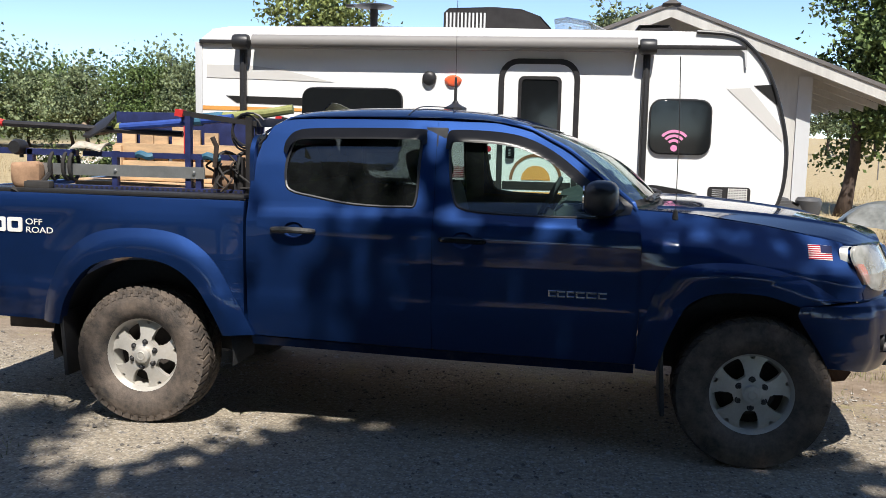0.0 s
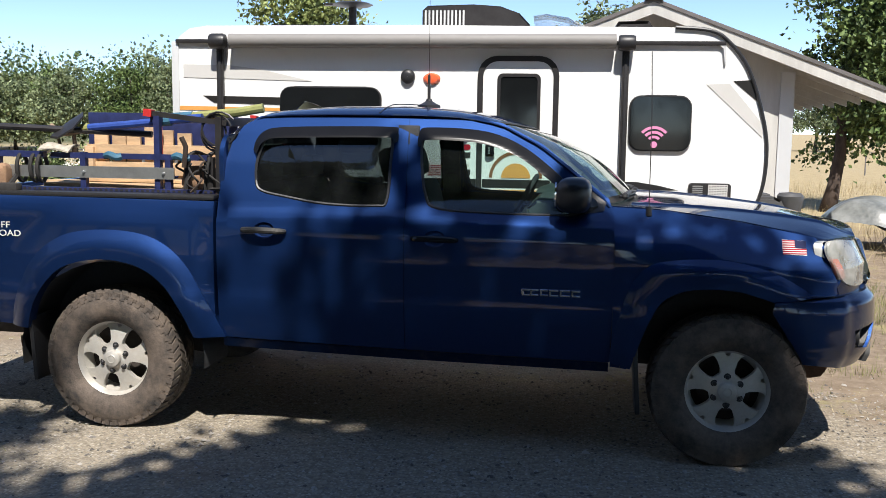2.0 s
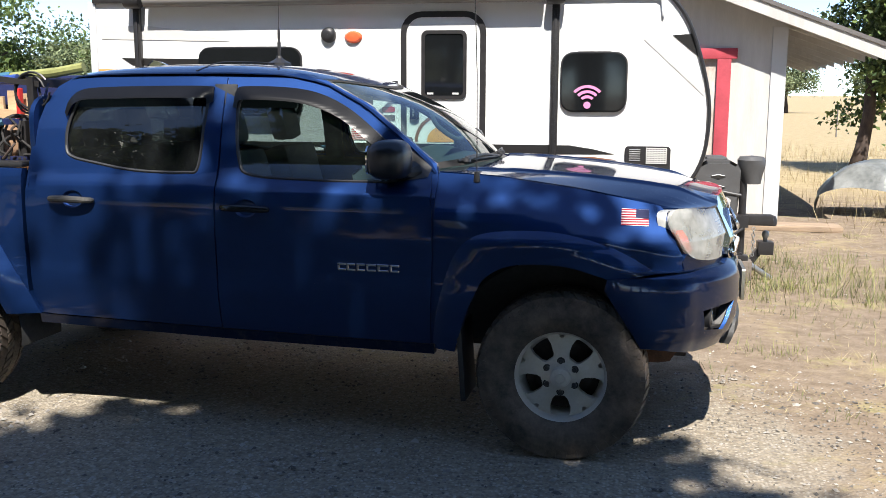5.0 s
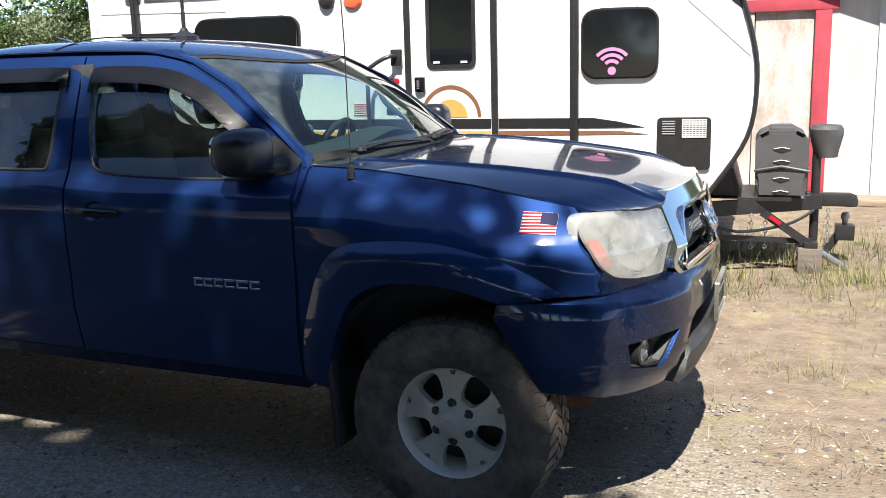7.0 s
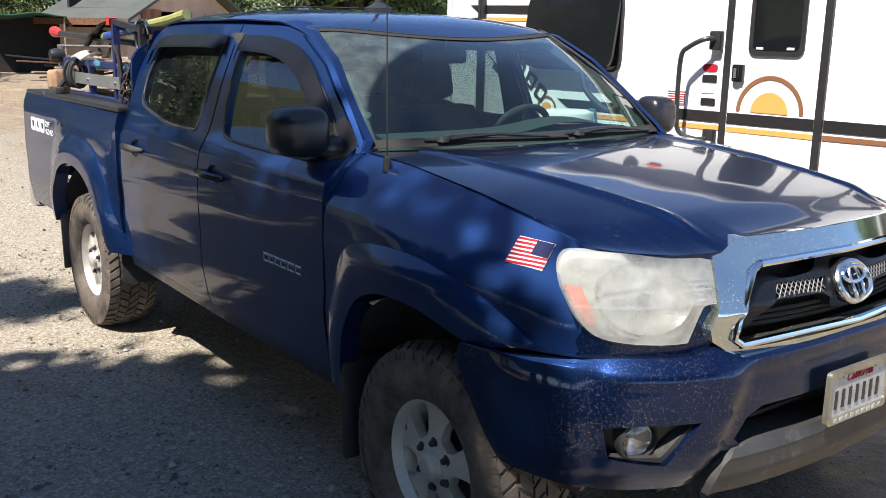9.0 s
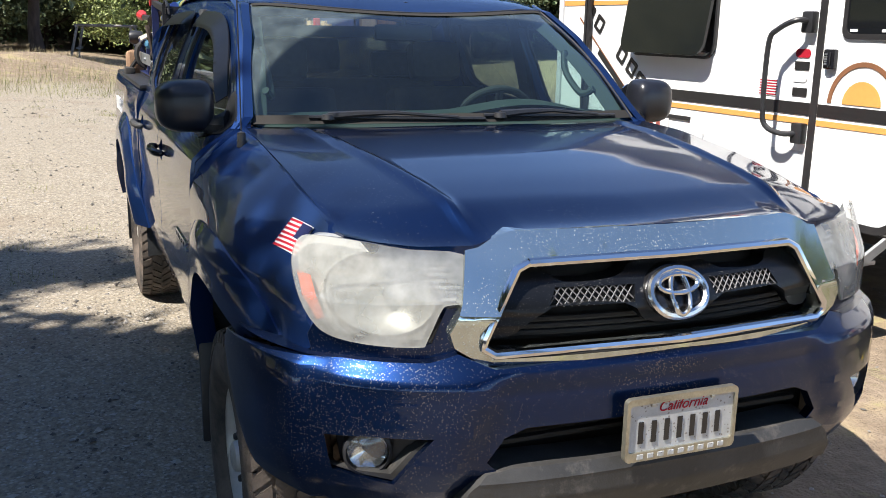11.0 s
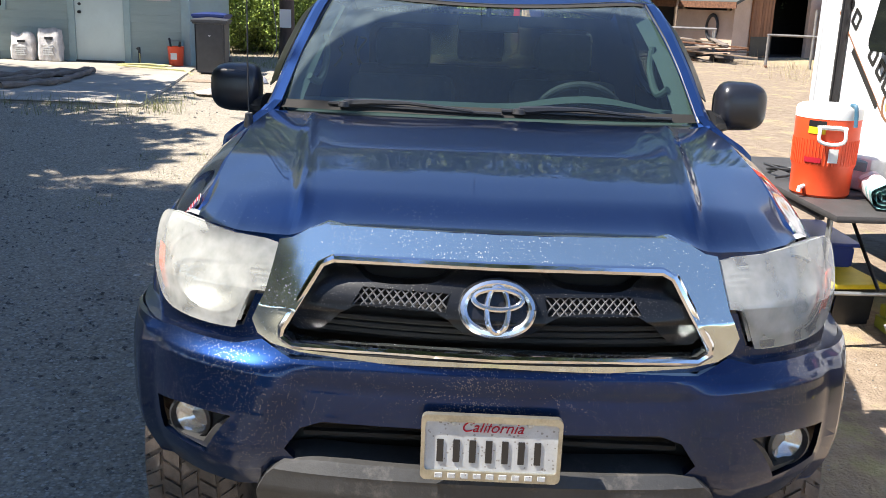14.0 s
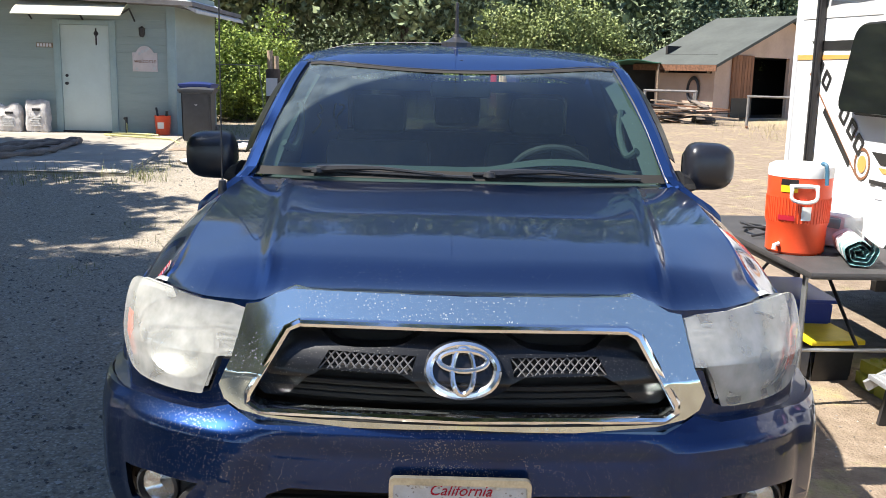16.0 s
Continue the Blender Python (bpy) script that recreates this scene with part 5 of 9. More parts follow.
part("fuel_tank", box(-2.3, -1.3, -0.72, -0.3, 0.42, 0.52, 0.04), M["iron"], truck)

# cabin
def seat(x, y, wide=0.50):
    se = part("seat", box(x - 0.05, x + 0.48, y - wide / 2, y + wide / 2, 0.62, 0.80, 0.05), M["interior"], truck, "charcoal cloth seat")
    lean = Matrix.Translation((x, y, 0.78)) @ Matrix.Rotation(radians(-14), 4, "Y") @ Matrix.Translation((-x, -y, -0.78))
    part("backrest", box(x - 0.10, x + 0.06, y - wide / 2, y + wide / 2, 0.74, 1.34, 0.06, m=lean), M["interior"], se)
    part("headrest", box(x - 0.07, x + 0.04, y - 0.13, y + 0.13, 1.37, 1.56, 0.05, m=lean), M["interior"], se)
    return se


seat(-1.62, -0.38)
seat(-1.62, 0.38)
bench = seat(-2.40, 0.0, 1.34)
for y in (-0.42, 0.42):
    part("headrest", box(-2.56, -2.46, y - 0.13, y + 0.13, 1.33, 1.47, 0.04), M["interior"], bench)
dash_p = [(-0.575, 1.245), (-0.66, 1.268), (-0.80, 1.285), (-0.97, 1.280), (-1.02, 1.24), (-0.98, 1.0), (-0.90, 0.85), (-0.56, 0.80)]
part("dashboard", prism(dash_p, -0.735, 0.735, "y", bevel=0.015), M["dash"], truck, "grey-green vinyl dashboard")
hood_d = panel([(0.04, 0), (0.72, 0), (0.72, 1), (0.04, 1)], lambda a, b: Vector((-0.76 - 0.26 * b, a, 1.276 + 0.055 * max(0.0, math.sin(math.pi * (a - 0.04) / 0.68)) ** 1.3 * math.sin(math.pi * (0.25 + 0.7 * b)))), (), 0.08)
part("instrument_hood", hood_d, M["dash"], truck)
wm = Matrix.Translation((-1.12, 0.38, 1.195)) @ Matrix.Rotation(radians(-62), 4, "Y")
sw = part("steering_wheel", lathe([(0.185 + 0.016 * math.cos(t), 0.016 * math.sin(t)) for t in np.linspace(0, 2 * math.pi, 11)[:-1]], 36, "z", close=True, m=wm), M["interior"], truck, "black steering wheel")
sp = bmesh.new()
for a in (0, 180, 270):
    bar(wm @ Vector((0.03 * math.cos(radians(a + 90)), 0.03 * math.sin(radians(a + 90)), -0.02)), wm @ Vector((0.18 * math.cos(radians(a + 90)), 0.18 * math.sin(radians(a + 90)), 0)), 0.035, 0.015, sp)
lathe([(0.001, 0.0), (0.05, -0.005), (0.065, -0.03)], 20, "z", sp, m=wm)
part("wheel_spokes", sp, M["interior"], sw)
part("rear_view_mirror", box(-1.20, -1.165, -0.125, 0.125, 1.545, 1.610, 0.02, tube([(-1.18, 0, 1.60), (-1.16, 0, 1.70)], 0.01, 8)), M["black"], truck, "rear-view mirror")
part("headliner", panel([(-2.55, -0.95), (-1.34, -0.95), (-1.34, 0.95), (-2.55, 0.95)], lambda a, b: roof_at(a, b) - Vector((0, 0, 0.045)), (), 0.15), mat("grey_headliner", (0.22, 0.22, 0.21), 0.9, 0, 0.08, 20), truck)
for s in (-1, 1):
    part("door_trim", panel(lists((-2.52, 0.55), (-2.54, 1.20), (-2.4, 1.27), (-1.7, 1.225), (-0.70, 1.20), (-0.62, 1.15), (-0.62, 0.55)), on_side(s, side_y, -0.06), (), 0.15), M["interior"], truck)
    part("pillar_trim", box(-1.70, -1.58, s * 0.80 - 0.015, s * 0.80 + 0.015, 1.2, 1.66, 0.01, m=Matrix.Translation((0, s * 0.80, 1.2)) @ Matrix.Rotation(radians(s * 14), 4, "X") @ Matrix.Translation((0, -s * 0.80 + s * 0.04, -1.2))), M["interior"], truck)
    part("pillar_lining", panel([(0, 0), (1, 0), (1, 1), (0, 1)], lambda a, b, s=s: shield(s * (0.742 - 0.10 * b - 0.06 * a), 0.06 + 0.92 * b, -0.022 - 0.03 * a), (), 0.12), M["trim_grey"], truck, "pale grey pillar lining")
    part("grab_handle", tube(spline([shield(s * 0.66, 0.30, -0.04), shield(s * 0.63, 0.36, -0.09), shield(s * 0.62, 0.55, -0.09), shield(s * 0.63, 0.64, -0.04)], 4), 0.014, 8), M["dash"], truck, "grab handle on the pillar")

# aerials
mast = part("antenna_mast", lathe([(0.001, 0.05), (0.012, 0.045), (0.016, 0.0)], 14, "z", m=Matrix.Translation((-0.405, -0.81, 1.225)) ), M["black"], truck, "thin whip antenna on the fender")
part("antenna_whip", tube([(-0.405, -0.81, 1.26), (-0.408, -0.812, 1.7), (-0.420, -0.812, 2.03)], 0.0024, 6), M["dark_metal"], mast)
roof_ant = part("roof_antenna", lathe([(0.0005, 0.050), (0.016, 0.048), (0.020, 0.035), (0.040, 0.022), (0.068, 0.010), (0.070, -0.012)], 8, "z", m=Matrix.Translation((-1.66, -0.02, 1.772))), M["black"], truck, "black magnetic roof antenna base")
part("antenna_coil", lathe([(0.009, 0.0), (0.010, 0.075), (0.006, 0.085), (0.008, 0.10), (0.008, 0.14), (0.003, 0.15)], 10, "z", m=Matrix.Translation((-1.66, -0.02, 1.815))), M["dark_metal"], roof_ant)
part("antenna_whip", tube([(-1.66, -0.02, 1.96), (-1.66, -0.02, 2.6)], 0.0016, 5), M["dark_metal"], roof_ant)
part("antenna_cable", tube(spline([(-1.66, -0.08, 1.778), (-1.72, -0.25, 1.778), (-1.78, -0.5, 1.768), (-1.80, -0.72, 1.72)], 4), 0.003, 5), M["black"], roof_ant)
fin = prism([(-2.50, 1.735), (-2.43, 1.80), (-2.38, 1.79), (-2.30, 1.755)], -0.02, 0.02, "y", bevel=0.008)
part("fin_antenna", fin, M["clean_chrome"], truck, "small grey shark-fin antenna")


# ---- ground ----
def sstep(a, b, x):
    t = np.clip((x - a) / (b - a), 0, 1)
    return t * t * (3 - 2 * t)


def ground_z(x, y):
    """Level yard that rises a little towards the house, with a heap of sand and far hills."""
    x, y = np.asarray(x, float), np.asarray(y, float)
    z = 0.27 * sstep(-3.5, -8.8, x) * sstep(9, 4, y)
    z = z + 0.55 * np.exp(-(((x + 24) / 3.2) ** 2 + ((y - 3.6) / 2.2) ** 2))
    z = z + 0.02 * np.sin(x * 0.9 + 1.3) * np.sin(y * 0.7) * sstep(5, 14, np.hypot(x - 0.5, y - 6))
    r = np.hypot(x, y)
    z = z + 56 * sstep(50, 142, -x) * sstep(52, 34, y) + 3 * sstep(120, 400, r)
    return z


def grid_sheet(xs, ys):
    X, Y = np.meshgrid(xs, ys, indexing="ij")
    Z = ground_z(X, Y)
    near = np.hypot(X - 1, Y - 4) < 14
    rng = np.random.default_rng(3)
    Z = Z + np.where(near, rng.normal(0, 0.004, Z.shape), 0)
    v = np.stack([X, Y, Z], -1).reshape(-1, 3)
    n, m = X.shape
    i = np.arange(n * m).reshape(n, m)
    f = np.stack([i[:-1, :-1], i[1:, :-1], i[1:, 1:], i[:-1, 1:]], -1).reshape(-1, 4)
    return v, f


def steps(lo, hi, fine_lo, fine_hi, d, grow=1.25):
    mid = list(np.arange(fine_lo, fine_hi, d))
    a, s = fine_lo, d
    left = []
    while a > lo:
        s *= grow
        a -= s
        left.append(a)
    b, s = mid[-1], d
    right = []
    while b < hi:
        s *= grow
        b += s
        right.append(b)
    return np.array(left[::-1] + mid + right)


def ground_material():
    m = bpy.data.materials.new("gravel_and_dry_grass")
    m.use_nodes = True
    N, L = m.node_tree.nodes, m.node_tree.links
    p = N["Principled BSDF"]
    p.inputs["Roughness"].default_value = 0.95
    p.inputs["Specular IOR Level"].default_value = 0.2
    geo = N.new("ShaderNodeNewGeometry")
    sep = N.new("ShaderNodeSeparateXYZ")
    L.new(geo.outputs["Position"], sep.inputs[0])

    def noise_tex(scale, detail=4, rough=0.6):
        n = N.new("ShaderNodeTexNoise")
        n.inputs["Scale"].default_value, n.inputs["Detail"].default_value, n.inputs["Roughness"].default_value = scale, detail, rough
        L.new(geo.outputs["Position"], n.inputs["Vector"])
        return n.outputs["Fac"]

    def op(kind, a, b, c=None):
        n = N.new("ShaderNodeMath")
        n.operation = kind
        for k, v in enumerate((a, b, c)):
            if v is None:
                continue
            if isinstance(v, (int, float)):
                n.inputs[k].default_value = v
            else:
                L.new(v, n.inputs[k])
        return n.outputs[0]

    def ramp01(v, lo, hi):
        n = N.new("ShaderNodeMapRange")
        n.interpolation_type = "SMOOTHSTEP"
        n.inputs[1].default_value, n.inputs[2].default_value = lo, hi
        L.new(v, n.inputs[0])
        return n.outputs[0]

    def ramp(v, c0, c1, p0=0.3, p1=0.7):
        n = N.new("ShaderNodeValToRGB")
        n.color_ramp.elements[0].position, n.color_ramp.elements[1].position = p0, p1
        n.color_ramp.elements[0].color, n.color_ramp.elements[1].color = (*c0, 1), (*c1, 1)
        L.new(v, n.inputs[0])
        return n.outputs[0]

    def mixc(f, a, b):
        n = N.new("ShaderNodeMix")
        n.data_type = "RGBA"
        L.new(f, n.inputs[0])
        L.new(a, n.inputs[6])
        L.new(b, n.inputs[7])
        return n.outputs[2]

    vor = N.new("ShaderNodeTexVoronoi")
    vor.inputs["Scale"].default_value = 58
    L.new(geo.outputs["Position"], vor.inputs["Vector"])
    cell = N.new("ShaderNodeSeparateColor")
    L.new(vor.outputs["Color"], cell.inputs[0])
    gravel = mixc(ramp01(vor.outputs["Distance"], 0.25, 0.6), ramp(cell.outputs[0], (0.20, 0.178, 0.147), (0.45, 0.405, 0.335), 0.1, 0.95), ramp(noise_tex(30), (0.175, 0.149, 0.114), (0.39, 0.335, 0.255)))
    dirt = ramp(noise_tex(7, 6, 0.7), (0.16, 0.118, 0.082), (0.31, 0.245, 0.180))
    straw = ramp(noise_tex(3, 7, 0.75), (0.29, 0.22, 0.12), (0.46, 0.375, 0.23))
    green = ramp(noise_tex(11, 4), (0.16, 0.17, 0.06), (0.38, 0.35, 0.16))
    big, mid = noise_tex(0.5, 3), noise_tex(2.2, 5, 0.7)
    wob = op("MULTIPLY_ADD", op("SUBTRACT", big, 0.5), 3.0, op("MULTIPLY", op("SUBTRACT", mid, 0.5), 1.6))
    x, y = op("ADD", sep.outputs[0], wob), op("ADD", sep.outputs[1], wob)
    # gravel drive: along the truck's near side and on towards the house
    south = ramp01(op("SUBTRACT", 6.6, y), -0.6, 1.2)
    front = ramp01(op("SUBTRACT", 2.3, op("ADD", x, op("MULTIPLY", op("SUBTRACT", y, 4.6), 0.9))), -0.6, 0.8)
    drive = op("MULTIPLY", south, op("MAXIMUM", front, ramp01(op("SUBTRACT", 4.4, y), -0.4, 0.6)))
    drive = op("MULTIPLY", drive, ramp01(op("ADD", x, 19.0), -1.5, 1.5))
    patch = ramp01(mid, 0.56, 0.68)
    base = mixc(ramp01(noise_tex(1.1, 5, 0.7), 0.50, 0.72), dirt, straw)
    yard = ramp01(op("ADD", op("MULTIPLY", op("SUBTRACT", y, 16.5), 0.6), 0.0), -0.8, 2.0)
    base = mixc(yard, base, straw)
    base = mixc(op("MULTIPLY", patch, 0.55), base, green)
    dr = mixc(op("MULTIPLY", ramp01(noise_tex(0.9, 4), 0.55, 0.75), 0.6), gravel, dirt)
    far = ramp01(op("SUBTRACT", op("MULTIPLY", sep.outputs[0], -1), 45), 0, 20)
    col = mixc(drive, base, dr)
    col = mixc(far, col, ramp(noise_tex(0.3, 5), (0.05, 0.06, 0.025), (0.13, 0.13, 0.06)))
    L.new(col, p.inputs["Base Color"])
    h = op("MULTIPLY_ADD", op("SUBTRACT", 1, vor.outputs["Distance"]), 0.7, noise_tex(90, 3))
    b = N.new("ShaderNodeBump")
    b.inputs["Strength"].default_value, b.inputs["Distance"].default_value = 0.7, 0.012
    L.new(h, b.inputs["Height"])
    L.new(b.outputs[0], p.inputs["Normal"])
    return m


def mesh_from(name, v, f, material, parent=None, smooth=True):
    me = bpy.data.meshes.new(name)
    me.from_pydata(np.asarray(v).tolist(), [], np.asarray(f).tolist())
    me.materials.append(material)
    if smooth:
        me.shade_smooth()
    ob = new(name, me)
    ob.parent = parent
    return ob


gv, gf = grid_sheet(steps(-900, 900, -16, 7, 0.22), steps(-900, 900, -4, 14, 0.22))
ground = tagged(mesh_from("ground", gv, gf, ground_material()), "gravel drive running into dry straw and bare dirt", "ground", kind="structure")

# ---- trees ----
def crown_arrays(seed, radii, clumps, leaves, size, hollow=0.55, droop=0.0, spread=0.33):
    rng = np.random.default_rng(seed)
    d = rng.normal(size=(clumps, 3))
    d /= np.linalg.norm(d, axis=1)[:, None]
    c = d * (hollow + (1 - hollow) * rng.random((clumps, 1)) ** 0.6)
    c[:, 2] = np.where(c[:, 2] < -0.6, -0.6 + 0.3 * rng.random(clumps), c[:, 2])
    c *= 1 + 0.22 * np.sin(3 * np.arctan2(d[:, 1:2], d[:, :1]) + seed) + 0.12 * rng.normal(size=(clumps, 1))
    c *= np.array(radii)
    cr = spread * (0.55 + 0.8 * rng.random(clumps)) * np.mean(radii)
    which = rng.integers(0, clumps, leaves)
    p = rng.normal(size=(leaves, 3)) * 0.5
    p[:, 2] *= 0.7
    pos = c[which] + p * cr[which][:, None]
    a = rng.normal(size=(leaves, 3))
    a[:, 2] -= droop
    a /= np.linalg.norm(a, axis=1)[:, None]
    b = np.cross(a, rng.normal(size=(leaves, 3)))
    b /= np.linalg.norm(b, axis=1)[:, None]
    s = size * (0.6 + 0.8 * rng.random(leaves))[:, None]
    n = np.cross(a, b) * s * 0.12
    q = np.stack([pos, pos + a * s * 0.5 + b * s * 0.33 + n, pos + a * s, pos + a * s * 0.5 - b * s * 0.33 + n], 1)
    f = np.arange(leaves * 4).reshape(-1, 4)
    return q.reshape(-1, 3), f, c


def tree_mesh(seed, height, trunk_r, radii, base, clumps, leaves, size, limbs=9, lean=0.0, **kw):
    """Verts and faces of the crown, and a bmesh of trunk and limbs; base: the crown's middle height."""
    v, f, c = crown_arrays(seed, radii, clumps, leaves, size, **kw)
    v = v + np.array([lean, 0, base])
    rnd = random.Random(seed)
    bm = bmesh.new()
    top = base + radii[2] * 0.5
    n = 7
    pts = [(lean * (k / n) ** 1.5 + rnd.uniform(-1, 1) * trunk_r * 0.5 * (k > 0), rnd.uniform(-1, 1) * trunk_r * 0.5 * (k > 0), -0.15 + (top + 0.15) * k / n) for k in range(n + 1)]
    tube(pts, trunk_r, 9, bm, rs=[trunk_r * (1.35 if k == 0 else 1.0 - 0.8 * k / n) for k in range(n + 1)])
    for k in range(limbs):
        t = c[rnd.randrange(len(c))] + np.array([lean, 0, base])
        z0 = float(max(0.3 * base, min(top * 0.9, t[2] - 0.5 * math.hypot(t[0], t[1]))))
        u = z0 / top
        s = Vector((lean * u ** 1.5, 0, z0))
        e = Vector(t)
        mid = s.lerp(e, 0.5) + Vector((rnd.uniform(-.1, .1), rnd.uniform(-.1, .1), 0.12)) * (e - s).length
        r = float(trunk_r * (1 - 0.75 * u) * 0.45)
        tube([s, mid, e], r, 6, bm, rs=[r, r * 0.65, r * 0.2])
    return v, f, bm


TREES = {}


def tree(kind, x, y, scale=1.0, turn=0.0, name="tree", label="", z=None, squash=1.0):
    """Plants a tree of one of the kinds; the trees of a kind share their meshes."""
    spec, leafname, text = KINDS[kind]
    if kind not in TREES:
        v, f, bm = tree_mesh(**spec)
        me = bpy.data.meshes.new("crown")
        me.from_pydata(v.tolist(), [], f.tolist())
        me.materials.append(M[leafname])
        tb = bpy.data.meshes.new("trunk")
        bm.to_mesh(tb)
        bm.free()
        tb.materials.append(M["bark"])
        tb.shade_smooth()
        TREES[kind] = (me, tb)
    me, tb = TREES[kind]
    t = thing(name, label or text, "tree", Matrix.Translation((x, y, float(ground_z(x, y)) if z is None else z)) @ pose(0, 0, 0, 0, 0, turn) @ Matrix.Diagonal((scale, scale, scale * squash, 1)))
    for n, d in (("crown", me), ("trunk", tb)):
        o = new(n, d)
        o.parent = t
    return t


KINDS = {
    "oak": (dict(seed=11, height=9, trunk_r=0.22, radii=(3.2, 3.2, 2.7), base=4.6, clumps=90, leaves=9000, size=0.26), "leaf", "broad green oak tree with a dark trunk"),
    "far_a": (dict(seed=21, height=10, trunk_r=0.25, radii=(3.6, 3.4, 3.6), base=5.2, clumps=80, leaves=8000, size=0.30), "leaf_far", "grey-green tree at the edge of the field"),
    "far_b": (dict(seed=22, height=10, trunk_r=0.25, radii=(3.0, 3.2, 4.2), base=5.4, clumps=80, leaves=8000, size=0.29), "leaf", "dark green tree at the edge of the field"),
    "far_c": (dict(seed=23, height=10, trunk_r=0.2, radii=(2.3, 2.3, 4.6), base=5.2, clumps=80, leaves=8000, size=0.26, hollow=0.3), "leaf_far", "tall narrow tree at the edge of the field"),
    "light": (dict(seed=24, height=6, trunk_r=0.12, radii=(1.3, 1.2, 1.9), base=4.3, clumps=60, leaves=7500, size=0.13, hollow=0.25), "leaf_olive", "young bright green tree"),
    "yard": (dict(seed=25, height=9, trunk_r=0.16, radii=(1.35, 1.40, 3.0), base=3.55, clumps=150, leaves=32000, size=0.12, hollow=0.3, lean=1.05), "leaf_yard", "dark green yard tree with a thin trunk"),
    "shade": (dict(seed=26, height=10, trunk_r=0.28, radii=(3.6, 3.2, 2.2), base=7.0, clumps=190, leaves=30000, size=0.26, hollow=0.12, spread=0.24), "leaf", "unseen spreading tree beside the drive, placed for its dappled shade"),
    "shrub": (dict(seed=27, height=2.4, trunk_r=0.05, radii=(1.15, 1.1, 1.2), base=0.98, clumps=90, leaves=13000, size=0.085, hollow=0.5, spread=0.28), "leaf_light", "dense yellow-green shrub beside the house"),
    "thicket": (dict(seed=31, height=6, trunk_r=0.16, radii=(3.2, 2.6, 2.9), base=2.7, clumps=120, leaves=14000, size=0.18, hollow=0.45, spread=0.27), "leaf", "dense dark green tree at the edge of the woods"),
    "brush": (dict(seed=32, height=6, trunk_r=0.14, radii=(3.0, 3.4, 2.8), base=2.8, clumps=120, leaves=14000, size=0.18, hollow=0.45, spread=0.27), "leaf_far", "dense grey-green tree at the edge of the woods"),
    "willow": (dict(seed=33, height=4.6, trunk_r=0.10, radii=(2.3, 2.2, 2.3), base=2.3, clumps=110, leaves=15000, size=0.13, hollow=0.45, spread=0.25), "leaf_olive", "bushy olive-green willow beyond the yard"),
    "bloom": (dict(seed=28, height=2.4, trunk_r=0.05, radii=(1.2, 1.1, 1.1), base=1.1, clumps=50, leaves=4500, size=0.15, hollow=0.5, spread=0.28), "leaf_bloom", "green shrub covered in white flowers"),
}
# the yard tree beyond the shed and those over the trailer's roof
tree("yard", 5.22, 22.0, 1.0, 0)
tree("light", -7.4, 24.0, 1.0, 0, label="bright green young tree behind the trailer")
tree("far_c", 0.6, 40.0, 0.78, 30)
# unseen trees behind the camera's way; shade trees placed and stretched to shape the dapples
tree("shade", 2.04, -3.73, 0.92, -15.6, squash=1.16)
tree("shade", 0.95, -3.14, 0.92, 305.1, squash=0.92)
# added crown that keeps sun off the fender
tree("shade", 1.15, -2.09, 0.65, -64.5, squash=1.42)
tree("shade", -4.9, -5.6, 0.92, 70)
# small stretched crown added to shade the ground beside the bed
tree("shade", -1.68, -3.02, 0.42, 76.0, squash=2.62)
tree("shade", 8.4, -4.2, 0.95, 140)
tree("shade", -9.0, -6.6, 0.9, 200)
tree("oak", 6.0, -9.0, 1.3, 40)
tree("oak", -4.0, -12.5, 1.3, 100)
tree("oak", 13.5, -4.0, 1.3, 150)
tree("oak", 14.5, 5.0, 1.2, 190)
# flowering hedge past the truck's bed
for k, (x, y, s) in enumerate(((-8.6, 18.2, 0.66), (-10.2, 18.9, 0.6), (-7.4, 19.2, 0.62), (-12.0, 19.6, 0.5))):
    b = tree("bloom", x, y, s, 50 * k, "flowering_shrub")
    tagged(b, category="shrub")
    rng = np.random.default_rng(50 + k)
    if k == 0:
        v, f, c = crown_arrays(60, (1.22, 1.12, 1.12), 40, 700, 0.09, 0.9, 0, 0.14)
        fm = bpy.data.meshes.new("flowers")
        fm.from_pydata((v + np.array([0, 0, 1.12])).tolist(), [], f.tolist())
        fm.materials.append(M["petal"])
    o = tagged(new("flowers", fm), kind="stuff")
    o.parent = b
for k, (x, y, s) in enumerate(((-40.6, 7.6, 1.0), (-41.0, 10.0, 1.12), (-41.6, 12.2, 0.95))):
    tree("willow", x, y, s, 80 * k)
# yellow-green shrubs beside the house
for k, (x, y, s) in enumerate(((-20.6, -0.4, 0.85), (-20.9, 0.5, 1.0), (-20.7, 1.1, 0.78), (-21.8, 0.2, 1.12))):
    tagged(tree("shrub", x, y, s, 70 * k, "shrub"), category="shrub")
rnd = random.Random(7)
# woods round the field: a far belt to the north and a slope to the west
def belt(points, kinds, lo, hi, jitter, tall=1.0):
    for x, y in points:
        k = rnd.choice(kinds)
        tree(k, x + rnd.uniform(-jitter, jitter), y + rnd.uniform(-jitter, jitter), rnd.uniform(lo, hi), rnd.uniform(0, 360), squash=tall)


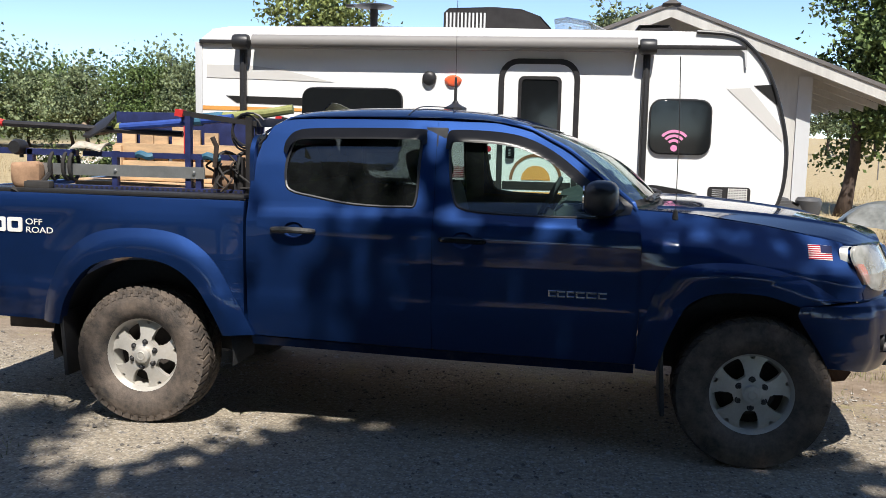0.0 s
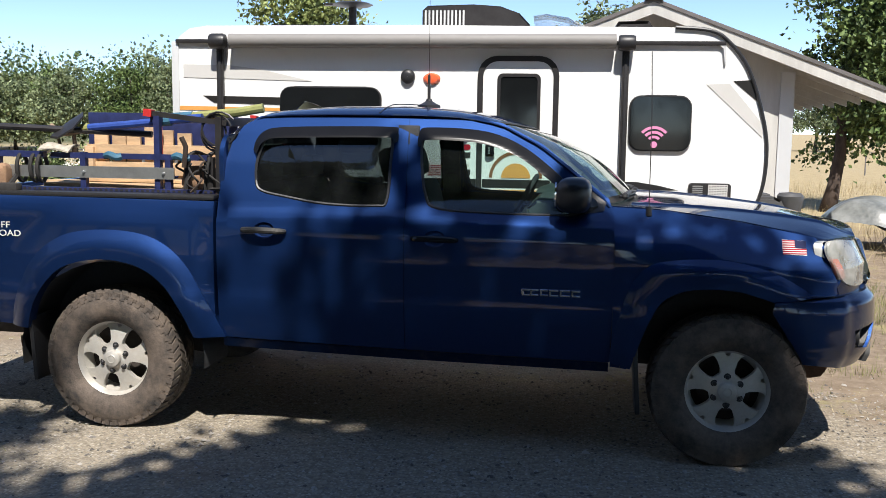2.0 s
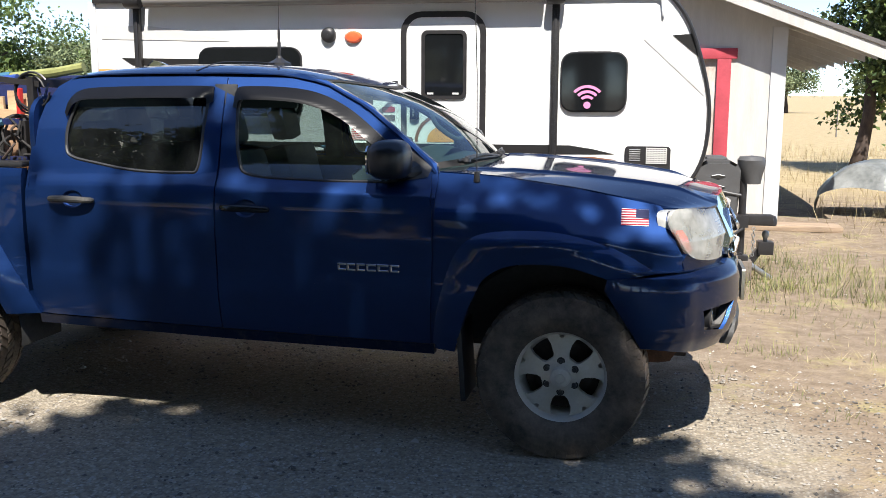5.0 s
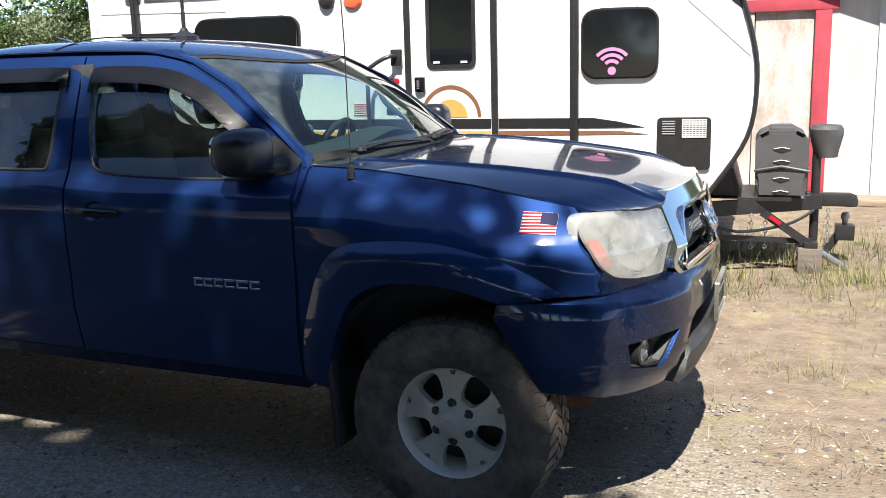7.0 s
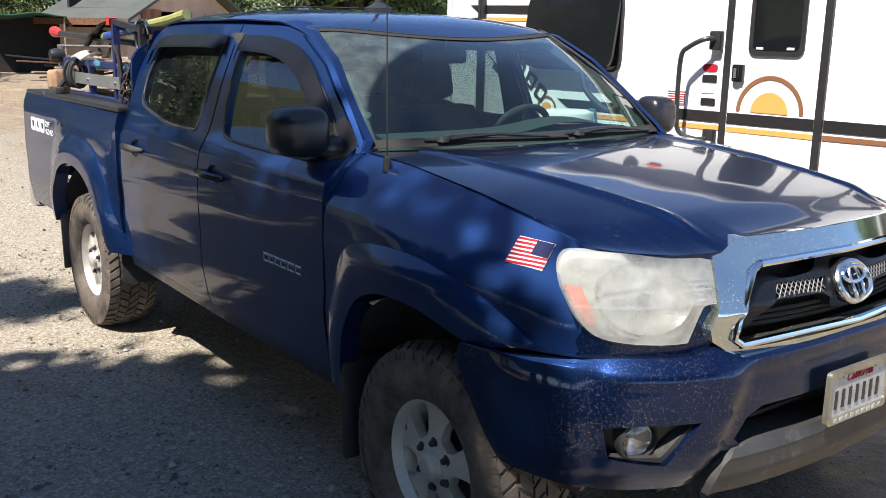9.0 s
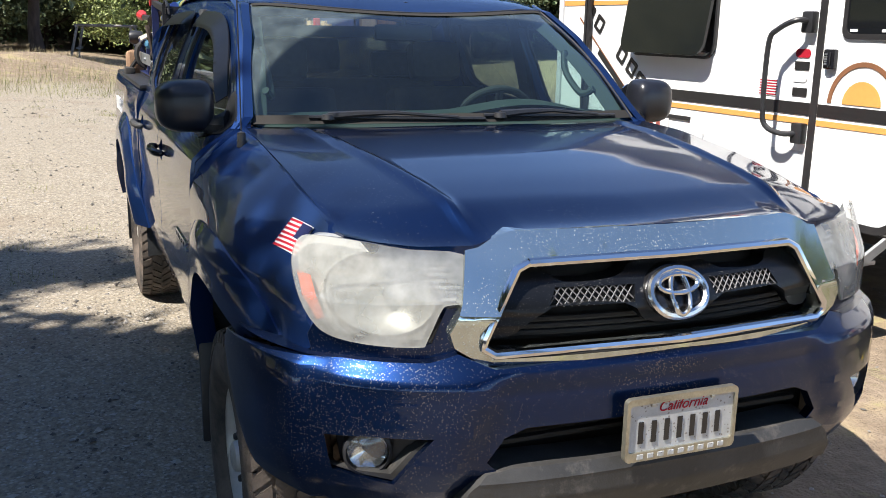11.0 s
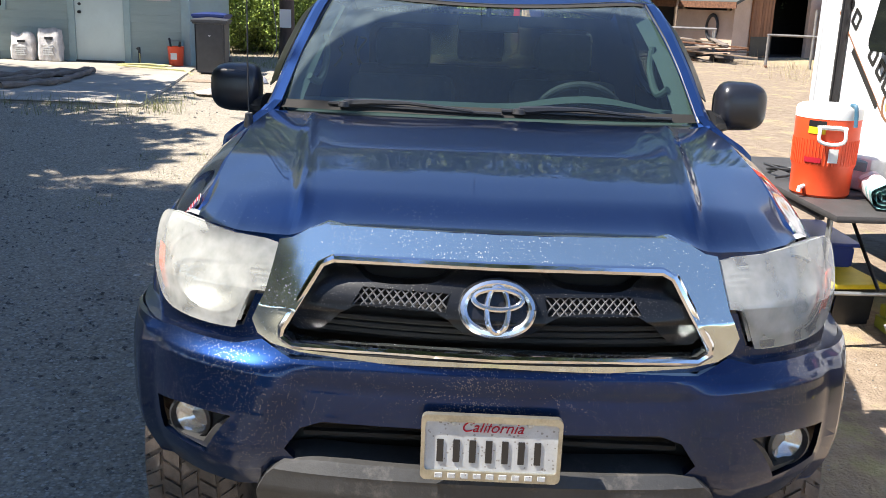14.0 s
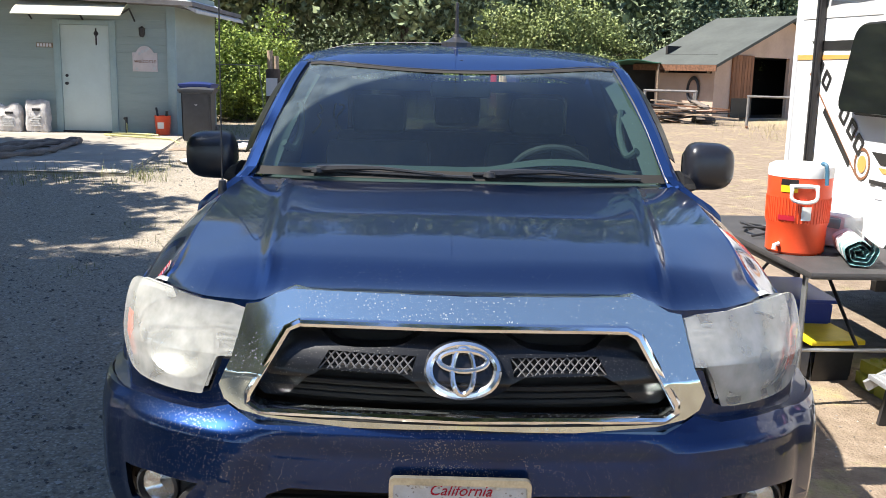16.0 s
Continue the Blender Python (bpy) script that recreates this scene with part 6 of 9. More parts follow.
belt([(-36 + 3.6 * k, 58 - 0.25 * k) for k in range(9)], ["far_a", "far_b", "far_c"], 0.52, 0.72, 1.5)
belt([(-45, -3 + 3.6 * k) for k in range(9)], ["brush", "brush", "thicket"], 0.9, 1.15, 0.8)
belt([(-55, -10 + 3.8 * k) for k in range(13)], ["brush", "brush", "thicket"], 1.3, 1.6, 0.8)
belt([(-70 + 3.2 * k, 30 + 3.4 * k) for k in range(10)], ["thicket", "far_b", "brush"], 0.85, 1.1, 1.0)
belt([(8 + 8 * k, 118) for k in range(8)], ["far_a", "far_b"], 0.7, 1.0, 3)
belt([(-33.0, -7 + 3.4 * k) for k in range(4)], ["far_b", "far_c", "far_a"], 1.0, 1.25, 1.0)
belt([(-50 + 0.1 * k, 4 + 4.2 * k) for k in range(9)], ["far_a", "far_b"], 1.5, 1.8, 1.2)
# unseen belt of trees past the drive, behind the camera's way, added for reflections
belt([(-26 + 6.6 * k, -19 - 1.2 * (k % 3)) for k in range(9)], ["far_a", "far_b"], 1.15, 1.5, 1.0)


def woods(seed, crowns, x0, x1, y0, y1, lo, hi, leaves, size):
    """Many crowns of small leaves over a slope, as one mesh."""
    rng = np.random.default_rng(seed)
    cx, cy = rng.uniform(x0, x1, crowns), rng.uniform(y0, y1, crowns)
    r = rng.uniform(lo, hi, crowns)
    cz = ground_z(cx, cy) + r * rng.uniform(0.9, 1.4, crowns)
    which = np.repeat(np.arange(crowns), leaves)
    n = len(which)
    d = rng.normal(size=(n, 3))
    d /= np.linalg.norm(d, axis=1)[:, None]
    d[:, 2] = np.where(d[:, 2] < -0.5, -d[:, 2], d[:, 2])
    bump_ = 1 + 0.25 * np.sin(5 * np.arctan2(d[:, 1], d[:, 0]) + which) * np.cos(4 * d[:, 2] + which)
    rad = (0.72 + 0.32 * rng.random(n)) * bump_
    pos = np.stack([cx[which], cy[which], cz[which]], 1) + d * (r[which] * rad)[:, None] * np.array([1, 1, 1.15])
    a = rng.normal(size=(n, 3)) + 0.6 * d
    a /= np.linalg.norm(a, axis=1)[:, None]
    b = np.cross(a, rng.normal(size=(n, 3)))
    b /= np.linalg.norm(b, axis=1)[:, None]
    s = size * (0.6 + 0.8 * rng.random(n))[:, None]
    q = np.stack([pos, pos + a * s * 0.5 + b * s * 0.36, pos + a * s, pos + a * s * 0.5 - b * s * 0.36], 1)
    return q.reshape(-1, 3), np.arange(n * 4).reshape(-1, 4)


for seed, n, m_, text in ((83, 84, "leaf", "dark green woods past the field"), (84, 64, "leaf_far", "grey-green trees past the field")):
    wv, wf = woods(seed, n, -66, -6, 59, 72, 1.5, 3.0, 620, 0.27)
    tagged(mesh_from("field_woods", wv, wf, M[m_]), text, "woods", kind="stuff")
for k, (seed, m_, text) in enumerate(((81, "leaf_far", "grey-green scrub woods over the far slope"), (82, "leaf", "dark green woods over the far slope"))):
    wv, wf = woods(seed, 230, -124, -58, -30, 70, 2.4, 4.4, 190, 0.62)
    tagged(mesh_from("far_woods", wv, wf, M[m_]), text, "woods", kind="stuff")


# ---- travel trailer ----
# local axes: u forward along the near side, v into the body, z up
TR = pose(0, 8.31, 0, 0, 0, math.degrees(math.atan(0.055)))
WIDE = 2.34
trailer = thing("travel_trailer", "white travel trailer with awning and brown and gold stripes", "travel trailer", TR)
PROFILE = [(-3.70, 0.56), (-3.70, 2.33), (-3.66, 2.44), (-3.56, 2.515), (-3.40, 2.540), (-1.5, 2.552), (0.70, 2.535)] + spline([(0.70, 2.535), (0.99, 2.51), (1.15, 2.415), (1.32, 2.19), (1.455, 1.80), (1.505, 1.467), (1.455, 1.09), (1.235, 0.735), (1.10, 0.56)], 5)[1:]
part("body", prism(PROFILE, 0, WIDE, "y", bevel=0.03), M["white"], trailer, "glossy white body")


def decal(name, poly, material, parent=None, lift=0.004, thick=0.003, label="", holes=()):
    return part(name, prism(poly, -lift, -lift + thick, "y", holes=holes), material, parent or trailer, label)


decal("lower_panel", [(-3.69, 0.57), (-3.69, 0.93), (0.96, 0.95), (1.235, 0.755), (1.11, 0.57)], M["grey_panel"], label="pale grey lower side panel")
for v in (-0.012, WIDE + 0.012):
    part("nose_trim", tube([(a, v, b) for a, b in PROFILE[6:]], 0.016, 8), M["black"], trailer, "black edge trim of the nose")
part("rear_trim", box(-3.725, -3.66, -0.014, 0.02, 0.56, 2.40, 0.006), M["grey_panel"], trailer)
part("awning_rail", box(-3.68, 1.12, -0.035, -0.002, 2.385, 2.42, 0.008), M["dark_metal"], trailer, "dark awning rail along the roof edge")
part("rail_drip", prism([(1.05, 2.40), (1.12, 2.39), (1.13, 2.24), (1.115, 2.24), (1.10, 2.36)], -0.03, -0.012, "y"), M["grey_panel"], trailer)
# awning
aw = part("awning", tube([(-3.16, -0.095, 2.40), (0.20, -0.095, 2.41)], 0.062, 18), M["awning"], trailer, "rolled-up grey awning")
part("awning_fabric", panel([(-3.15, 0), (0.19, 0), (0.19, 1), (-3.15, 1)], lambda a, b: Vector((a, -0.004 - 0.10 * b, 2.452 + 0.012 * math.sin(b * 3))), (), 0.2, (0, 0, -0.006)), M["awning"], aw)
for u in (-3.27, 0.29):
    arm = part("awning_arm", box(u - 0.030, u + 0.030, -0.050, -0.008, 0.98, 2.36, 0.008), M["dark_metal"], aw, "dark awning arm")
    part("arm_channel", box(u - 0.012, u + 0.012, -0.060, -0.048, 1.0, 2.30, 0.003), M["black"], arm)
    part("arm_head", lathe([(0.001, -0.07), (0.06, -0.068), (0.068, -0.05), (0.068, 0.05), (0.06, 0.07), (0.001, 0.072)], 18, "x", m=Matrix.Translation((u, -0.095, 2.395))), M["black"], arm)
    part("arm_foot", box(u - 0.04, u + 0.04, -0.06, -0.004, 0.93, 1.0, 0.01), M["black"], arm)
# door
door = part("entry_door", prism(rounded(-0.925, -0.315, 0.60, 2.245, 0.13), -0.014, 0.004, "y", bevel=0.003), M["white"], trailer, "white entry door with a dark frame")
part("door_frame", prism(rounded(-0.972, -0.268, 0.56, 2.290, 0.17), -0.022, 0.003, "y", bevel=0.004, holes=[rounded(-0.924, -0.316, 0.602, 2.244, 0.13)]), M["dark_metal"], door, "black door frame")
part("window_frame", prism(rounded(-0.800, -0.425, 1.585, 2.14, 0.05), -0.026, -0.012, "y", bevel=0.004, holes=[rounded(-0.772, -0.453, 1.615, 2.112, 0.035)]), M["dark_metal"], door)
part("door_window", prism(rounded(-0.775, -0.450, 1.612, 2.115, 0.04), -0.019, -0.015, "y"), M["rv_glass"], door, "black tinted door window")
part("door_latch", box(-0.895, -0.815, -0.045, -0.012, 1.42, 1.53, 0.012, box(-0.880, -0.835, -0.060, -0.04, 1.435, 1.515, 0.008)), M["gloss_black"], door, "black latch with a keypad")
for k in range(5):
    part("latch_button", box(-0.868, -0.850, -0.0635, -0.0595, 1.445 + 0.013 * k, 1.454 + 0.013 * k), M["galv"], door)
for k, u in enumerate((-0.73, -0.52)):
    part("window_sticker", box(u - 0.02, u + 0.03, -0.0215, -0.0195, 1.625, 1.640), M["decal_white"], door)


def arc(cu, cz, r0, r1, a0=0, a1=180, n=24):
    t = np.linspace(radians(a0), radians(a1), n)
    return [(cu + r1 * math.cos(a), cz + r1 * math.sin(a)) for a in t] + [(cu + r0 * math.cos(a), cz + r0 * math.sin(a)) for a in t[::-1]]


part("sun_decal", prism(arc(-0.625, 1.236, 0.0, 0.128)[:24], -0.0185, -0.0150, "y"), M["decal_gold"], door, "orange half-sun decal")
part("sun_ring", prism(arc(-0.625, 1.236, 0.205, 0.232), -0.0185, -0.0150, "y"), M["decal_brown"], door, "brown arc round the half sun")
# long side stripes, broken at the door
for a, b in ((-2.42, -0.975), (-0.92, -0.32)):
    lift = 0.018 if a > -1 else 0.005
    decal("side_stripe", [(a, 1.222), (b, 1.222), (b, 1.150), (a + (0.12 if a < -2 else 0), 1.150)], M["decal_black"], lift=lift, label="black side stripe")
    decal("side_stripe", [(a + (0.10 if a < -2 else 0), 1.132), (b, 1.132), (b, 1.100), (a + (0.16 if a < -2 else 0), 1.100)], M["decal_gold"], lift=lift, label="golden side stripe")
decal("side_stripe", [(-0.265, 1.222), (0.42, 1.222), (0.60, 1.195), (0.78, 1.155), (0.30, 1.150), (-0.265, 1.150)], M["decal_black"], lift=0.005, label="black side stripe running to a point")
decal("side_stripe", [(-0.265, 1.132), (0.60, 1.132), (0.80, 1.108), (-0.265, 1.100)], M["decal_brown"], lift=0.005, label="brown side stripe running to a point")
decal("side_stripe", [(-3.44, 1.925), (-2.70, 1.915), (-2.70, 1.850), (-3.34, 1.862)], M["decal_black"], lift=0.005, label="black upper stripe")
decal("side_stripe", [(-3.66, 1.832), (-2.70, 1.822), (-2.70, 1.795), (-3.66, 1.795)], M["decal_gold"], lift=0.005, label="golden upper stripe")
decal("swoosh", [(-3.62, 2.20), (-3.2, 2.195), (-2.9, 2.16), (-2.45, 2.06), (-3.1, 2.075), (-3.62, 2.085)], M["decal_grey"], lift=0.005, label="pale grey swoosh")
decal("swoosh", [(0.98, 2.06), (1.17, 2.07), (1.47, 1.72), (1.46, 1.62)], M["decal_grey"], lift=0.005, label="pale grey swoosh")
decal("swoosh", [(1.20, 2.09), (1.345, 2.10), (1.41, 1.92)], M["decal_black"], lift=0.005, label="black corner of the nose graphic")
decal("dot_decal", arc(-2.53, 1.133, 0, 0.055, 0, 345)[:24], M["decal_gold"], lift=0.006, label="orange dot decal")
decal("dot_ring", arc(-2.53, 1.133, 0.086, 0.104, 0, 359), M["decal_brown"], lift=0.006)
# the maker's graphic as slanted plain blocks
for k, (u, z) in enumerate(((-3.28, 1.745), (-3.15, 1.655), (-2.84, 1.435), (-2.71, 1.345), (-2.60, 1.255))):
    mm = Matrix.Translation((u, 0, z)) @ Matrix.Rotation(radians(34), 4, "Y")
    bm = prism(rounded(-0.055, 0.055, -0.060, 0.060, 0.018), -0.007, -0.004, "y", m=mm, holes=[rounded(-0.028, 0.034, -0.034, 0.032, 0.010)])
    part("graphic_block", bm, M["decal_black"], trailer, "black open block of the maker's graphic")
for u0, z0, u1, z1, w in ((-3.42, 1.70, -2.60, 1.06, 0.012), (-3.14, 1.45, -2.70, 1.115, 0.045)):
    part("graphic_line", bar((u0, -0.0055, z0), (u1, -0.0055, z1), 0.003, w), M["decal_black" if w > 0.02 else "decal_brown"], trailer)


def window(u0, u1, z0, z1, name="window", open_=0.0):
    m = Matrix.Translation((0, -0.008, z1)) @ Matrix.Rotation(radians(-open_), 4, "X") @ Matrix.Translation((0, 0, -z1))
    r = 0.09
    w = part(name, prism(rounded(u0, u1, z0, z1, r), -0.026, -0.004, "y", bevel=0.006, m=m), M["rv_glass"], trailer, "black tinted window propped open" if open_ else "black tinted window")
    part("frame", prism(rounded(u0 - 0.012, u1 + 0.012, z0 - 0.012, z1 + 0.012, r + 0.01), -0.022, -0.001, "y", holes=[rounded(u0 + 0.004, u1 - 0.004, z0 + 0.004, z1 - 0.004, r)]), M["black"], w)
    part("hinge", box(u0 + 0.12, u1 - 0.12, -0.034, -0.002, z1 - 0.004, z1 + 0.016, 0.004), M["black"], w)
    return w


w1 = window(-2.72, -1.83, 1.45, 2.00, open_=9)
for u in (-2.55, -1.9):
    part("stay", tube([(u, -0.01, 1.48), (u + 0.02, -0.09, 1.50)], 0.006, 6), M["dark_metal"], w1)
decal("window_opening", rounded(-2.62, -1.84, 1.48, 1.97, 0.06), M["shadow"], lift=0.003, label="dark screen behind the window")
w2 = window(0.348, 0.852, 1.502, 1.952)
wd = bmesh.new()
for r0, r1 in ((0.045, 0.068), (0.085, 0.108), (0.125, 0.148)):
    prism(arc(0.552, 1.555, r0, r1, 42, 138, 14), -0.0420, -0.0345, "y", wd)
prism(arc(0.552, 1.545, 0.0, 0.028, 0, 345)[:24], -0.0420, -0.0345, "y", wd)
part("pink_decal", wd, M["decal_pink"], w2, "pink signal-wave sticker")
# hatch with vents
hatch = part("service_hatch", prism(rounded(0.862, 1.221, 0.865, 1.222, 0.03), -0.020, 0.0, "y", bevel=0.006), M["dark_metal"], trailer, "dark grey service hatch with vents")
for k in range(6):
    part("louver", box(0.895, 0.985, -0.026, -0.018, 1.105 + 0.017 * k, 1.114 + 0.017 * k, 0.003, seg=1), M["grey_trim_plastic"], hatch)
for k in range(9):
    part("vent_bar", box(1.03 + 0.0, 1.19, -0.026, -0.019, 1.085 + 0.0145 * k, 1.094 + 0.0145 * k), M["decal_grey"], hatch)
for k in range(8):
    part("vent_bar", box(1.03 + 0.0222 * k, 1.036 + 0.0222 * k, -0.0275, -0.019, 1.085, 1.212), M["decal_grey"], hatch)
part("speaker", lathe([(0.001, -0.05), (0.03, -0.052), (0.045, -0.045), (0.060, -0.03), (0.064, 0.0)], 24, "y", m=Matrix.Translation((-1.586, 0, 2.108))), M["black"], trailer, "round black outdoor speaker")
part("porch_light", lathe([(0.001, -0.035), (0.05, -0.030), (0.066, -0.012), (0.07, 0.0)], 24, "y", m=Matrix.Translation((-1.376, 0, 2.09)) @ Matrix.Diagonal((1.1, 1, 0.72, 1))), M["amber"], trailer, "oval amber porch light")
part("marker_light", lathe([(0.001, -0.02), (0.04, -0.016), (0.05, 0)], 18, "y", m=Matrix.Translation((1.135, 0, 0.758)) @ Matrix.Diagonal((1, 1, 0.55, 1))), M["amber"], trailer, "amber marker light")
part("outlet_cover", box(-1.99, -1.87, -0.02, 0, 0.86, 0.96, 0.006), M["grey_panel"], trailer)
part("label_plate", box(-2.32, -2.24, -0.008, 0.0, 0.94, 1.02), M["decal_white"], trailer)
part("baggage_slot", box(-2.40, -2.02, -0.012, 0, 1.025, 1.05), M["dark_metal"], trailer, "dark trim strip")
part("outlet_cover", box(0.62, 0.70, -0.014, 0, 0.64, 0.70, 0.004), M["galv"], trailer)
for k, (u, z, m_) in enumerate(((-1.08, 1.50, "decal_red"), (-1.08, 1.43, "decal_black"), (-1.09, 1.36, "decal_white"), (-1.08, 1.28, "decal_black"))):
    decal("sticker", rounded(u - 0.055, u + 0.055, z - 0.024, z + 0.024, 0.02 if k in (0, 2) else 0.004), M[m_], lift=0.005, label="small round sticker")
fs = decal("flag_sticker", rounded(-1.40, -1.26, 1.245, 1.345, 0.003), M["decal_white"], lift=0.005, label="small striped flag sticker")
for k in range(6):
    part("stripe", prism([(-1.40, 1.250 + 0.016 * k), (-1.26, 1.250 + 0.016 * k), (-1.26, 1.257 + 0.016 * k), (-1.40, 1.257 + 0.016 * k)], -0.007, -0.005, "y"), M["decal_red"], fs)
gh = spline([(-1.03, -0.02, 1.675), (-1.06, -0.10, 1.685), (-1.17, -0.13, 1.63), (-1.22, -0.14, 1.55), (-1.22, -0.14, 1.20), (-1.20, -0.13, 1.08), (-1.10, -0.10, 1.04), (-1.035, -0.02, 1.045)], 5)
hnd = part("grab_handle", tube(gh, 0.016, 10), M["black"], trailer, "black folding grab handle by the door")
for z in (1.675, 1.045):
    part("handle_mount", box(-1.075, -0.995, -0.05, 0, z - 0.06, z + 0.06, 0.01), M["black"], hnd)
# roof gear
RZ = 2.545
ac = part("air_conditioner", prism([(-1.56, RZ), (-1.56, 2.77), (-1.51, 2.815), (-1.08, 2.826), (-0.82, 2.81), (-0.64, 2.745), (-0.54, 2.64), (-0.52, RZ)], 0.75, 1.55, "y", bevel=0.05), M["dark_metal"], trailer, "dark grey rooftop air conditioner")
for k in range(11):
    part("ac_fin", box(-1.535 + 0.036 * k, -1.518 + 0.036 * k, 0.742, 0.752, 2.60, 2.77), M["grey_panel"], ac)
part("roof_vent", prism([(-0.49, 2.55), (-0.51, 2.735), (-0.39, 2.755), (-0.18, 2.72), (0.0, 2.63), (0.04, 2.55)], 0.85, 1.35, "y", bevel=0.03), M["clear_lens"], trailer, "smoky plastic roof vent cover")
part("vent_base", box(-0.51, 0.05, 0.82, 1.38, RZ - 0.02, 2.585, 0.02), M["dark_metal"], trailer)
part("skylight", prism([(0.20, 2.53), (0.28, 2.675), (0.56, 2.68), (0.66, 2.53)], 0.75, 1.35, "y", bevel=0.03), M["dark_metal"], trailer, "dark skylight dome")
sat = part("tv_antenna", lathe([(0.001, 0.33), (0.16, 0.325), (0.20, 0.31), (0.17, 0.295), (0.04, 0.28), (0.035, 0.08), (0.09, 0.0)], 24, "z", m=Matrix.Translation((-2.28, 1.0, RZ))), M["dark_metal"], trailer, "round black rooftop aerial on a stem")
part("aerial_tip", box(-2.56, -2.38, 0.96, 1.04, RZ + 0.300, RZ + 0.325, 0.008), M["dark_metal"], sat)
sol = part("solar_panel", box(-2.85, -1.85, 0.12, 0.75, 2.545, 2.565), mat("solar_cells", (0.02, 0.025, 0.05), 0.15, 0.2, 0.2, 4), trailer, "thin dark solar panel on the roof")
for i in range(7):
    for j in range(3):
        part("cell_gap", lathe([(0.0, 0.0015), (0.014, 0.001)], 4, "z", m=Matrix.Translation((-2.80 + 0.15 * i, 0.18 + 0.22 * j, 2.5652))), M["white"], sol)
# running gear and tongue
for u in (-1.72,):
    for v in (0.16, WIDE - 0.16):
        wt = part("trailer_wheel", lathe([(0.18, -0.09), (0.22, -0.105), (0.30, -0.10), (0.335, -0.07), (0.335, 0.07), (0.30, 0.10), (0.18, 0.09)], 36, "y", m=Matrix.Translation((u, v, 0.335))), M["rubber"], trailer, "trailer tyre")
        part("rim", lathe([(0.001, -0.06), (0.06, -0.07), (0.07, -0.04), (0.15, -0.05), (0.182, -0.09)], 30, "y", m=Matrix.Translation((u, v, 0.335))), M["alloy"], wt)
part("fender_skirt", prism(arc(u, 0.40, 0.37, 0.43, 0, 180), -0.06, 0.02, "y"), M["black"], trailer, "black wheel arch")
part("underframe", box(-3.65, 1.05, 0.25, 0.33, 0.44, 0.56, 0.005, box(-3.65, 1.05, WIDE - 0.33, WIDE - 0.25, 0.44, 0.56, 0.005)), M["dark_metal"], trailer)
part("underbelly", box(-3.68, 1.10, 0.02, WIDE - 0.02, 0.545, 0.562), M["dark_metal"], trailer)
st = part("stabilizer_jack", bar((0.98, 0.42, 0.52), (0.93, 0.40, 0.10), 0.05, 0.05), M["dark_metal"], trailer, "lowered stabilizer leg")
part("jack_screw", tube([(0.70, 0.42, 0.50), (0.93, 0.42, 0.26)], 0.014, 8), M["galv"], st)
part("jack_foot", box(0.83, 1.03, 0.30, 0.50, 0.075, 0.10, 0.006), M["dark_metal"], st)
CV = WIDE / 2
for s in (-1, 1):
    part("tongue_rail", bar((0.6, CV + s * 0.95, 0.50), (2.0, CV + s * 0.06, 0.50), 0.06, 0.11), M["dark_metal"], trailer, "black steel tongue rail")
part("coupler", box(1.90, 2.24, CV - 0.06, CV + 0.06, 0.46, 0.56, 0.02, lathe([(0.001, 0.10), (0.045, 0.085), (0.06, 0.04), (0.055, 0.0)], 16, "z", m=Matrix.Translation((2.22, CV, 0.46)))), M["dark_metal"], trailer, "hitch coupler")
part("cross_plate", box(1.40, 1.78, CV - 0.40, CV + 0.40, 0.545, 0.565), M["dark_metal"], trailer)
GU = 1.70
gas = part("gas_bottle_cover", prism([(GU - 0.175, 0.555), (GU + 0.175, 0.555), (GU + 0.185, 0.70), (GU + 0.188, 0.80), (GU + 0.192, 0.98), (GU + 0.165, 1.03), (GU + 0.10, 1.065), (GU - 0.10, 1.065), (GU - 0.165, 1.03), (GU - 0.192, 0.98), (GU - 0.188, 0.80), (GU - 0.185, 0.70)], CV - 0.33, CV + 0.33, "y", bevel=0.05), M["cover_plastic"], trailer, "dark grey plastic gas bottle cover")
part("cover_seam", tube([(GU - 0.196, CV - 0.336, 0.765), (GU, CV - 0.345, 0.80), (GU + 0.196, CV - 0.336, 0.765), (GU + 0.196, CV + 0.33, 0.765)], 0.010, 6), M["cover_plastic"], gas)
part("cover_cap", box(GU - 0.09, GU + 0.09, CV - 0.20, CV + 0.20, 1.055, 1.085, 0.014), M["cover_plastic"], gas)
for z in (0.60, 0.70, 0.83, 0.925):
    part("cover_slot", prism([(GU - 0.062, z), (GU, z - 0.022), (GU + 0.062, z), (GU, z + 0.014)], CV - 0.337, CV - 0.325, "y"), M["shadow"], gas)
    part("slot_lip", tube([(GU - 0.055, CV - 0.337, z + 0.006), (GU, CV - 0.340, z + 0.017), (GU + 0.055, CV - 0.337, z + 0.006)], 0.004, 5), M["grey_panel"], gas)
JU = 1.965
jk = part("tongue_jack", tube([(JU, CV, 0.10), (JU, CV, 0.88)], 0.034, 12), M["dark_metal"], trailer, "tongue jack under a soft black cover")
cover = lathe([(0.085, 0.84), (0.095, 0.90), (0.118, 1.0), (0.122, 1.055), (0.10, 1.085), (0.001, 1.095)], 20, "z", m=Matrix.Translation((JU + 0.06, CV, 0)))
for v in cover.verts:
    v.co += Vector((noise.noise(v.co * 11), noise.noise(v.co * 11 + Vector((5, 0, 0))), 0)) * 0.018
part("jack_cover", cover, M["cover_plastic"], jk, "soft dark jack cover")
part("jack_pad", box(JU - 0.12, JU + 0.12, CV - 0.12, CV + 0.12, 0.085, 0.105, 0.005), M["dark_metal"], jk)
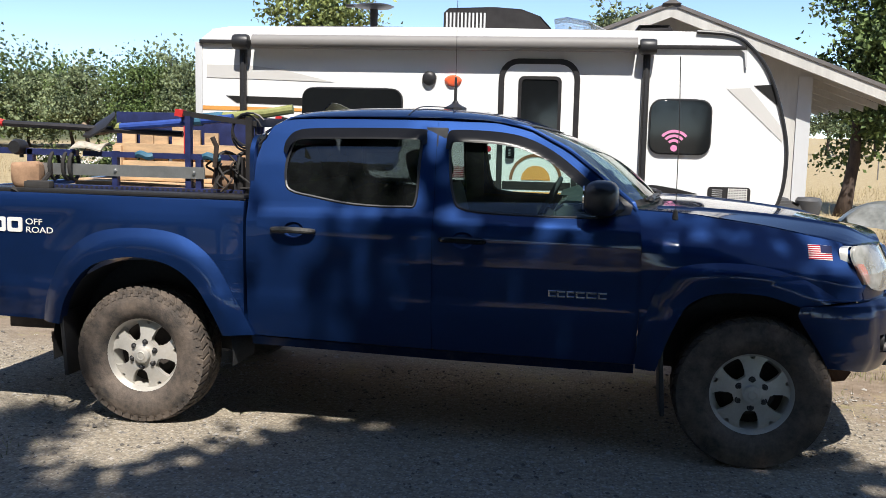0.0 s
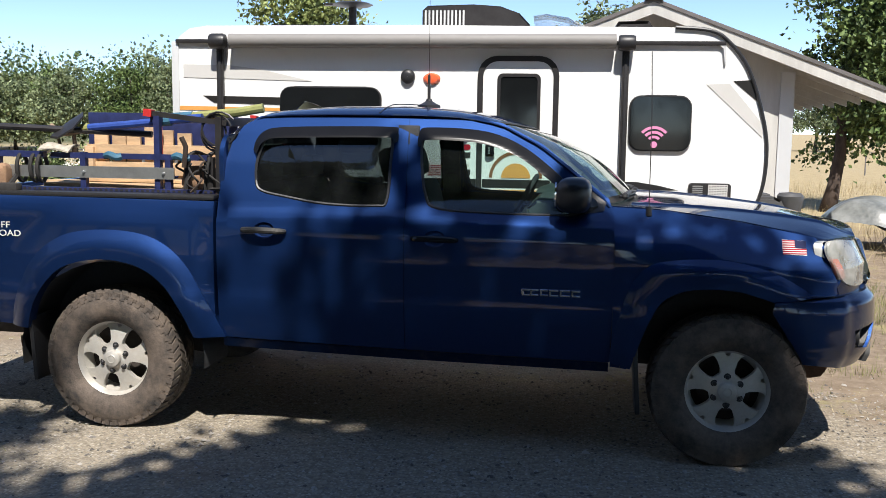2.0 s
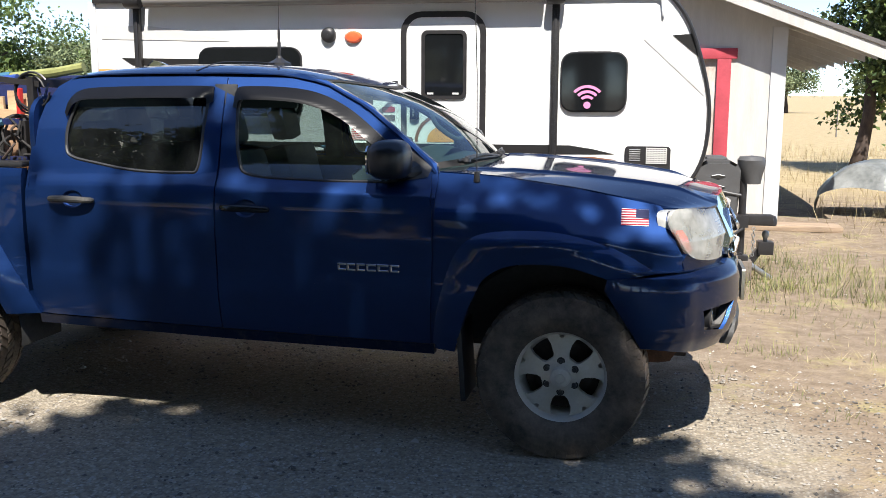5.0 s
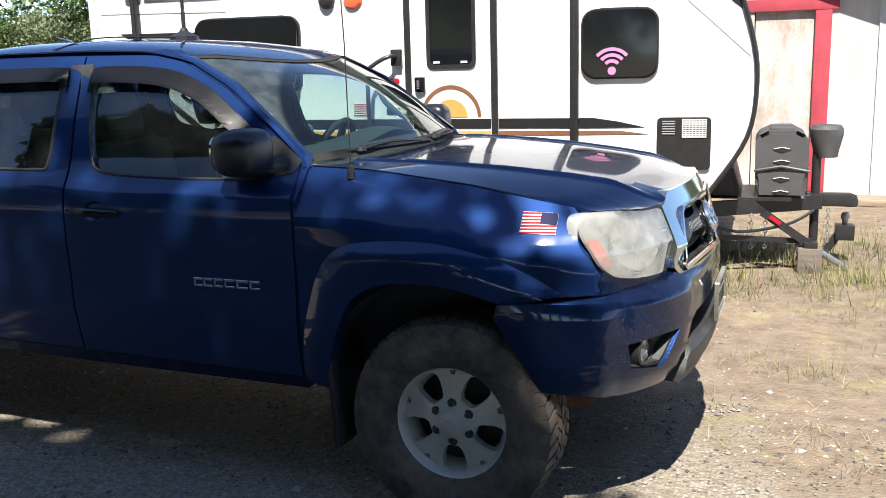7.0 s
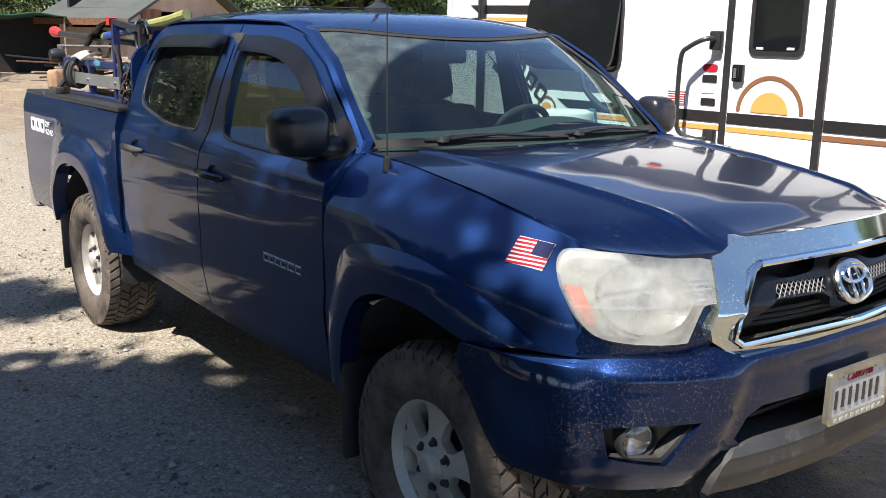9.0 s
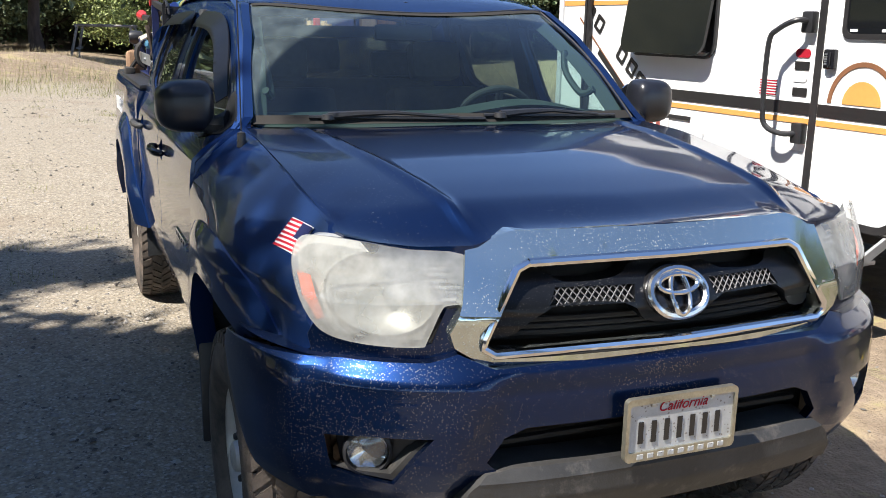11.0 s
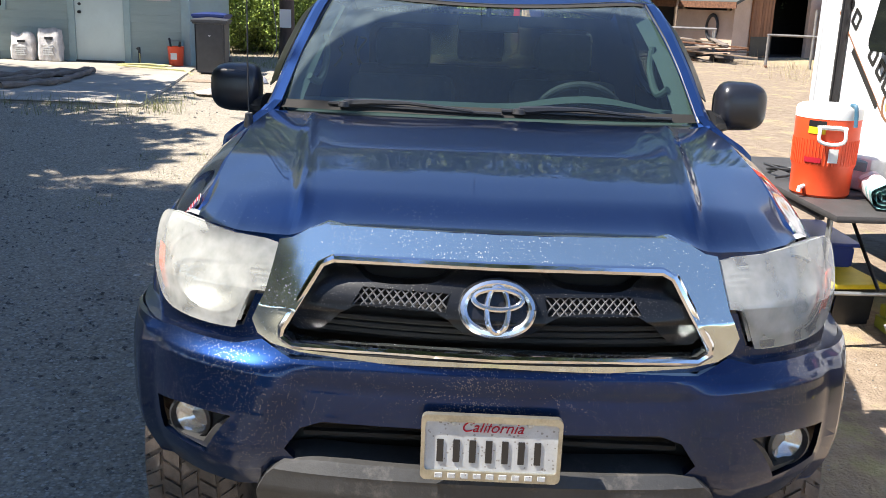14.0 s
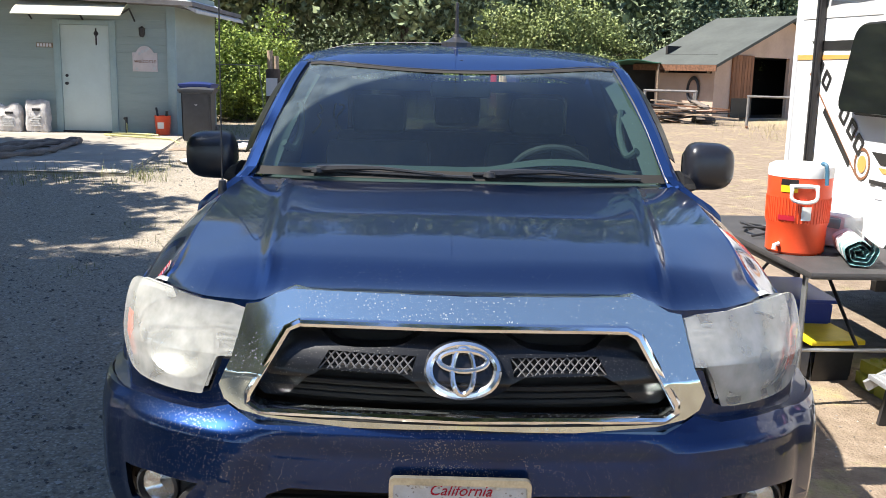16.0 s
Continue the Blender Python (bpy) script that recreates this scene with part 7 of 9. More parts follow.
part("battery_box", prism([(1.12, 0.56), (1.14, 0.80), (1.36, 0.79), (1.42, 0.56)], CV - 0.45, CV + 0.45, "y", bevel=0.03), M["black"], trailer, "black battery box")
sway = part("sway_bar", bar((1.58, CV - 0.42, 0.46), (1.95, CV - 0.33, 0.19), 0.05, 0.06), M["dark_metal"], trailer, "sway control bar hanging from the tongue")
part("bar_sticker", bar((1.63, CV - 0.449, 0.435), (1.71, CV - 0.430, 0.377), 0.006, 0.03), M["decal_red"], sway, "red sticker")
part("bar_tube", tube([(1.93, CV - 0.33, 0.20), (2.20, CV - 0.27, 0.02)], 0.024, 10), M["galv"], sway, "bare steel tube")
part("clamp", box(1.88, 1.98, CV - 0.40, CV - 0.27, 0.185, 0.235, 0.008), M["dark_metal"], sway)
part("spring_bar", bar((1.25, CV - 0.62, 0.30), (1.95, CV - 0.25, 0.22), 0.03, 0.04), M["dark_metal"], trailer)
for u, v in ((1.60, CV - 0.42), (1.50, CV - 0.45), (2.06, CV - 0.10)):
    bm = bmesh.new()
    for k in range(9):
        lathe([(0.014 + 0.004 * math.cos(t), 0.004 * math.sin(t)) for t in np.linspace(0, 2 * math.pi, 7)[:-1]], 10, "x" if k % 2 else "y", bm, close=True, m=Matrix.Translation((u, v, 0.44 - 0.030 * k)))
    part("safety_chain", bm, M["galv"], trailer, "hanging steel chain")
part("power_cord", tube(spline([(1.15, CV - 0.75, 0.44), (1.4, CV - 0.6, 0.34), (1.75, CV - 0.35, 0.36), (1.95, CV - 0.2, 0.45)], 5), 0.012, 7), M["black"], trailer)
W = TR @ Vector((JU, CV, 0))
tagged(part("wooden_block", box(-0.13, 0.13, -0.09, 0.09, 0, 0.085, 0.006), M["old_wood"], None), "short wooden block under the tongue jack", "block").matrix_world = Matrix.Translation(W)
B = TR @ Vector((1.93, CV - 0.36, 0))
tagged(part("wooden_block", box(-0.085, 0.085, -0.07, 0.07, 0, 0.19, 0.006), M["grey_wood"], None), "upright wooden block beside the tongue", "block").matrix_world = Matrix.Translation(B)
hb = thing("hitch_ball_mount", "black hitch ball mount standing on the ground", "hitch", TR @ pose(2.13, CV + 0.10, 0))
part("shank", bar((-0.10, 0, 0.03), (0.05, 0, 0.26), 0.06, 0.06), M["dark_metal"], hb)
part("head", box(0.0, 0.14, -0.07, 0.07, 0.18, 0.30, 0.01), M["dark_metal"], hb)
part("ball", lathe([(0.02, 0.28), (0.02, 0.32), (0.032, 0.34), (0.034, 0.36), (0.025, 0.385), (0.001, 0.392)], 18, "z", m=Matrix.Translation((0.07, 0, 0.01))), M["galv"], hb)
F = TR @ Vector((0.93, 0.40, 0))
tagged(part("leveling_block", box(-0.075, 0.075, -0.075, 0.075, 0, 0.075, 0.012), M["yellow"], None), "yellow plastic pad under the stabilizer leg", "block").matrix_world = Matrix.Translation(F)

# ---- shed behind the trailer's nose ----
shed = thing("shed", "faded grey shed with a gable roof and deep eaves", "shed", pose(0.76, 13.2, 0))
S_L, S_R, PEAK, SLOPE = -1.85, 1.87, 3.40, 0.385
wall_poly = [(S_L, -0.1), (S_R, -0.1), (S_R, PEAK - 0.10 - SLOPE * S_R), (0, PEAK - 0.10), (S_L, PEAK - 0.10 + SLOPE * S_L)]
part("gable_wall", prism(wall_poly, 0, 0.12, "y", holes=[[(0.42, 0.03), (1.10, 0.03), (1.10, 2.12), (0.42, 2.12)]]), M["shed_wall"], shed)
for x in (S_R - 0.12, S_L):
    part("side_wall", box(x, x + 0.12, 0.12, 6.8, -0.1, PEAK - 0.12 - SLOPE * 1.9), M["shed_wall"], shed)
part("back_wall", prism(wall_poly, 6.8, 6.92, "y"), M["shed_wall"], shed)
part("corner_board", box(S_R - 0.16, S_R + 0.02, -0.025, 0.0, -0.05, PEAK - 0.2 - SLOPE * S_R), M["grey_panel"], shed)
part("door", box(0.43, 1.09, 0.03, 0.07, 0.03, 2.11, 0.006), M["peeling"], shed, "door with peeling white paint")
part("door_trim", box(1.06, 1.23, -0.03, 0.0, 0.0, 2.22, 0.005), M["red_trim"], shed, "faded red door trim")
part("door_trim", box(0.25, 1.30, -0.035, 0.0, 2.10, 2.23, 0.005), M["red_trim"], shed, "faded red door trim")
part("peeling_panel", box(-0.6, 0.42, -0.012, 0.0, 0.0, 2.10), M["peeling"], shed, "wall panel with peeling paint")
part("sill_board", box(0.2, 2.6, -0.5, -0.1, 0.0, 0.07, 0.01), M["old_wood"], shed, "weathered board at the foot of the wall")
for s in (-1, 1):
    e = 3.05
    rf = prism([(0, PEAK), (s * e, PEAK - SLOPE * e), (s * e, PEAK - SLOPE * e - 0.05), (0, PEAK - 0.05)], -0.42, 7.2, "y")
    r = part("roof", rf, M["shingle"], shed, "grey shingle roof slope")
    part("rake_board", prism([(0, PEAK - 0.045), (s * e, PEAK - SLOPE * e - 0.045), (s * e, PEAK - SLOPE * e - 0.20), (0, PEAK - 0.20)], -0.40, -0.36, "y"), M["shed_wall"], r, "faded rake board")
    for k in range(9):
        y = 0.3 + 0.75 * k
        part("rafter", prism([(s * 1.7, PEAK - SLOPE * 1.7 - 0.06), (s * e * 0.985, PEAK - SLOPE * e * 0.985 - 0.06), (s * e * 0.985, PEAK - SLOPE * e * 0.985 - 0.15), (s * 1.7, PEAK - SLOPE * 1.7 - 0.17)], y, y + 0.05, "y"), M["shed_wall"], r)
part("ridge_cap", prism([(-0.12, PEAK - 0.03), (0, PEAK + 0.03), (0.12, PEAK - 0.03)], -0.45, 7.2, "y"), M["shingle"], shed)
tagged(part("floodlight", box(1.08, 1.16, 12.68, 12.78, 2.93, 2.99, 0.02), M["rust"], None), "small rusty floodlight on the gable", "light")
def heap(a, b):
    u, v = (a - 4.9) / 1.6, (b - 14.75) / 0.75
    r = min(1.0, (u * u) ** 1.5 + (v * v) ** 1.2)
    z = (0.66 + 0.16 * math.sin(1.9 * a + 0.6)) * (1 - r) ** 0.45
    z += 0.035 * abs(math.sin(5.3 * a + 2.2 * b + 1.5 * math.sin(3 * b))) * (1 - r) ** 0.3
    return Vector((a + 0.05 * math.sin(9 * b), b, z + 0.004))


oval = [(4.9 + 1.6 * math.cos(t), 14.75 + 0.75 * math.sin(t)) for t in np.linspace(0, 2 * math.pi, 49)[:-1]]
film = tagged(part("plastic_sheet", panel(oval, heap, (), 0.06), M["plastic_film"], None), "heap under wrinkled grey plastic sheeting", "plastic sheet")
pipe_coil = thing("pipe_coil", "coil of black corrugated pipe in front of the sheeted heap", "pipe", pose(4.75, 13.86, 0))
part("coil", tube([(0.52 * math.cos(t) * (1 + 0.02 * t), -0.04 * t * 0.3 + 0.12 * math.sin(t * 0.5), 0.20 + 0.17 * math.sin(t)) for t in np.linspace(0, 18, 90)], 0.028, 7), M["black"], pipe_coil)

# ---- folding table and things by the trailer ----
tbl = thing("folding_table", "charcoal plastic folding table with steel legs", "table", pose(-1.89, 7.60, 0, 0, 0, 3))
part("tabletop", box(-0.93, 0.93, -0.36, 0.36, 0.705, 0.742, 0.014), M["table"], tbl)
for x in (-0.74, 0.74):
    for y in (-0.30, 0.30):
        part("leg", tube([(x, y, 0.0), (x, y, 0.71)], 0.015, 10), M["galv"], tbl)
    part("leg_brace", tube([(x, -0.30, 0.30), (x, 0.30, 0.30)], 0.011, 8), M["galv"], tbl)
    part("leg_brace", tube([(x, 0, 0.32), (x * 0.3, 0, 0.70)], 0.010, 8), M["dark_metal"], tbl)
part("apron_rail", box(-0.7, 0.7, -0.34, -0.31, 0.67, 0.705, 0.004, box(-0.7, 0.7, 0.31, 0.34, 0.67, 0.705, 0.004)), M["dark_metal"], tbl)
cl = thing("drink_cooler", "orange drink cooler with a white lid and a spigot", "cooler", pose(-1.52, 7.41, 0.742) @ Matrix.Diagonal((0.84, 0.84, 0.90, 1)))
part("tank", lathe([(0.001, 0.0), (0.168, 0.0), (0.180, 0.015), (0.184, 0.165), (0.190, 0.175), (0.196, 0.455), (0.001, 0.456)], 48, "z"), M["orange"], cl)
part("lid", lathe([(0.001, 0.535), (0.05, 0.535), (0.17, 0.530), (0.192, 0.518), (0.198, 0.500), (0.198, 0.455), (0.190, 0.450)], 48, "z"), M["lid_white"], cl, "white lid")
bm = bmesh.new()
for k in range(60):
    a = 2 * math.pi * k / 60
    if 200 < math.degrees(a) < 232:
        continue
    tube([(0.1905 * math.cos(a), 0.1905 * math.sin(a), 0.19), (0.1935 * math.cos(a), 0.1935 * math.sin(a), 0.335)], 0.0042, 5, bm)
part("rib", bm, M["orange"], cl)
for a0 in (-12, 168):
    a = radians(a0)
    d, t_ = Vector((math.cos(a), math.sin(a), 0)), Vector((-math.sin(a), math.cos(a), 0))
    def at(r, k, z):
        return d * r + t_ * k + Vector((0, 0, z))
    h = spline([at(0.190, 0.072, 0.395), at(0.222, 0.074, 0.390), at(0.226, 0.070, 0.335), at(0.226, 0.0, 0.318), at(0.226, -0.070, 0.335), at(0.222, -0.074, 0.390), at(0.190, -0.072, 0.395)], 4)
    hd = part("handle", tube(h, 0.011, 9), M["lid_white"], cl, "white carry handle")
    part("handle_mount", tube([at(0.192, 0.085, 0.405), at(0.205, 0.04, 0.410), at(0.205, -0.04, 0.410), at(0.192, -0.085, 0.405)], 0.013, 8), M["lid_white"], hd)
a = radians(-52)
d = Vector((math.cos(a), math.sin(a), 0))
part("spigot", tube([d * 0.18 + Vector((0, 0, 0.06)), d * 0.225 + Vector((0, 0, 0.055)), d * 0.23 + Vector((0, 0, 0.03))], 0.013, 9), M["lid_white"], cl, "white spigot")
for a0, z0, z1, w, m_ in ((-38, 0.37, 0.44, 0.05, "yellow"), (-38, 0.41, 0.445, 0.052, "decal_black"), (-5, 0.21, 0.29, 0.028, "lid_white"), (-40, 0.205, 0.235, 0.05, "decal_red")):
    r_ = 0.1985 if m_ != "decal_black" else 0.1995
    t = np.linspace(radians(a0) - w / 0.19, radians(a0) + w / 0.19, 8)
    bm = bmesh.new()
    lo = [bm.verts.new((r_ * math.cos(k), r_ * math.sin(k), z0)) for k in t]
    hi = [bm.verts.new((r_ * math.cos(k), r_ * math.sin(k), z1)) for k in t]
    for k in range(7):
        bm.faces.new((lo[k], lo[k + 1], hi[k + 1], hi[k]))
    part("cooler_label", bm, M[m_], cl, "printed label patch")
part("lid_strap", tube(spline([(0.15, 0.07, 0.538), (0.19, 0.08, 0.535), (0.205, 0.085, 0.49), (0.215, 0.085, 0.42)], 4), 0.012, 6), M["teal"], cl, "blue strap over the lid")
cord = spline([(-2.25, 7.42, 0.75), (-2.12, 7.32, 0.77), (-1.95, 7.36, 0.80), (-1.98, 7.55, 0.76), (-2.2, 7.58, 0.755), (-2.3, 7.44, 0.76), (-2.12, 7.30, 0.80), (-1.92, 7.40, 0.78), (-1.90, 7.30, 0.755)], 6)
cr = tagged(part("extension_cable", tube(cord, 0.007, 7), M["black"], None), "coiled black power cord on the table", "cord")
tagged(part("power_adapter", box(-2.02, -1.92, 7.42, 7.50, 0.742, 0.80, 0.008), M["black"], None), "black power adapter on the table", "adapter")
# rolled towel
roll = thing("rolled_blanket", "rolled white and teal striped blanket on the table", "blanket", pose(-1.34, 7.64, 0.742, 0, 0, -14) @ Matrix.Diagonal((0.8, 1, 1, 1)))
for k, (x0, x1, m_) in enumerate(((-0.20, -0.10, "towel_a"), (-0.10, -0.06, "towel_c"), (-0.06, 0.10, "towel_a"), (0.10, 0.17, "towel_b"), (0.17, 0.24, "towel_a"), (0.24, 0.34, "towel_b"))):
    bm = bmesh.new()
    n = 90
    cols = []
    for i in range(n + 1):
        a = 2 * math.pi * 3.2 * i / n
        r = 0.012 + 0.068 * i / n + 0.004 * math.sin(5 * a)
        cols.append([bm.verts.new((x, r * math.cos(a) * 1.12, 0.076 + r * math.sin(a) * 0.95)) for x in (x0, x1 + (0.0))])
    for p, q in zip(cols, cols[1:]):
        bm.faces.new((p[0], p[1], q[1], q[0]))
    part("stripe", bm, M[m_], roll)
cu = thing("folded_cushion", "white and teal cushion leaning on the cooler", "cushion", pose(-1.70, 7.72, 0.742, 0, 0, 30))
part("cover", box(-0.10, 0.10, -0.09, 0.09, 0.0, 0.19, 0.05, seg=4), M["towel_a"], cu)
part("cover_patch", box(-0.06, 0.08, -0.095, 0.02, 0.10, 0.176, 0.03, seg=3), M["towel_b"], cu)
bx = thing("storage_tote", "blue plastic storage tote under the table", "tote", pose(-2.15, 7.62, 0))
part("tub", prism([(-0.26, 0.0), (0.26, 0.0), (0.30, 0.38), (-0.30, 0.38)], -0.18, 0.18, "y", bevel=0.02), M["blue_box"], bx)
part("rim", box(-0.32, 0.32, -0.20, 0.20, 0.375, 0.40, 0.008), M["blue_box"], bx)
tt = thing("storage_tote", "black tote with a yellow lid under the table", "tote", pose(-1.72, 7.66, 0, 0, 0, 8))
part("tub", prism([(-0.16, 0.0), (0.16, 0.0), (0.19, 0.22), (-0.19, 0.22)], -0.12, 0.14, "y", bevel=0.02), M["black"], tt)
part("lid", box(-0.22, 0.22, -0.15, 0.17, 0.218, 0.25, 0.012), M["yellow"], tt, "bright yellow lid")
for i, (x, y, z) in enumerate(((-1.45, 7.92, 0), (-1.45, 8.10, 0), (-1.24, 7.94, 0), (-1.45, 7.95, 0.07))):
    lb = thing("leveling_block", "olive-yellow plastic leveling block on the gravel", "block", pose(x, y, z, 0, 0, 4 * i), "stack of leveling blocks")
    part("body", box(-0.105, 0.105, -0.09, 0.09, 0, 0.07, 0.01), M["green_block"], lb)
    for a, b in ((-0.05, -0.04), (0.05, -0.04), (-0.05, 0.04), (0.05, 0.04)):
        part("stud", lathe([(0.001, 0.086), (0.022, 0.085), (0.025, 0.069)], 12, "z", m=Matrix.Translation((a, b, 0))), M["green_block"], lb)
stp = thing("trailer_step", "folding metal entry step below the trailer door", "step", TR @ pose(-0.62, -0.52, 0))
for y, z in ((-0.02, 0.26), (0.26, 0.46)):
    tread = part("tread", box(-0.31, 0.31, y - 0.13, y + 0.13, z - 0.025, z, 0.006), M["alloy_step"], stp, "pale aluminium tread")
    for k in range(6):
        part("grip_rib", box(-0.29, 0.29, y - 0.115 + 0.042 * k, y - 0.10 + 0.042 * k, z, z + 0.004), M["alloy_step"], tread)
for x in (-0.30, 0.30):
    part("side_rail", bar((x, -0.16, 0.20), (x, 0.46, 0.55), 0.02, 0.05), M["alloy_step"], stp)
    part("leg", bar((x, -0.06, 0.0), (x, -0.02, 0.25), 0.025, 0.04), M["dark_metal"], stp)


# ---- pale house ----
HX, HZ = -15.1, 0.30
house = thing("house", "pale aqua lap-sided house with a white door", "house", pose(HX, -0.13, 0))
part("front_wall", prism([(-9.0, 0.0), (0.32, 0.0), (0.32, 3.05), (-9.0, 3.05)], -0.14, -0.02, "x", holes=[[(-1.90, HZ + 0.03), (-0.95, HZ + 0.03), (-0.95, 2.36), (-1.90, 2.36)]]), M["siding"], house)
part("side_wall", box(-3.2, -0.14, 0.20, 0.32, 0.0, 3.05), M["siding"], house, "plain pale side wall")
for k in range(18):
    z0 = 0.30 + 0.155 * k
    for y0, y1 in ((-9.0, -2.04), (-0.82, 0.18)) if z0 < 2.45 else ((-9.0, 0.18),):
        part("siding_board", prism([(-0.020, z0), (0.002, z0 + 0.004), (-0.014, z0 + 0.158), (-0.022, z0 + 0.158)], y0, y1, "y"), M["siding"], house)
for y0, y1, z0, z1 in ((0.17, 0.34, 0.2, 3.05), (-2.03, -1.90, HZ, 2.45), (-0.95, -0.82, HZ, 2.45), (-1.899, -0.951, 2.36, 2.45)):
    part("trim_board", box(-0.02, 0.022, y0, y1, z0, z1, 0.004), M["siding_trim"], house, "grey-green trim board")
hd = part("door", box(-0.06, -0.015, -1.895, -0.955, HZ + 0.03, 2.355, 0.004), mat("pale_door_paint", (0.56, 0.64, 0.61), 0.5, 0, 0.04, 3), house, "closed pale aqua door")
part("door_knob", lathe([(0.001, 0.06), (0.028, 0.055), (0.03, 0.035), (0.012, 0.02), (0.03, 0.0)], 16, "x", m=Matrix.Translation((-0.015, -1.80, 1.24))), M["dark_metal"], hd)
part("dead_bolt", lathe([(0.001, 0.02), (0.028, 0.018), (0.03, 0.0)], 16, "x", m=Matrix.Translation((-0.015, -1.80, 1.39))), M["dark_metal"], hd)
part("door_ornament", tube([(0.0, -1.20, 2.30), (0.0, -1.20, 1.98)], 0.014, 6, lathe([(0.001, 0.02), (0.045, 0.01), (0.045, -0.01)], 12, "x", m=Matrix.Translation((-0.01, -1.20, 2.20)))), M["dark_metal"], hd, "dark hanging door ornament")
part("threshold", box(-0.05, 0.05, -1.9, -0.95, HZ, HZ + 0.035), M["dark_metal"], hd)
cp = part("door_canopy", panel([(-2.45, 0), (-0.42, 0), (-0.42, 1), (-2.45, 1)], lambda a, b: Vector((0.02 + 0.85 * b, a, 2.86 - 0.30 * b * b - 0.05 * b)), (), 0.18, (0, 0, -0.012)), mat("cream_canopy", (0.60, 0.55, 0.42), 0.5, 0, 0.06, 3), house, "curved cream canopy over the door")
for y in (-2.43, -1.44, -0.44):
    part("canopy_bracket", tube([(0.0, y, 2.45), (0.30, y, 2.66), (0.84, y, 2.52)], 0.018, 6), M["dark_metal"], cp)
part("wall_lamp", lathe([(0.001, 0.16), (0.06, 0.12), (0.055, 0.0), (0.03, -0.05)], 10, "z", m=Matrix.Translation((0.09, -0.28, 2.20))), M["dark_metal"], house, "small black wall lantern")
sg = part("welcome_sign", prism([(-0.50, 1.50), (-0.02, 1.50), (-0.02, 1.86), (-0.09, 1.86), (-0.13, 1.93), (-0.19, 1.975), (-0.26, 1.99), (-0.33, 1.975), (-0.39, 1.93), (-0.43, 1.86), (-0.50, 1.86)], 0.004, 0.03, "x"), mat("cream_sign", (0.62, 0.55, 0.52), 0.7, 0, 0.1, 6), house, "cream welcome sign with flowers")
lettering("sign_lettering", "welcome", 0.118, pose(0.032, -0.26, 1.665, 90, 0, 90), M["decal_brown"], sg, 0.001, "brown lettering", 0.2)
for y, z in ((-0.30, 1.88), (-0.24, 1.90), (-0.36, 1.84), (-0.08, 1.56), (-0.42, 1.55), (-0.20, 1.93)):
    part("sign_flower", lathe([(0.001, 0.035), (0.03, 0.03)], 8, "x", m=Matrix.Translation((0, y, z))), M["decal_grey"], sg)
for k in range(5):
    part("number_mark", box(0.006, 0.02, -2.34 + 0.058 * k, -2.30 + 0.058 * k, 1.93, 1.99), M["decal_white"], house, "small pale tile on the wall")
part("number_backing", box(0.003, 0.010, -2.36, -2.04, 1.915, 2.005), M["old_wood"], house)
part("window", box(-0.01, 0.012, -4.4, -3.3, 1.3, 2.4), M["rv_glass"], house, "dark window")
part("window_trim", prism(rounded(-4.48, -3.22, 1.22, 2.48, 0.01, 1), 0.0, 0.025, "x", holes=[rounded(-4.4, -3.3, 1.3, 2.4, 0.01, 1)]), M["siding_trim"], house)
rf = part("roof", prism([(-9.6, 3.02), (0.85, 2.72), (0.85, 2.80), (-9.6, 3.2)], -3.5, 0.65, "x"), M["shingle"], house, "low roof")
part("roof", prism([(0.10, 2.97), (0.90, 2.60), (0.90, 2.66), (0.10, 3.06)], -3.5, 0.60, "x"), M["shed_wall"], house, "white eave")
pad = tagged(part("concrete_pad", prism([(-9.5, -9.0), (-15.08, -9.0), (-15.08, 0.36), (-8.25, 1.50), (-8.1, -4)], 0.0, HZ, "z", bevel=0.015), M["concrete"], None), "pale concrete pad in front of the house door", "concrete pad", kind="structure")
tp = thing("folded_tarp", "crumpled brown tarp with rolled edges on the concrete", "tarp", pose(0, 0, HZ))
TP = mat("brown_tarp", (0.20, 0.15, 0.115), 0.85, 0, 0.3, 4, 0.2, 20)
part("sheet", panel([(-11.6, -0.55), (-12.3, -0.62), (-12.6, -0.95), (-12.0, -1.20), (-11.5, -1.1)], lambda a, b: Vector((a, b, 0.008 + 0.018 * abs(math.sin(3 * a + 2 * b)) + 0.014 * abs(math.sin(2.7 * b - a)))), (), 0.09, (0, 0, -0.006)), TP, tp)
for pts in (((-9.6, -2.2), (-10.4, -1.75), (-11.2, -1.45), (-11.9, -1.15), (-12.55, -0.80)), ((-9.4, -0.80), (-10.2, -0.42), (-11.1, -0.50), (-11.9, -0.62), (-12.5, -0.72)), ((-9.7, -1.4), (-10.6, -1.05), (-11.6, -0.95), (-12.3, -0.80))):
    q = spline([(a, b, 0.045) for a, b in pts], 5)
    bm = tube(q, 0.07, 9, rs=[0.040 + 0.014 * math.sin(1.7 * k) + 0.008 * math.sin(4.1 * k) for k in range(len(q))])
    for v in bm.verts:
        v.co.z = 0.002 + max(0.0, v.co.z) * 1.1
    part("rolled_edge", bm, TP, tp)


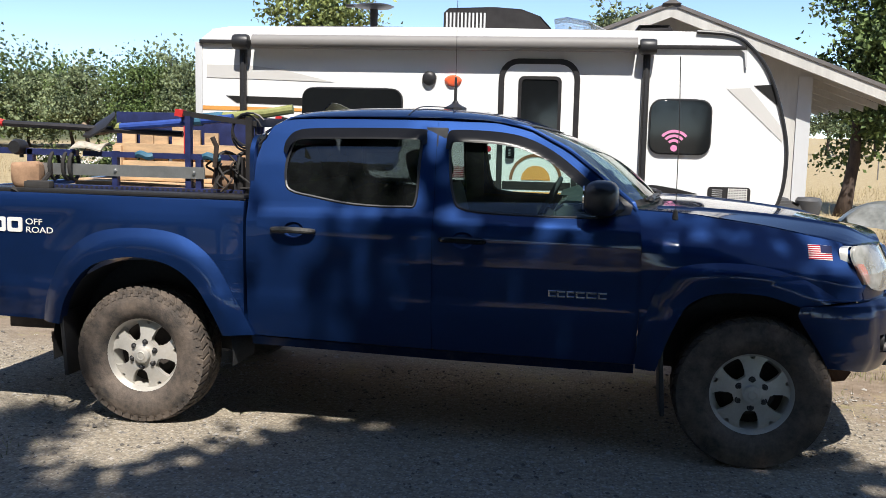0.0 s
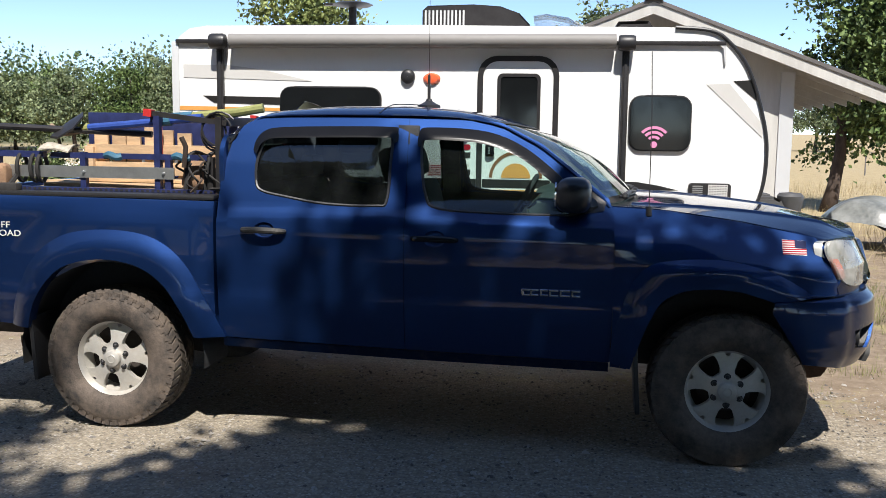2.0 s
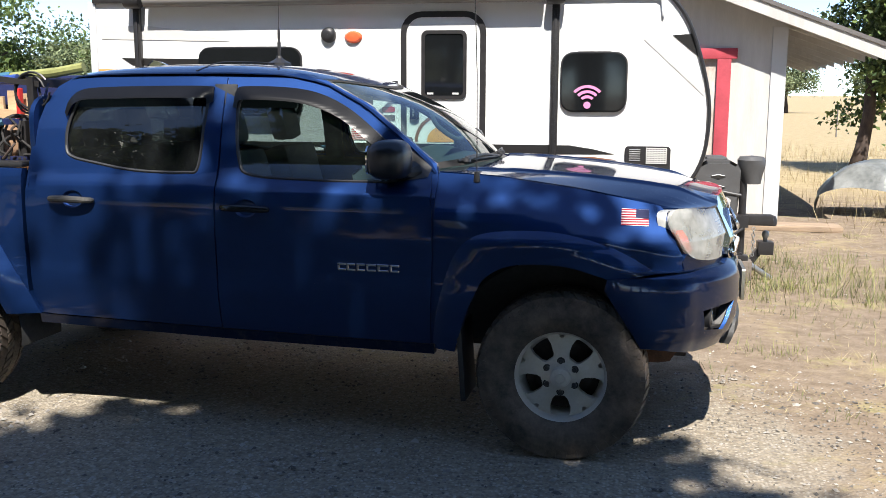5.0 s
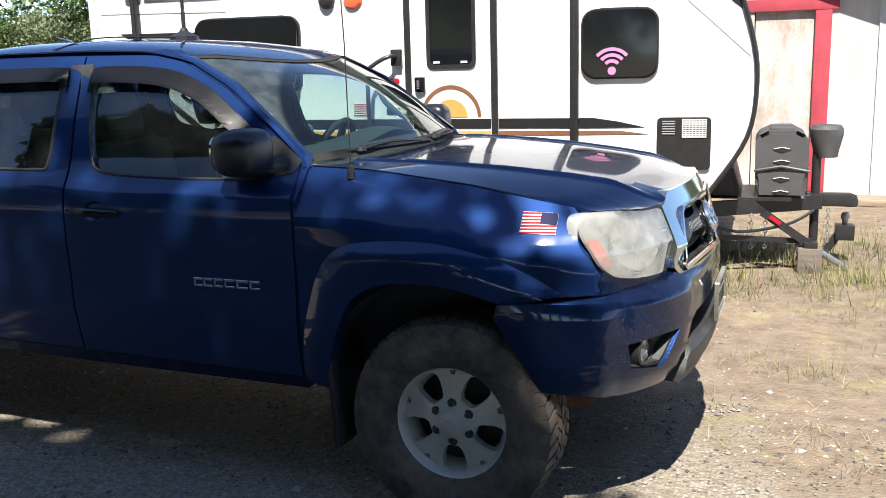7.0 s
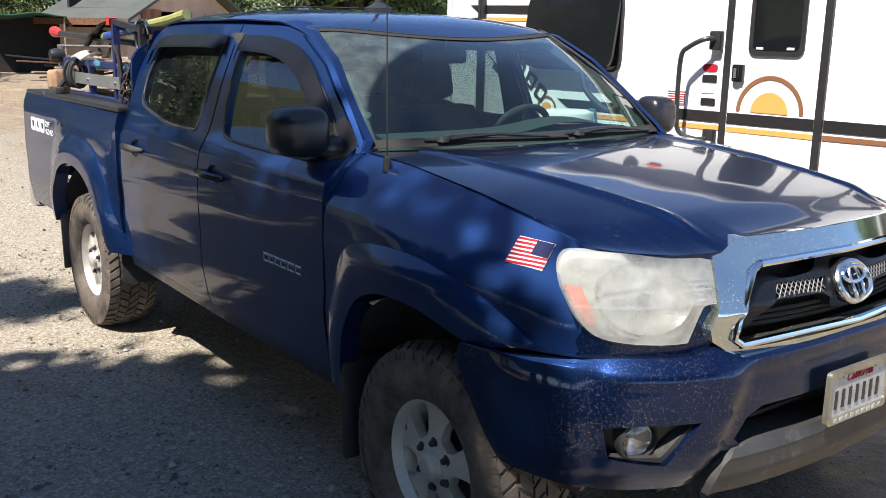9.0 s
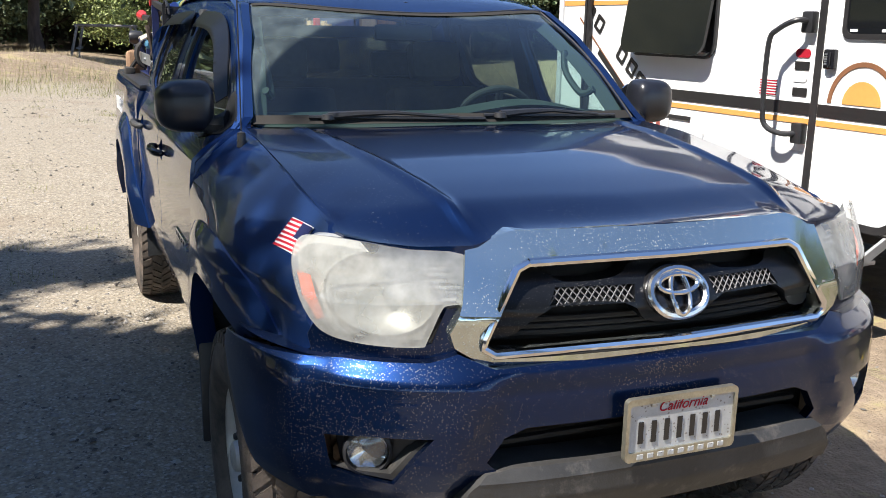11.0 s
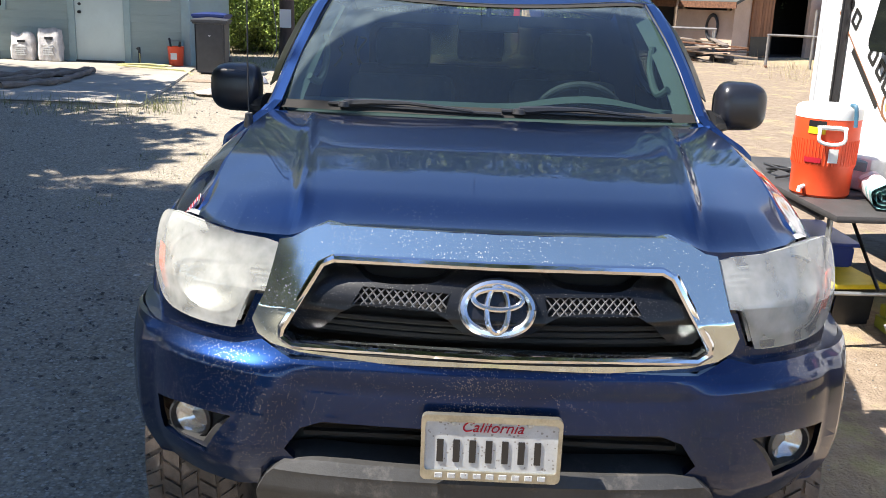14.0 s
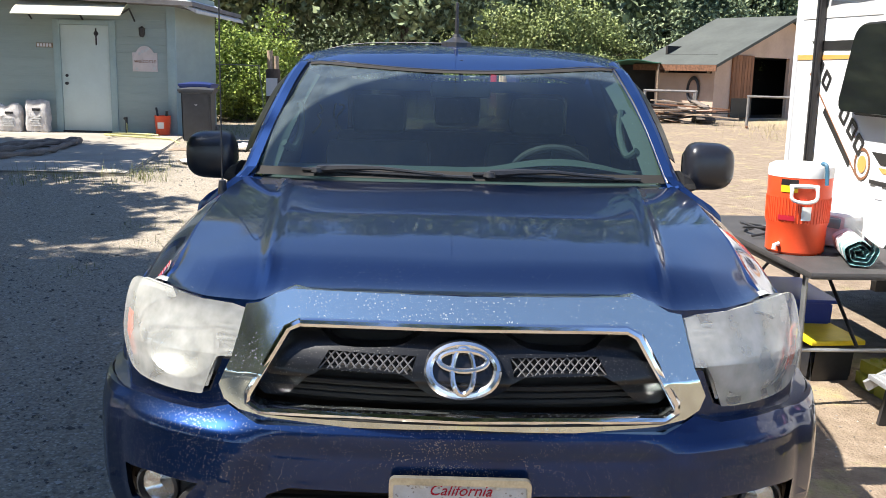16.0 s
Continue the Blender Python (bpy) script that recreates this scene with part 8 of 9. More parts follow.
def sack(name, m, w, d, h, label, group=""):
    t = thing(name, label, "sack", m, group)
    bm = box(-w / 2, w / 2, -d / 2, d / 2, 0, h, min(w, d, h) * 0.18, seg=3)
    bmesh.ops.subdivide_edges(bm, edges=[e for e in bm.edges if e.calc_length() > 0.12], cuts=4, use_grid_fill=True)
    for v in bm.verts:
        k = max(0.0, v.co.z / h - 0.55) / 0.45
        if h > 0.3:
            v.co.x *= 1 - 0.75 * k
            v.co.z += 0.02 * math.sin(v.co.y * 19) * k
        v.co += Vector((noise.noise(v.co * 9), noise.noise(v.co * 9 + Vector((7, 0, 0))), noise.noise(v.co * 9 + Vector((0, 7, 0))))) * 0.035
    part("bag", bm, M["bag"], t)
    return t


for y, h in ((-2.95, 0.52), (-2.42, 0.62)):
    b = sack("paper_sack", pose(HX + 0.25, y, HZ), 0.22, 0.42, h, "upright white paper sack by the wall", "sacks by the door")
    for k in range(5):
        part("print_bar", box(0.112, 0.130, -0.11 + 0.01 * (k % 2), 0.10 - 0.015 * (k % 3), h * (0.20 + 0.07 * k), h * (0.235 + 0.07 * k)), M["decal_grey"], b, "faint bar of print")
    part("print_bar", box(0.085, 0.112, -0.07, 0.08, h * 0.66, h * 0.74), M["dark_metal"], b, "dark bar of print")
for x, y, r, w in ((-9.98, 1.98, 75, 0.72), (-12.1, 2.08, 60, 0.46)):
    sk = thing("white_sack", "limp white sack lying on the gravel", "sack", pose(x, y, float(ground_z(x, y)), 0, 0, r))
    lump = panel([(w / 2 * math.cos(t) * (1 + 0.12 * math.sin(3 * t)), 0.19 * math.sin(t)) for t in np.linspace(0, 2 * math.pi, 29)[:-1]],
                 lambda a, b, w=w: Vector((a, b, 0.004 + 0.15 * max(0.0, 1 - (2 * a / w) ** 2 - (b / 0.21) ** 2) ** 0.5 * (0.75 + 0.25 * math.sin(7 * a + 5 * b)) + 0.012 * abs(math.sin(31 * a + 17 * b)))), (), 0.035)
    part("bag", lump, M["bag"], sk)
bk = thing("bucket", "orange plastic bucket with tools by the house", "bucket", pose(HX + 0.22, -0.02, HZ))
part("pail", lathe([(0.001, 0.01), (0.13, 0.0), (0.155, 0.36), (0.163, 0.37), (0.150, 0.36), (0.13, 0.05)], 28, "z"), M["orange"], bk)
part("print_mark", box(0.145, 0.160, -0.06, 0.06, 0.12, 0.24, m=Matrix.Rotation(radians(-3), 4, "Y")), M["decal_white"], bk)
part("tool_handles", tube([(0, -0.05, 0.1), (-0.06, -0.14, 0.52)], 0.02, 6, tube([(0.03, 0.05, 0.1), (0.05, 0.10, 0.46)], 0.025, 6)), M["black"], bk)


def bin_(m, lidm, bodym, label):
    t = thing("wheelie_bin", label, "bin", m)
    part("tub", prism([(-0.26, 0.04), (0.26, 0.04), (0.34, 1.0), (-0.34, 1.0)], -0.30, 0.30, "y", bevel=0.03), bodym, t)
    part("rim", box(-0.36, 0.36, -0.34, 0.34, 0.97, 1.03, 0.015), bodym, t)
    part("lid", panel([(-0.37, -0.36), (0.37, -0.36), (0.37, 0.36), (-0.37, 0.36)], lambda a, b: Vector((a, b, 1.04 + 0.05 * math.cos(a * 3.6) * math.cos(b * 3.4))), (), 0.12, (0, 0, -0.04)), lidm, t)
    for y in (-0.32, 0.32):
        part("wheel", lathe([(0.001, -0.03), (0.12, -0.03), (0.13, 0), (0.12, 0.03), (0.001, 0.03)], 20, "y", m=Matrix.Translation((-0.24, y, 0.13))), M["rubber"], t)
    part("emblem", lathe([(0.001, 0.30), (0.07, 0.302)], 4, "x", m=Matrix.Translation((0.018, 0, 0.80))), M["decal_white"], t, "pale diamond mark")
    return t


bin_(pose(-13.6, 1.02, float(ground_z(-13.6, 1.02)), 0, 0, 5) @ Matrix.Diagonal((0.86, 0.86, 0.90, 1)), M["bin"], M["bin"], "charcoal wheeled garbage bin by the house corner")
bin_(pose(-14.4, 0.82, float(ground_z(-14.4, 0.8)), 0, 0, 0) @ Matrix.Diagonal((0.84, 0.84, 0.98, 1)), M["navy_bin"], M["navy_bin"], "navy wheeled garbage bin behind the charcoal one")
tagged(part("garden_hose", tube([(-14.95, -0.75 + 0.0, HZ + 0.25), (-14.9, -0.72, HZ + 0.02)] + [(-14.4 + 0.28 * math.cos(a) + 0.05 * a, -0.35 + 0.42 * math.sin(a) , HZ + 0.02 + 0.004 * a) for a in np.linspace(2, 12, 26)] + [(-13.6, 0.5, HZ + 0.02), (-13.3, 0.75, 0.27), (-12.9, 0.8, 0.27)], 0.016, 6), M["hose"], None), "pale yellow garden hose coiled on the concrete", "hose")
tagged(part("yard_tap", tube([(-14.95, -0.75, HZ), (-14.95, -0.75, HZ + 0.32), (-14.85, -0.75, HZ + 0.30)], 0.025, 8), M["dark_metal"], None), "dark garden tap post by the wall", "tap")
tagged(part("short_board", box(-12.3, -11.9, 0.95, 1.45, 0.24, 0.285, 0.008), M["old_wood"], None), "short pale board on the dirt", "board")

# post with a notice, wire gate, stacked pipe panels
ps = thing("gate_post", "thick weathered wooden post with a paper notice", "post", pose(-18.5, 1.46, float(ground_z(-18.5, 1.46))))
part("post", tube([(0, 0, 0), (0.01, 0.01, 0.7), (0, 0, 1.32)], 0.17, 12, rs=[0.20, 0.17, 0.165]), M["bark"], ps)
part("pole", tube([(0, -0.05, 1.25), (0, -0.07, 1.74)], 0.07, 8, tube([(0, 0.08, 1.25), (0, 0.07, 1.62)], 0.06, 8)), M["old_wood"], ps)
part("notice", box(0.172, 0.180, -0.13, 0.13, 0.72, 1.12), M["decal_grey"], ps, "pale paper notice")
wg = thing("wire_gate", "galvanised wire gate in front of the shrubs", "gate", pose(-18.3, 0.02, float(ground_z(-18.3, 0.6))) @ Matrix.Diagonal((1, 0.80, 0.82, 1)))
part("frame", tube(spline([(0, 0, 0.05), (0, 0, 1.55), (0, 0.1, 1.7), (0, 1.3, 1.7), (0, 1.45, 1.55), (0, 1.45, 0.05), (0, 0.0, 0.05)], 4), 0.016, 6), M["old_pipe"], wg)
for k in range(9):
    part("wire", tube([(0, 0, 0.15 + 0.17 * k), (0, 1.45, 0.15 + 0.17 * k)], 0.002, 4), M["dark_metal"], wg)
for k in range(14):
    part("wire", tube([(0, 0.1 + 0.1 * k, 0.05), (0, 0.1 + 0.1 * k, 1.68)], 0.002, 4), M["dark_metal"], wg)
sp = thing("panel_stack", "stack of grey pipe livestock panels", "livestock panels", pose(-26.8, 1.25, float(ground_z(-26.8, 1.25)), 0, 0, 84) @ Matrix.Diagonal((0.72, 1, 0.85, 1)))
for k in range(8):
    bm = bmesh.new()
    z = 0.08 + 0.15 * k
    for y in (-0.3, 0.3):
        tube([(-1.15 + 0.03 * (k % 3), y, z), (1.15 - 0.03 * (k % 2), y, z)], 0.05, 6, bm)
    for x in (-1.1, 0, 1.1):
        tube([(x, -0.3, z), (x, 0.3, z)], 0.035, 6, bm)
    tube([(-1.15, -0.3, z), (-1.5, -0.45, z + 0.12)], 0.03, 6, bm)
    tube([(1.15, -0.3, z), (1.5, -0.4, z + 0.12)], 0.03, 6, bm)
    part("panel", bm, M["old_pipe"], sp)
for k, (x, y, r) in enumerate(((-31.5, 6.0, 78), (-31.0, 8.6, 70))):
    fr_ = thing("pipe_stand", "grey pipe rack frame standing in the dry grass", "rack frame", pose(x, y, float(ground_z(x, y)), 0, 0, r), "pipe stands")
    for a in (-1.0, 1.0):
        for b in (-0.5, 0.5):
            part("leg", tube([(a * 1.12, b * 1.3, 0), (a * 0.85, b, 1.25)], 0.05, 6), M["old_pipe"] if k == 0 else M["old_wood"], fr_)
        part("end_bar", tube([(a * 0.85, -0.5, 1.25), (a * 0.85, 0.5, 1.25)], 0.045, 6), M["old_pipe"], fr_)
    for b in (-0.5, 0.5):
        part("top_bar", tube([(-0.95, b, 1.25), (0.95, b, 1.25)], 0.045, 6), M["old_pipe"], fr_)
    part("brace", tube([(-0.9, -0.5, 0.5), (-0.9, 0.5, 0.5)], 0.03, 6), M["old_pipe"], fr_)

for k in range(7):
    x = -1.2 + 3.3 * k
    tagged(part("fence_post", tube([(x, 44.4, 0), (x, 44.4, 1.15)], 0.03, 6), M["old_pipe"], None), "thin steel fence post in the dry field", "fence post", "field fence posts")
# ---- barn ----
bd = math.radians(35)
rgt, fwd = Vector((0.31, 0.95, 0)), Vector((-0.95, 0.31, 0))
ex_ = (-rgt * math.cos(bd) + fwd * math.sin(bd)).normalized()
gx_ = (rgt * math.sin(bd) + fwd * math.cos(bd)).normalized()
BM_ = Matrix((( -ex_.x, gx_.x, 0, -34.2), (-ex_.y, gx_.y, 0, 15.9), (0, 0, 1, 0), (0, 0, 0, 1)))
barn = thing("barn", "tan stucco barn with an open doorway and grey roof", "barn", BM_)
EV, RG, SP, LEN = 2.30, 4.12, 9.0, 3.0
gab = [(0, -0.1), (SP, -0.1), (SP, EV), (SP / 2, RG), (0, EV)]
part("gable_wall", prism(gab, -0.15, 0.0, "x", holes=[[(1.15, 0.02), (4.9, 0.02), (4.9, 2.5), (1.15, 2.5)]]), M["stucco"], barn)
part("back_wall", prism(gab, -LEN, -LEN + 0.15, "x"), M["stucco"], barn)
part("eave_wall", box(-LEN + 0.15, -0.15, 0.0, 0.15, -0.1, 1.80), M["stucco"], barn)
part("far_wall", box(-LEN + 0.15, -0.15, SP - 0.15, SP, -0.1, EV), M["stucco"], barn)
# shade under the eave put in as a near-black sheet
part("eave_gap", box(-LEN + 0.15, -0.15, 0.3, 0.36, 1.75, EV), M["shadow"], barn, "near-black sheet standing for the shade under the eave")
for k in range(2):
    part("gap_post", box(-0.4 - 2.2 * k, -0.25 - 2.2 * k, 0.02, 0.14, 1.8, EV), M["old_wood"], barn)
for s in (0, 1):
    y0, y1 = (-0.7, SP / 2) if s == 0 else (SP / 2, SP + 0.7)
    z0, z1 = (EV - 0.7 * (RG - EV) / (SP / 2), RG) if s == 0 else (RG, EV - 0.7 * (RG - EV) / (SP / 2))
    part("roof", prism([(y0, z0), (y1, z1), (y1, z1 + 0.12), (y0, z0 + 0.12)], -LEN - 0.6, 0.6, "x"), M["barn_roof"], barn, "grey roof slope")
part("fascia", box(-LEN - 0.6, 0.6, -0.74, -0.69, EV - 0.42, EV - 0.18), M["rust"], barn, "rusty gutter board")
part("sliding_door", box(0.02, 0.08, 1.0, 2.35, 0.05, 2.55, 0.01), M["barn_wood"], barn, "brown wooden sliding door")
for k in range(7):
    part("door_plank", box(0.08, 0.10, 1.02 + 0.19 * k, 1.195 + 0.19 * k, 0.08, 2.52), M["barn_wood"], barn)
part("door_lower", box(0.101, 0.112, 1.02, 2.33, 0.08, 0.85), M["dark_metal"], barn, "dark lower door panel")
# inner sheets coloured near-black so that the doorway looks unlit
part("dark_interior", box(-2.8, -2.7, 0.3, SP - 0.3, 0, EV + 0.6), M["shadow"], barn)
part("interior_floor", box(-2.7, -0.15, 0.3, SP - 0.3, 0.0, 0.02), M["shadow"], barn)
part("interior_roof", box(-2.7, -0.15, 0.3, SP - 0.3, EV + 0.2, EV + 0.25), M["shadow"], barn)
ho = lathe([(0.36 + 0.06 * math.cos(t), 0.06 * math.sin(t)) for t in np.linspace(0, 2 * math.pi, 9)[:-1]], 20, "y", close=True)
bmesh.ops.transform(ho, matrix=Matrix.Translation((-0.95, -0.08, 1.15)) @ Matrix.Diagonal((0.75, 1, 1.3, 1)), verts=ho.verts)
part("coiled_hose", ho, M["dark_metal"], barn, "dark coiled hose hung on the wall")
og = thing("orange_gate", "weathered orange wooden stock gate", "gate", BM_ @ pose(0.6, 6.2, 0, 0, 0, 90))
for k in range(7):
    part("rail", box(-1.2, 1.2, -0.03, 0.03, 0.15 + 0.32 * k, 0.36 + 0.32 * k, 0.01), mat("orange_wood", (0.42, 0.17, 0.05), 0.8, 0, 0.25, 4, objrand=0.4) if k == 0 else bpy.data.materials["orange_wood"], og)
for x in (-1.1, 0, 1.1):
    part("stile", box(x - 0.06, x + 0.06, 0.03, 0.07, 0.05, 2.45, 0.01), bpy.data.materials["orange_wood"], og)
hr = thing("hitching_rail", "rusty pipe hitching rail in the yard", "rail", pose(-28.6, 16.6, 0, 0, 0, 75))
for x in (-1.0, 0.4, 1.2):
    part("post", tube([(x, 0, 0), (x, 0, 1.9 if x == 0.4 else 1.05)], 0.045, 8), M["old_pipe"], hr)
part("rail", tube([(-1.05, 0, 1.05), (1.3, 0, 1.05)], 0.04, 8), M["old_pipe"], hr)
part("foot", tube([(-1.0, -0.5, 0.04), (-1.0, 0.5, 0.04)], 0.04, 8), M["rust"], hr)
jr = thing("pipe_rack", "rusty pipe rack loaded with scrap wood and posts", "rack", pose(-31.6, 13.6, 0, 0, 0, 80))
for x in (-0.9, 0.9):
    for y in (-0.4, 0.4):
        part("post", tube([(x, y, 0), (x, y, 1.15)], 0.045, 8), M["old_pipe"], jr)
    part("crossbar", tube([(x, -0.4, 0.6), (x, 0.4, 0.6)], 0.04, 8), M["rust"], jr)
for y in (-0.4, 0.4):
    part("top_rail", tube([(-0.95, y, 1.13), (0.95, y, 1.13)], 0.04, 8), M["old_pipe"], jr)
rr_ = random.Random(5)
for k in range(26):
    x, y = -30.9 + rr_.uniform(-0.8, 0.8), 13.4 + rr_.uniform(-1.1, 1.1)
    a = rr_.uniform(60, 130) if k % 4 else rr_.uniform(-20, 40)
    l = rr_.uniform(0.6, 1.5)
    w = rr_.uniform(0.05, 0.14)
    tagged(part("scrap_board", box(-l, l, -w, w, -0.025, 0.025, 0.004, m=pose(x, y, 0.06 + 0.055 * (k % 13), 0, rr_.uniform(-7, 9), a)), M[("grey_wood", "old_wood", "rust", "dark_metal")[k % 4]], None), "weathered scrap board heaped by the rack", "board", "scrap boards")
for x, y in ((-30.2, 12.6), (-31.0, 14.8)):
    tagged(part("old_tyre", lathe([(0.22, -0.1), (0.33, -0.12), (0.38, 0), (0.33, 0.12), (0.22, 0.1)], 24, "z", m=Matrix.Translation((x, y, 0.12))), M["rubber"], None), "old tyre lying flat in the yard", "tyre")
tpb = thing("tarp_shelter", "lean-to shelter under a green tarp", "shelter", pose(-36.5, 12.6, 0, 0, 0, 80))
part("tarp", panel([(-1.6, -1.2), (1.6, -1.2), (1.6, 1.2), (-1.6, 1.2)], lambda a, b: Vector((a, b, 2.15 + 0.06 * math.sin(3 * a) - 0.08 * b)), (), 0.3, (0, 0, -0.03)), mat("green_tarp", (0.05, 0.15, 0.10), 0.6, 0, 0.2, 3), tpb, "green tarp")
for x in (-1.5, 1.5):
    for y in (-1.1, 1.1):
        part("pole", tube([(x, y, 0), (x, y, 2.15)], 0.04, 6), M["old_wood"], tpb)
# near-black sheet painted in for the shade below the tarp
part("dark_backing", box(-1.6, 1.6, 1.0, 1.1, 0, 2.1), M["shadow"], tpb)

# ---- rack and load in the truck's bed (truck axes moved to the world) ----
TM = pose(0.73, 5.572, 0)
rack = thing("bed_rack", "chipped navy steel rack bolted over the truck bed", "rack", TM)
for s in (-1, 1):
    y = s * 0.80
    bot = part("side_rail", bar((-4.15, y, 1.478), (-3.66, y, 1.474), 0.034, 0.034), M["blue_steel"], rack)
    part("side_rail", bar((-3.62, y, 1.472), (-2.72, y, 1.470), 0.028, 0.030), M["blue_steel"], rack)
    sl = part("galvanised_strip", box(-3.95, -2.90, y - s * 0.0 + s * 0.022 - 0.004, y + s * 0.022 + 0.004, 1.352, 1.415), M["galv"], rack, "galvanised flat strip along the rack")
    for x in (-3.90, -3.42, -2.96):
        part("bolt", lathe([(0.001, -0.012), (0.008, -0.010), (0.010, 0)], 8, "y", m=Matrix.Translation((x, y + s * 0.026, 1.383))), M["galv"], sl)
    for x in (-3.94, -3.43, -2.94, -2.70):
        part("post", bar((x, y, 1.275), (x, y, 1.49 if x < -3 else 1.475), 0.032, 0.034), M["blue_steel"] if x < -2.8 else M["dark_metal"], rack)
    low = part("base_rail", box(-3.95, -2.68, y - 0.025, y + 0.025, 1.280, 1.298), M["blue_steel"], rack)
    bm = bmesh.new()
    for k in range(42):
        box(-3.93 + 0.030 * k, -3.915 + 0.030 * k, y + s * 0.0255 - 0.002, y + s * 0.0255 + 0.002, 1.284, 1.294, 0, bm)
    part("slot_row", bm, M["shadow"], low)
    part("tall_post", bar((-3.0, y, 1.28), (-3.0, y, 1.69), 0.032, 0.034), M["blue_steel"], rack)
    part("upper_arm", bar((-3.05, y, 1.705), (-2.62, y * 0.96, 1.655), 0.030, 0.028), M["dark_metal"], rack)
    part("arm_cap", bar((-3.07, y, 1.708), (-3.025, y, 1.702), 0.045, 0.038), M["red"], rack, "red plastic end cap")
part("crossbar", bar((-3.02, -0.80, 1.68), (-3.02, 0.80, 1.68), 0.045, 0.045), M["blue_steel"], rack)
part("crossbar", bar((-2.66, -0.78, 1.66), (-2.66, 0.78, 1.66), 0.04, 0.04), M["dark_metal"], rack)
for y in (-0.78, 0.78):
    part("front_post", bar((-2.66, y, 1.28), (-2.66, y, 1.69), 0.035, 0.035), M["dark_metal"], rack)
part("headboard", box(-4.05, -3.00, 0.355, 0.375, 1.44, 1.725, 0.004), M["blue_steel"], rack, "navy steel sheet standing behind the crate")
# wooden crate standing in the bed
cr8 = thing("wooden_crate", "pale pine slat crate standing in the truck bed", "crate", TM)
for k in range(6):
    x0 = -3.98 + 0.115 * k + (0.012 if k % 2 else 0)
    part("slat", box(x0, x0 + 0.096, 0.30, 0.322, 0.78, 1.63 - 0.018 * (k % 3), 0.003), M["wood"], cr8)
for z in (1.475, 1.36, 1.22):
    part("rail", box(-4.02, -2.95, 0.27, 0.30, z - 0.045, z + 0.04, 0.003), M["wood"], cr8)
for k in range(5):
    part("slat", box(-3.60 + 0.18 * k, -3.46 + 0.18 * k, -0.3, 0.27, 0.98, 1.0, 0.003), M["wood"], cr8)
part("red_handle", box(-3.505, -3.475, 0.22, 0.26, 1.42, 1.645, 0.008), M["red"], cr8, "red plastic strip")
for x in (-3.99, -2.98):
    part("corner_post", box(x - 0.03, x + 0.03, 0.24, 0.30, 0.78, 1.5, 0.004), M["wood"], cr8)
for k, (x0, x1, y0, z0, a) in enumerate(((-3.75, -2.75, -0.62, 1.292, 1.2), (-3.85, -2.85, -0.45, 1.294, -1.0), (-3.6, -2.72, -0.28, 1.296, 1.5), (-3.55, -2.8, -0.52, 1.318, -2.0))):
    tagged(part("plank", box(x0, x1, y0 - 0.06, y0 + 0.06, z0, z0 + 0.022, 0.003, m=Matrix.Translation((x0, y0, z0)) @ Matrix.Rotation(radians(a), 4, "Z") @ Matrix.Translation((-x0, -y0, -z0))), M["wood"], None), "loose pine plank lying on the bed rack", "plank", "planks in the bed").matrix_world = TM
part("plank_bearer", box(-3.80, -3.74, -0.80, 0.80, 1.270, 1.292), M["old_wood"], rack)
part("plank_bearer", box(-2.86, -2.80, -0.80, 0.80, 1.270, 1.292), M["old_wood"], rack)
# long-handled tools lashed across the rack
tool = thing("long_shovel", "long shovel with taped blue shaft lashed to the rack", "shovel", TM @ Matrix.Translation((0.17, 0, -0.015)))
part("shaft", tube([(-3.64, -0.70, 1.635), (-3.35, -0.71, 1.66), (-2.95, -0.72, 1.70)], 0.022, 10), M["blue_pole"], tool, "blue taped shaft")
part("wood_grip", tube(spline([(-3.86, -0.69, 1.645), (-3.80, -0.69, 1.61), (-3.72, -0.70, 1.612), (-3.64, -0.70, 1.635)], 4), 0.019, 8), M["old_wood"], tool)
part("tape", tube([(-3.655, -0.70, 1.633), (-3.62, -0.70, 1.637)], 0.026, 10), M["green_pole"], tool)
part("tape", tube([(-3.22, -0.712, 1.673), (-3.13, -0.714, 1.681)], 0.028, 10), M["teal"], tool)
t2 = thing("paddle", "dark paddle with a red end lashed on top of the rack", "paddle", TM @ Matrix.Translation((0.20, 0, -0.01)))
part("shaft", tube([(-4.35, -0.76, 1.640), (-3.95, -0.74, 1.628), (-3.3, -0.66, 1.60)], 0.018, 8), M["dark_metal"], t2)
part("red_end", tube([(-4.47, -0.765, 1.655), (-4.44, -0.765, 1.652), (-4.33, -0.76, 1.640)], 0.03, 10, rs=[0.03, 0.036, 0.02]), M["red"], t2, "red rubber end")
part("blade", panel([(-3.90, 0), (-3.75, -0.09), (-3.55, -0.10), (-3.48, 0), (-3.55, 0.10), (-3.75, 0.09)], lambda a, b: Vector((-3.66 + 0.48 * (a + 3.48), -0.74 + b * 0.55, 1.70 + 0.28 * (a + 3.48) + 0.45 * b - 0.6 * b * b)), (), 0.05, (0, 0, -0.012)), M["dark_metal"], t2)
t3 = thing("olive_pole", "olive-painted pole lashed on the rack", "pole", TM)
part("shaft", tube([(-2.86, -0.66, 1.69), (-2.62, -0.64, 1.715), (-2.47, -0.62, 1.742)], 0.026, 10), M["green_pole"], t3)
part("socket", tube([(-3.02, -0.68, 1.675), (-2.86, -0.66, 1.69)], 0.030, 10), M["teal"], t3)
sb = thing("canvas_pouch", "worn tan canvas pouch hung on the rack", "pouch", TM @ Matrix.Translation((0.16, 0, 0)))
pb = box(-4.17, -4.00, -0.90, -0.80, 1.27, 1.42, 0.035, seg=3)
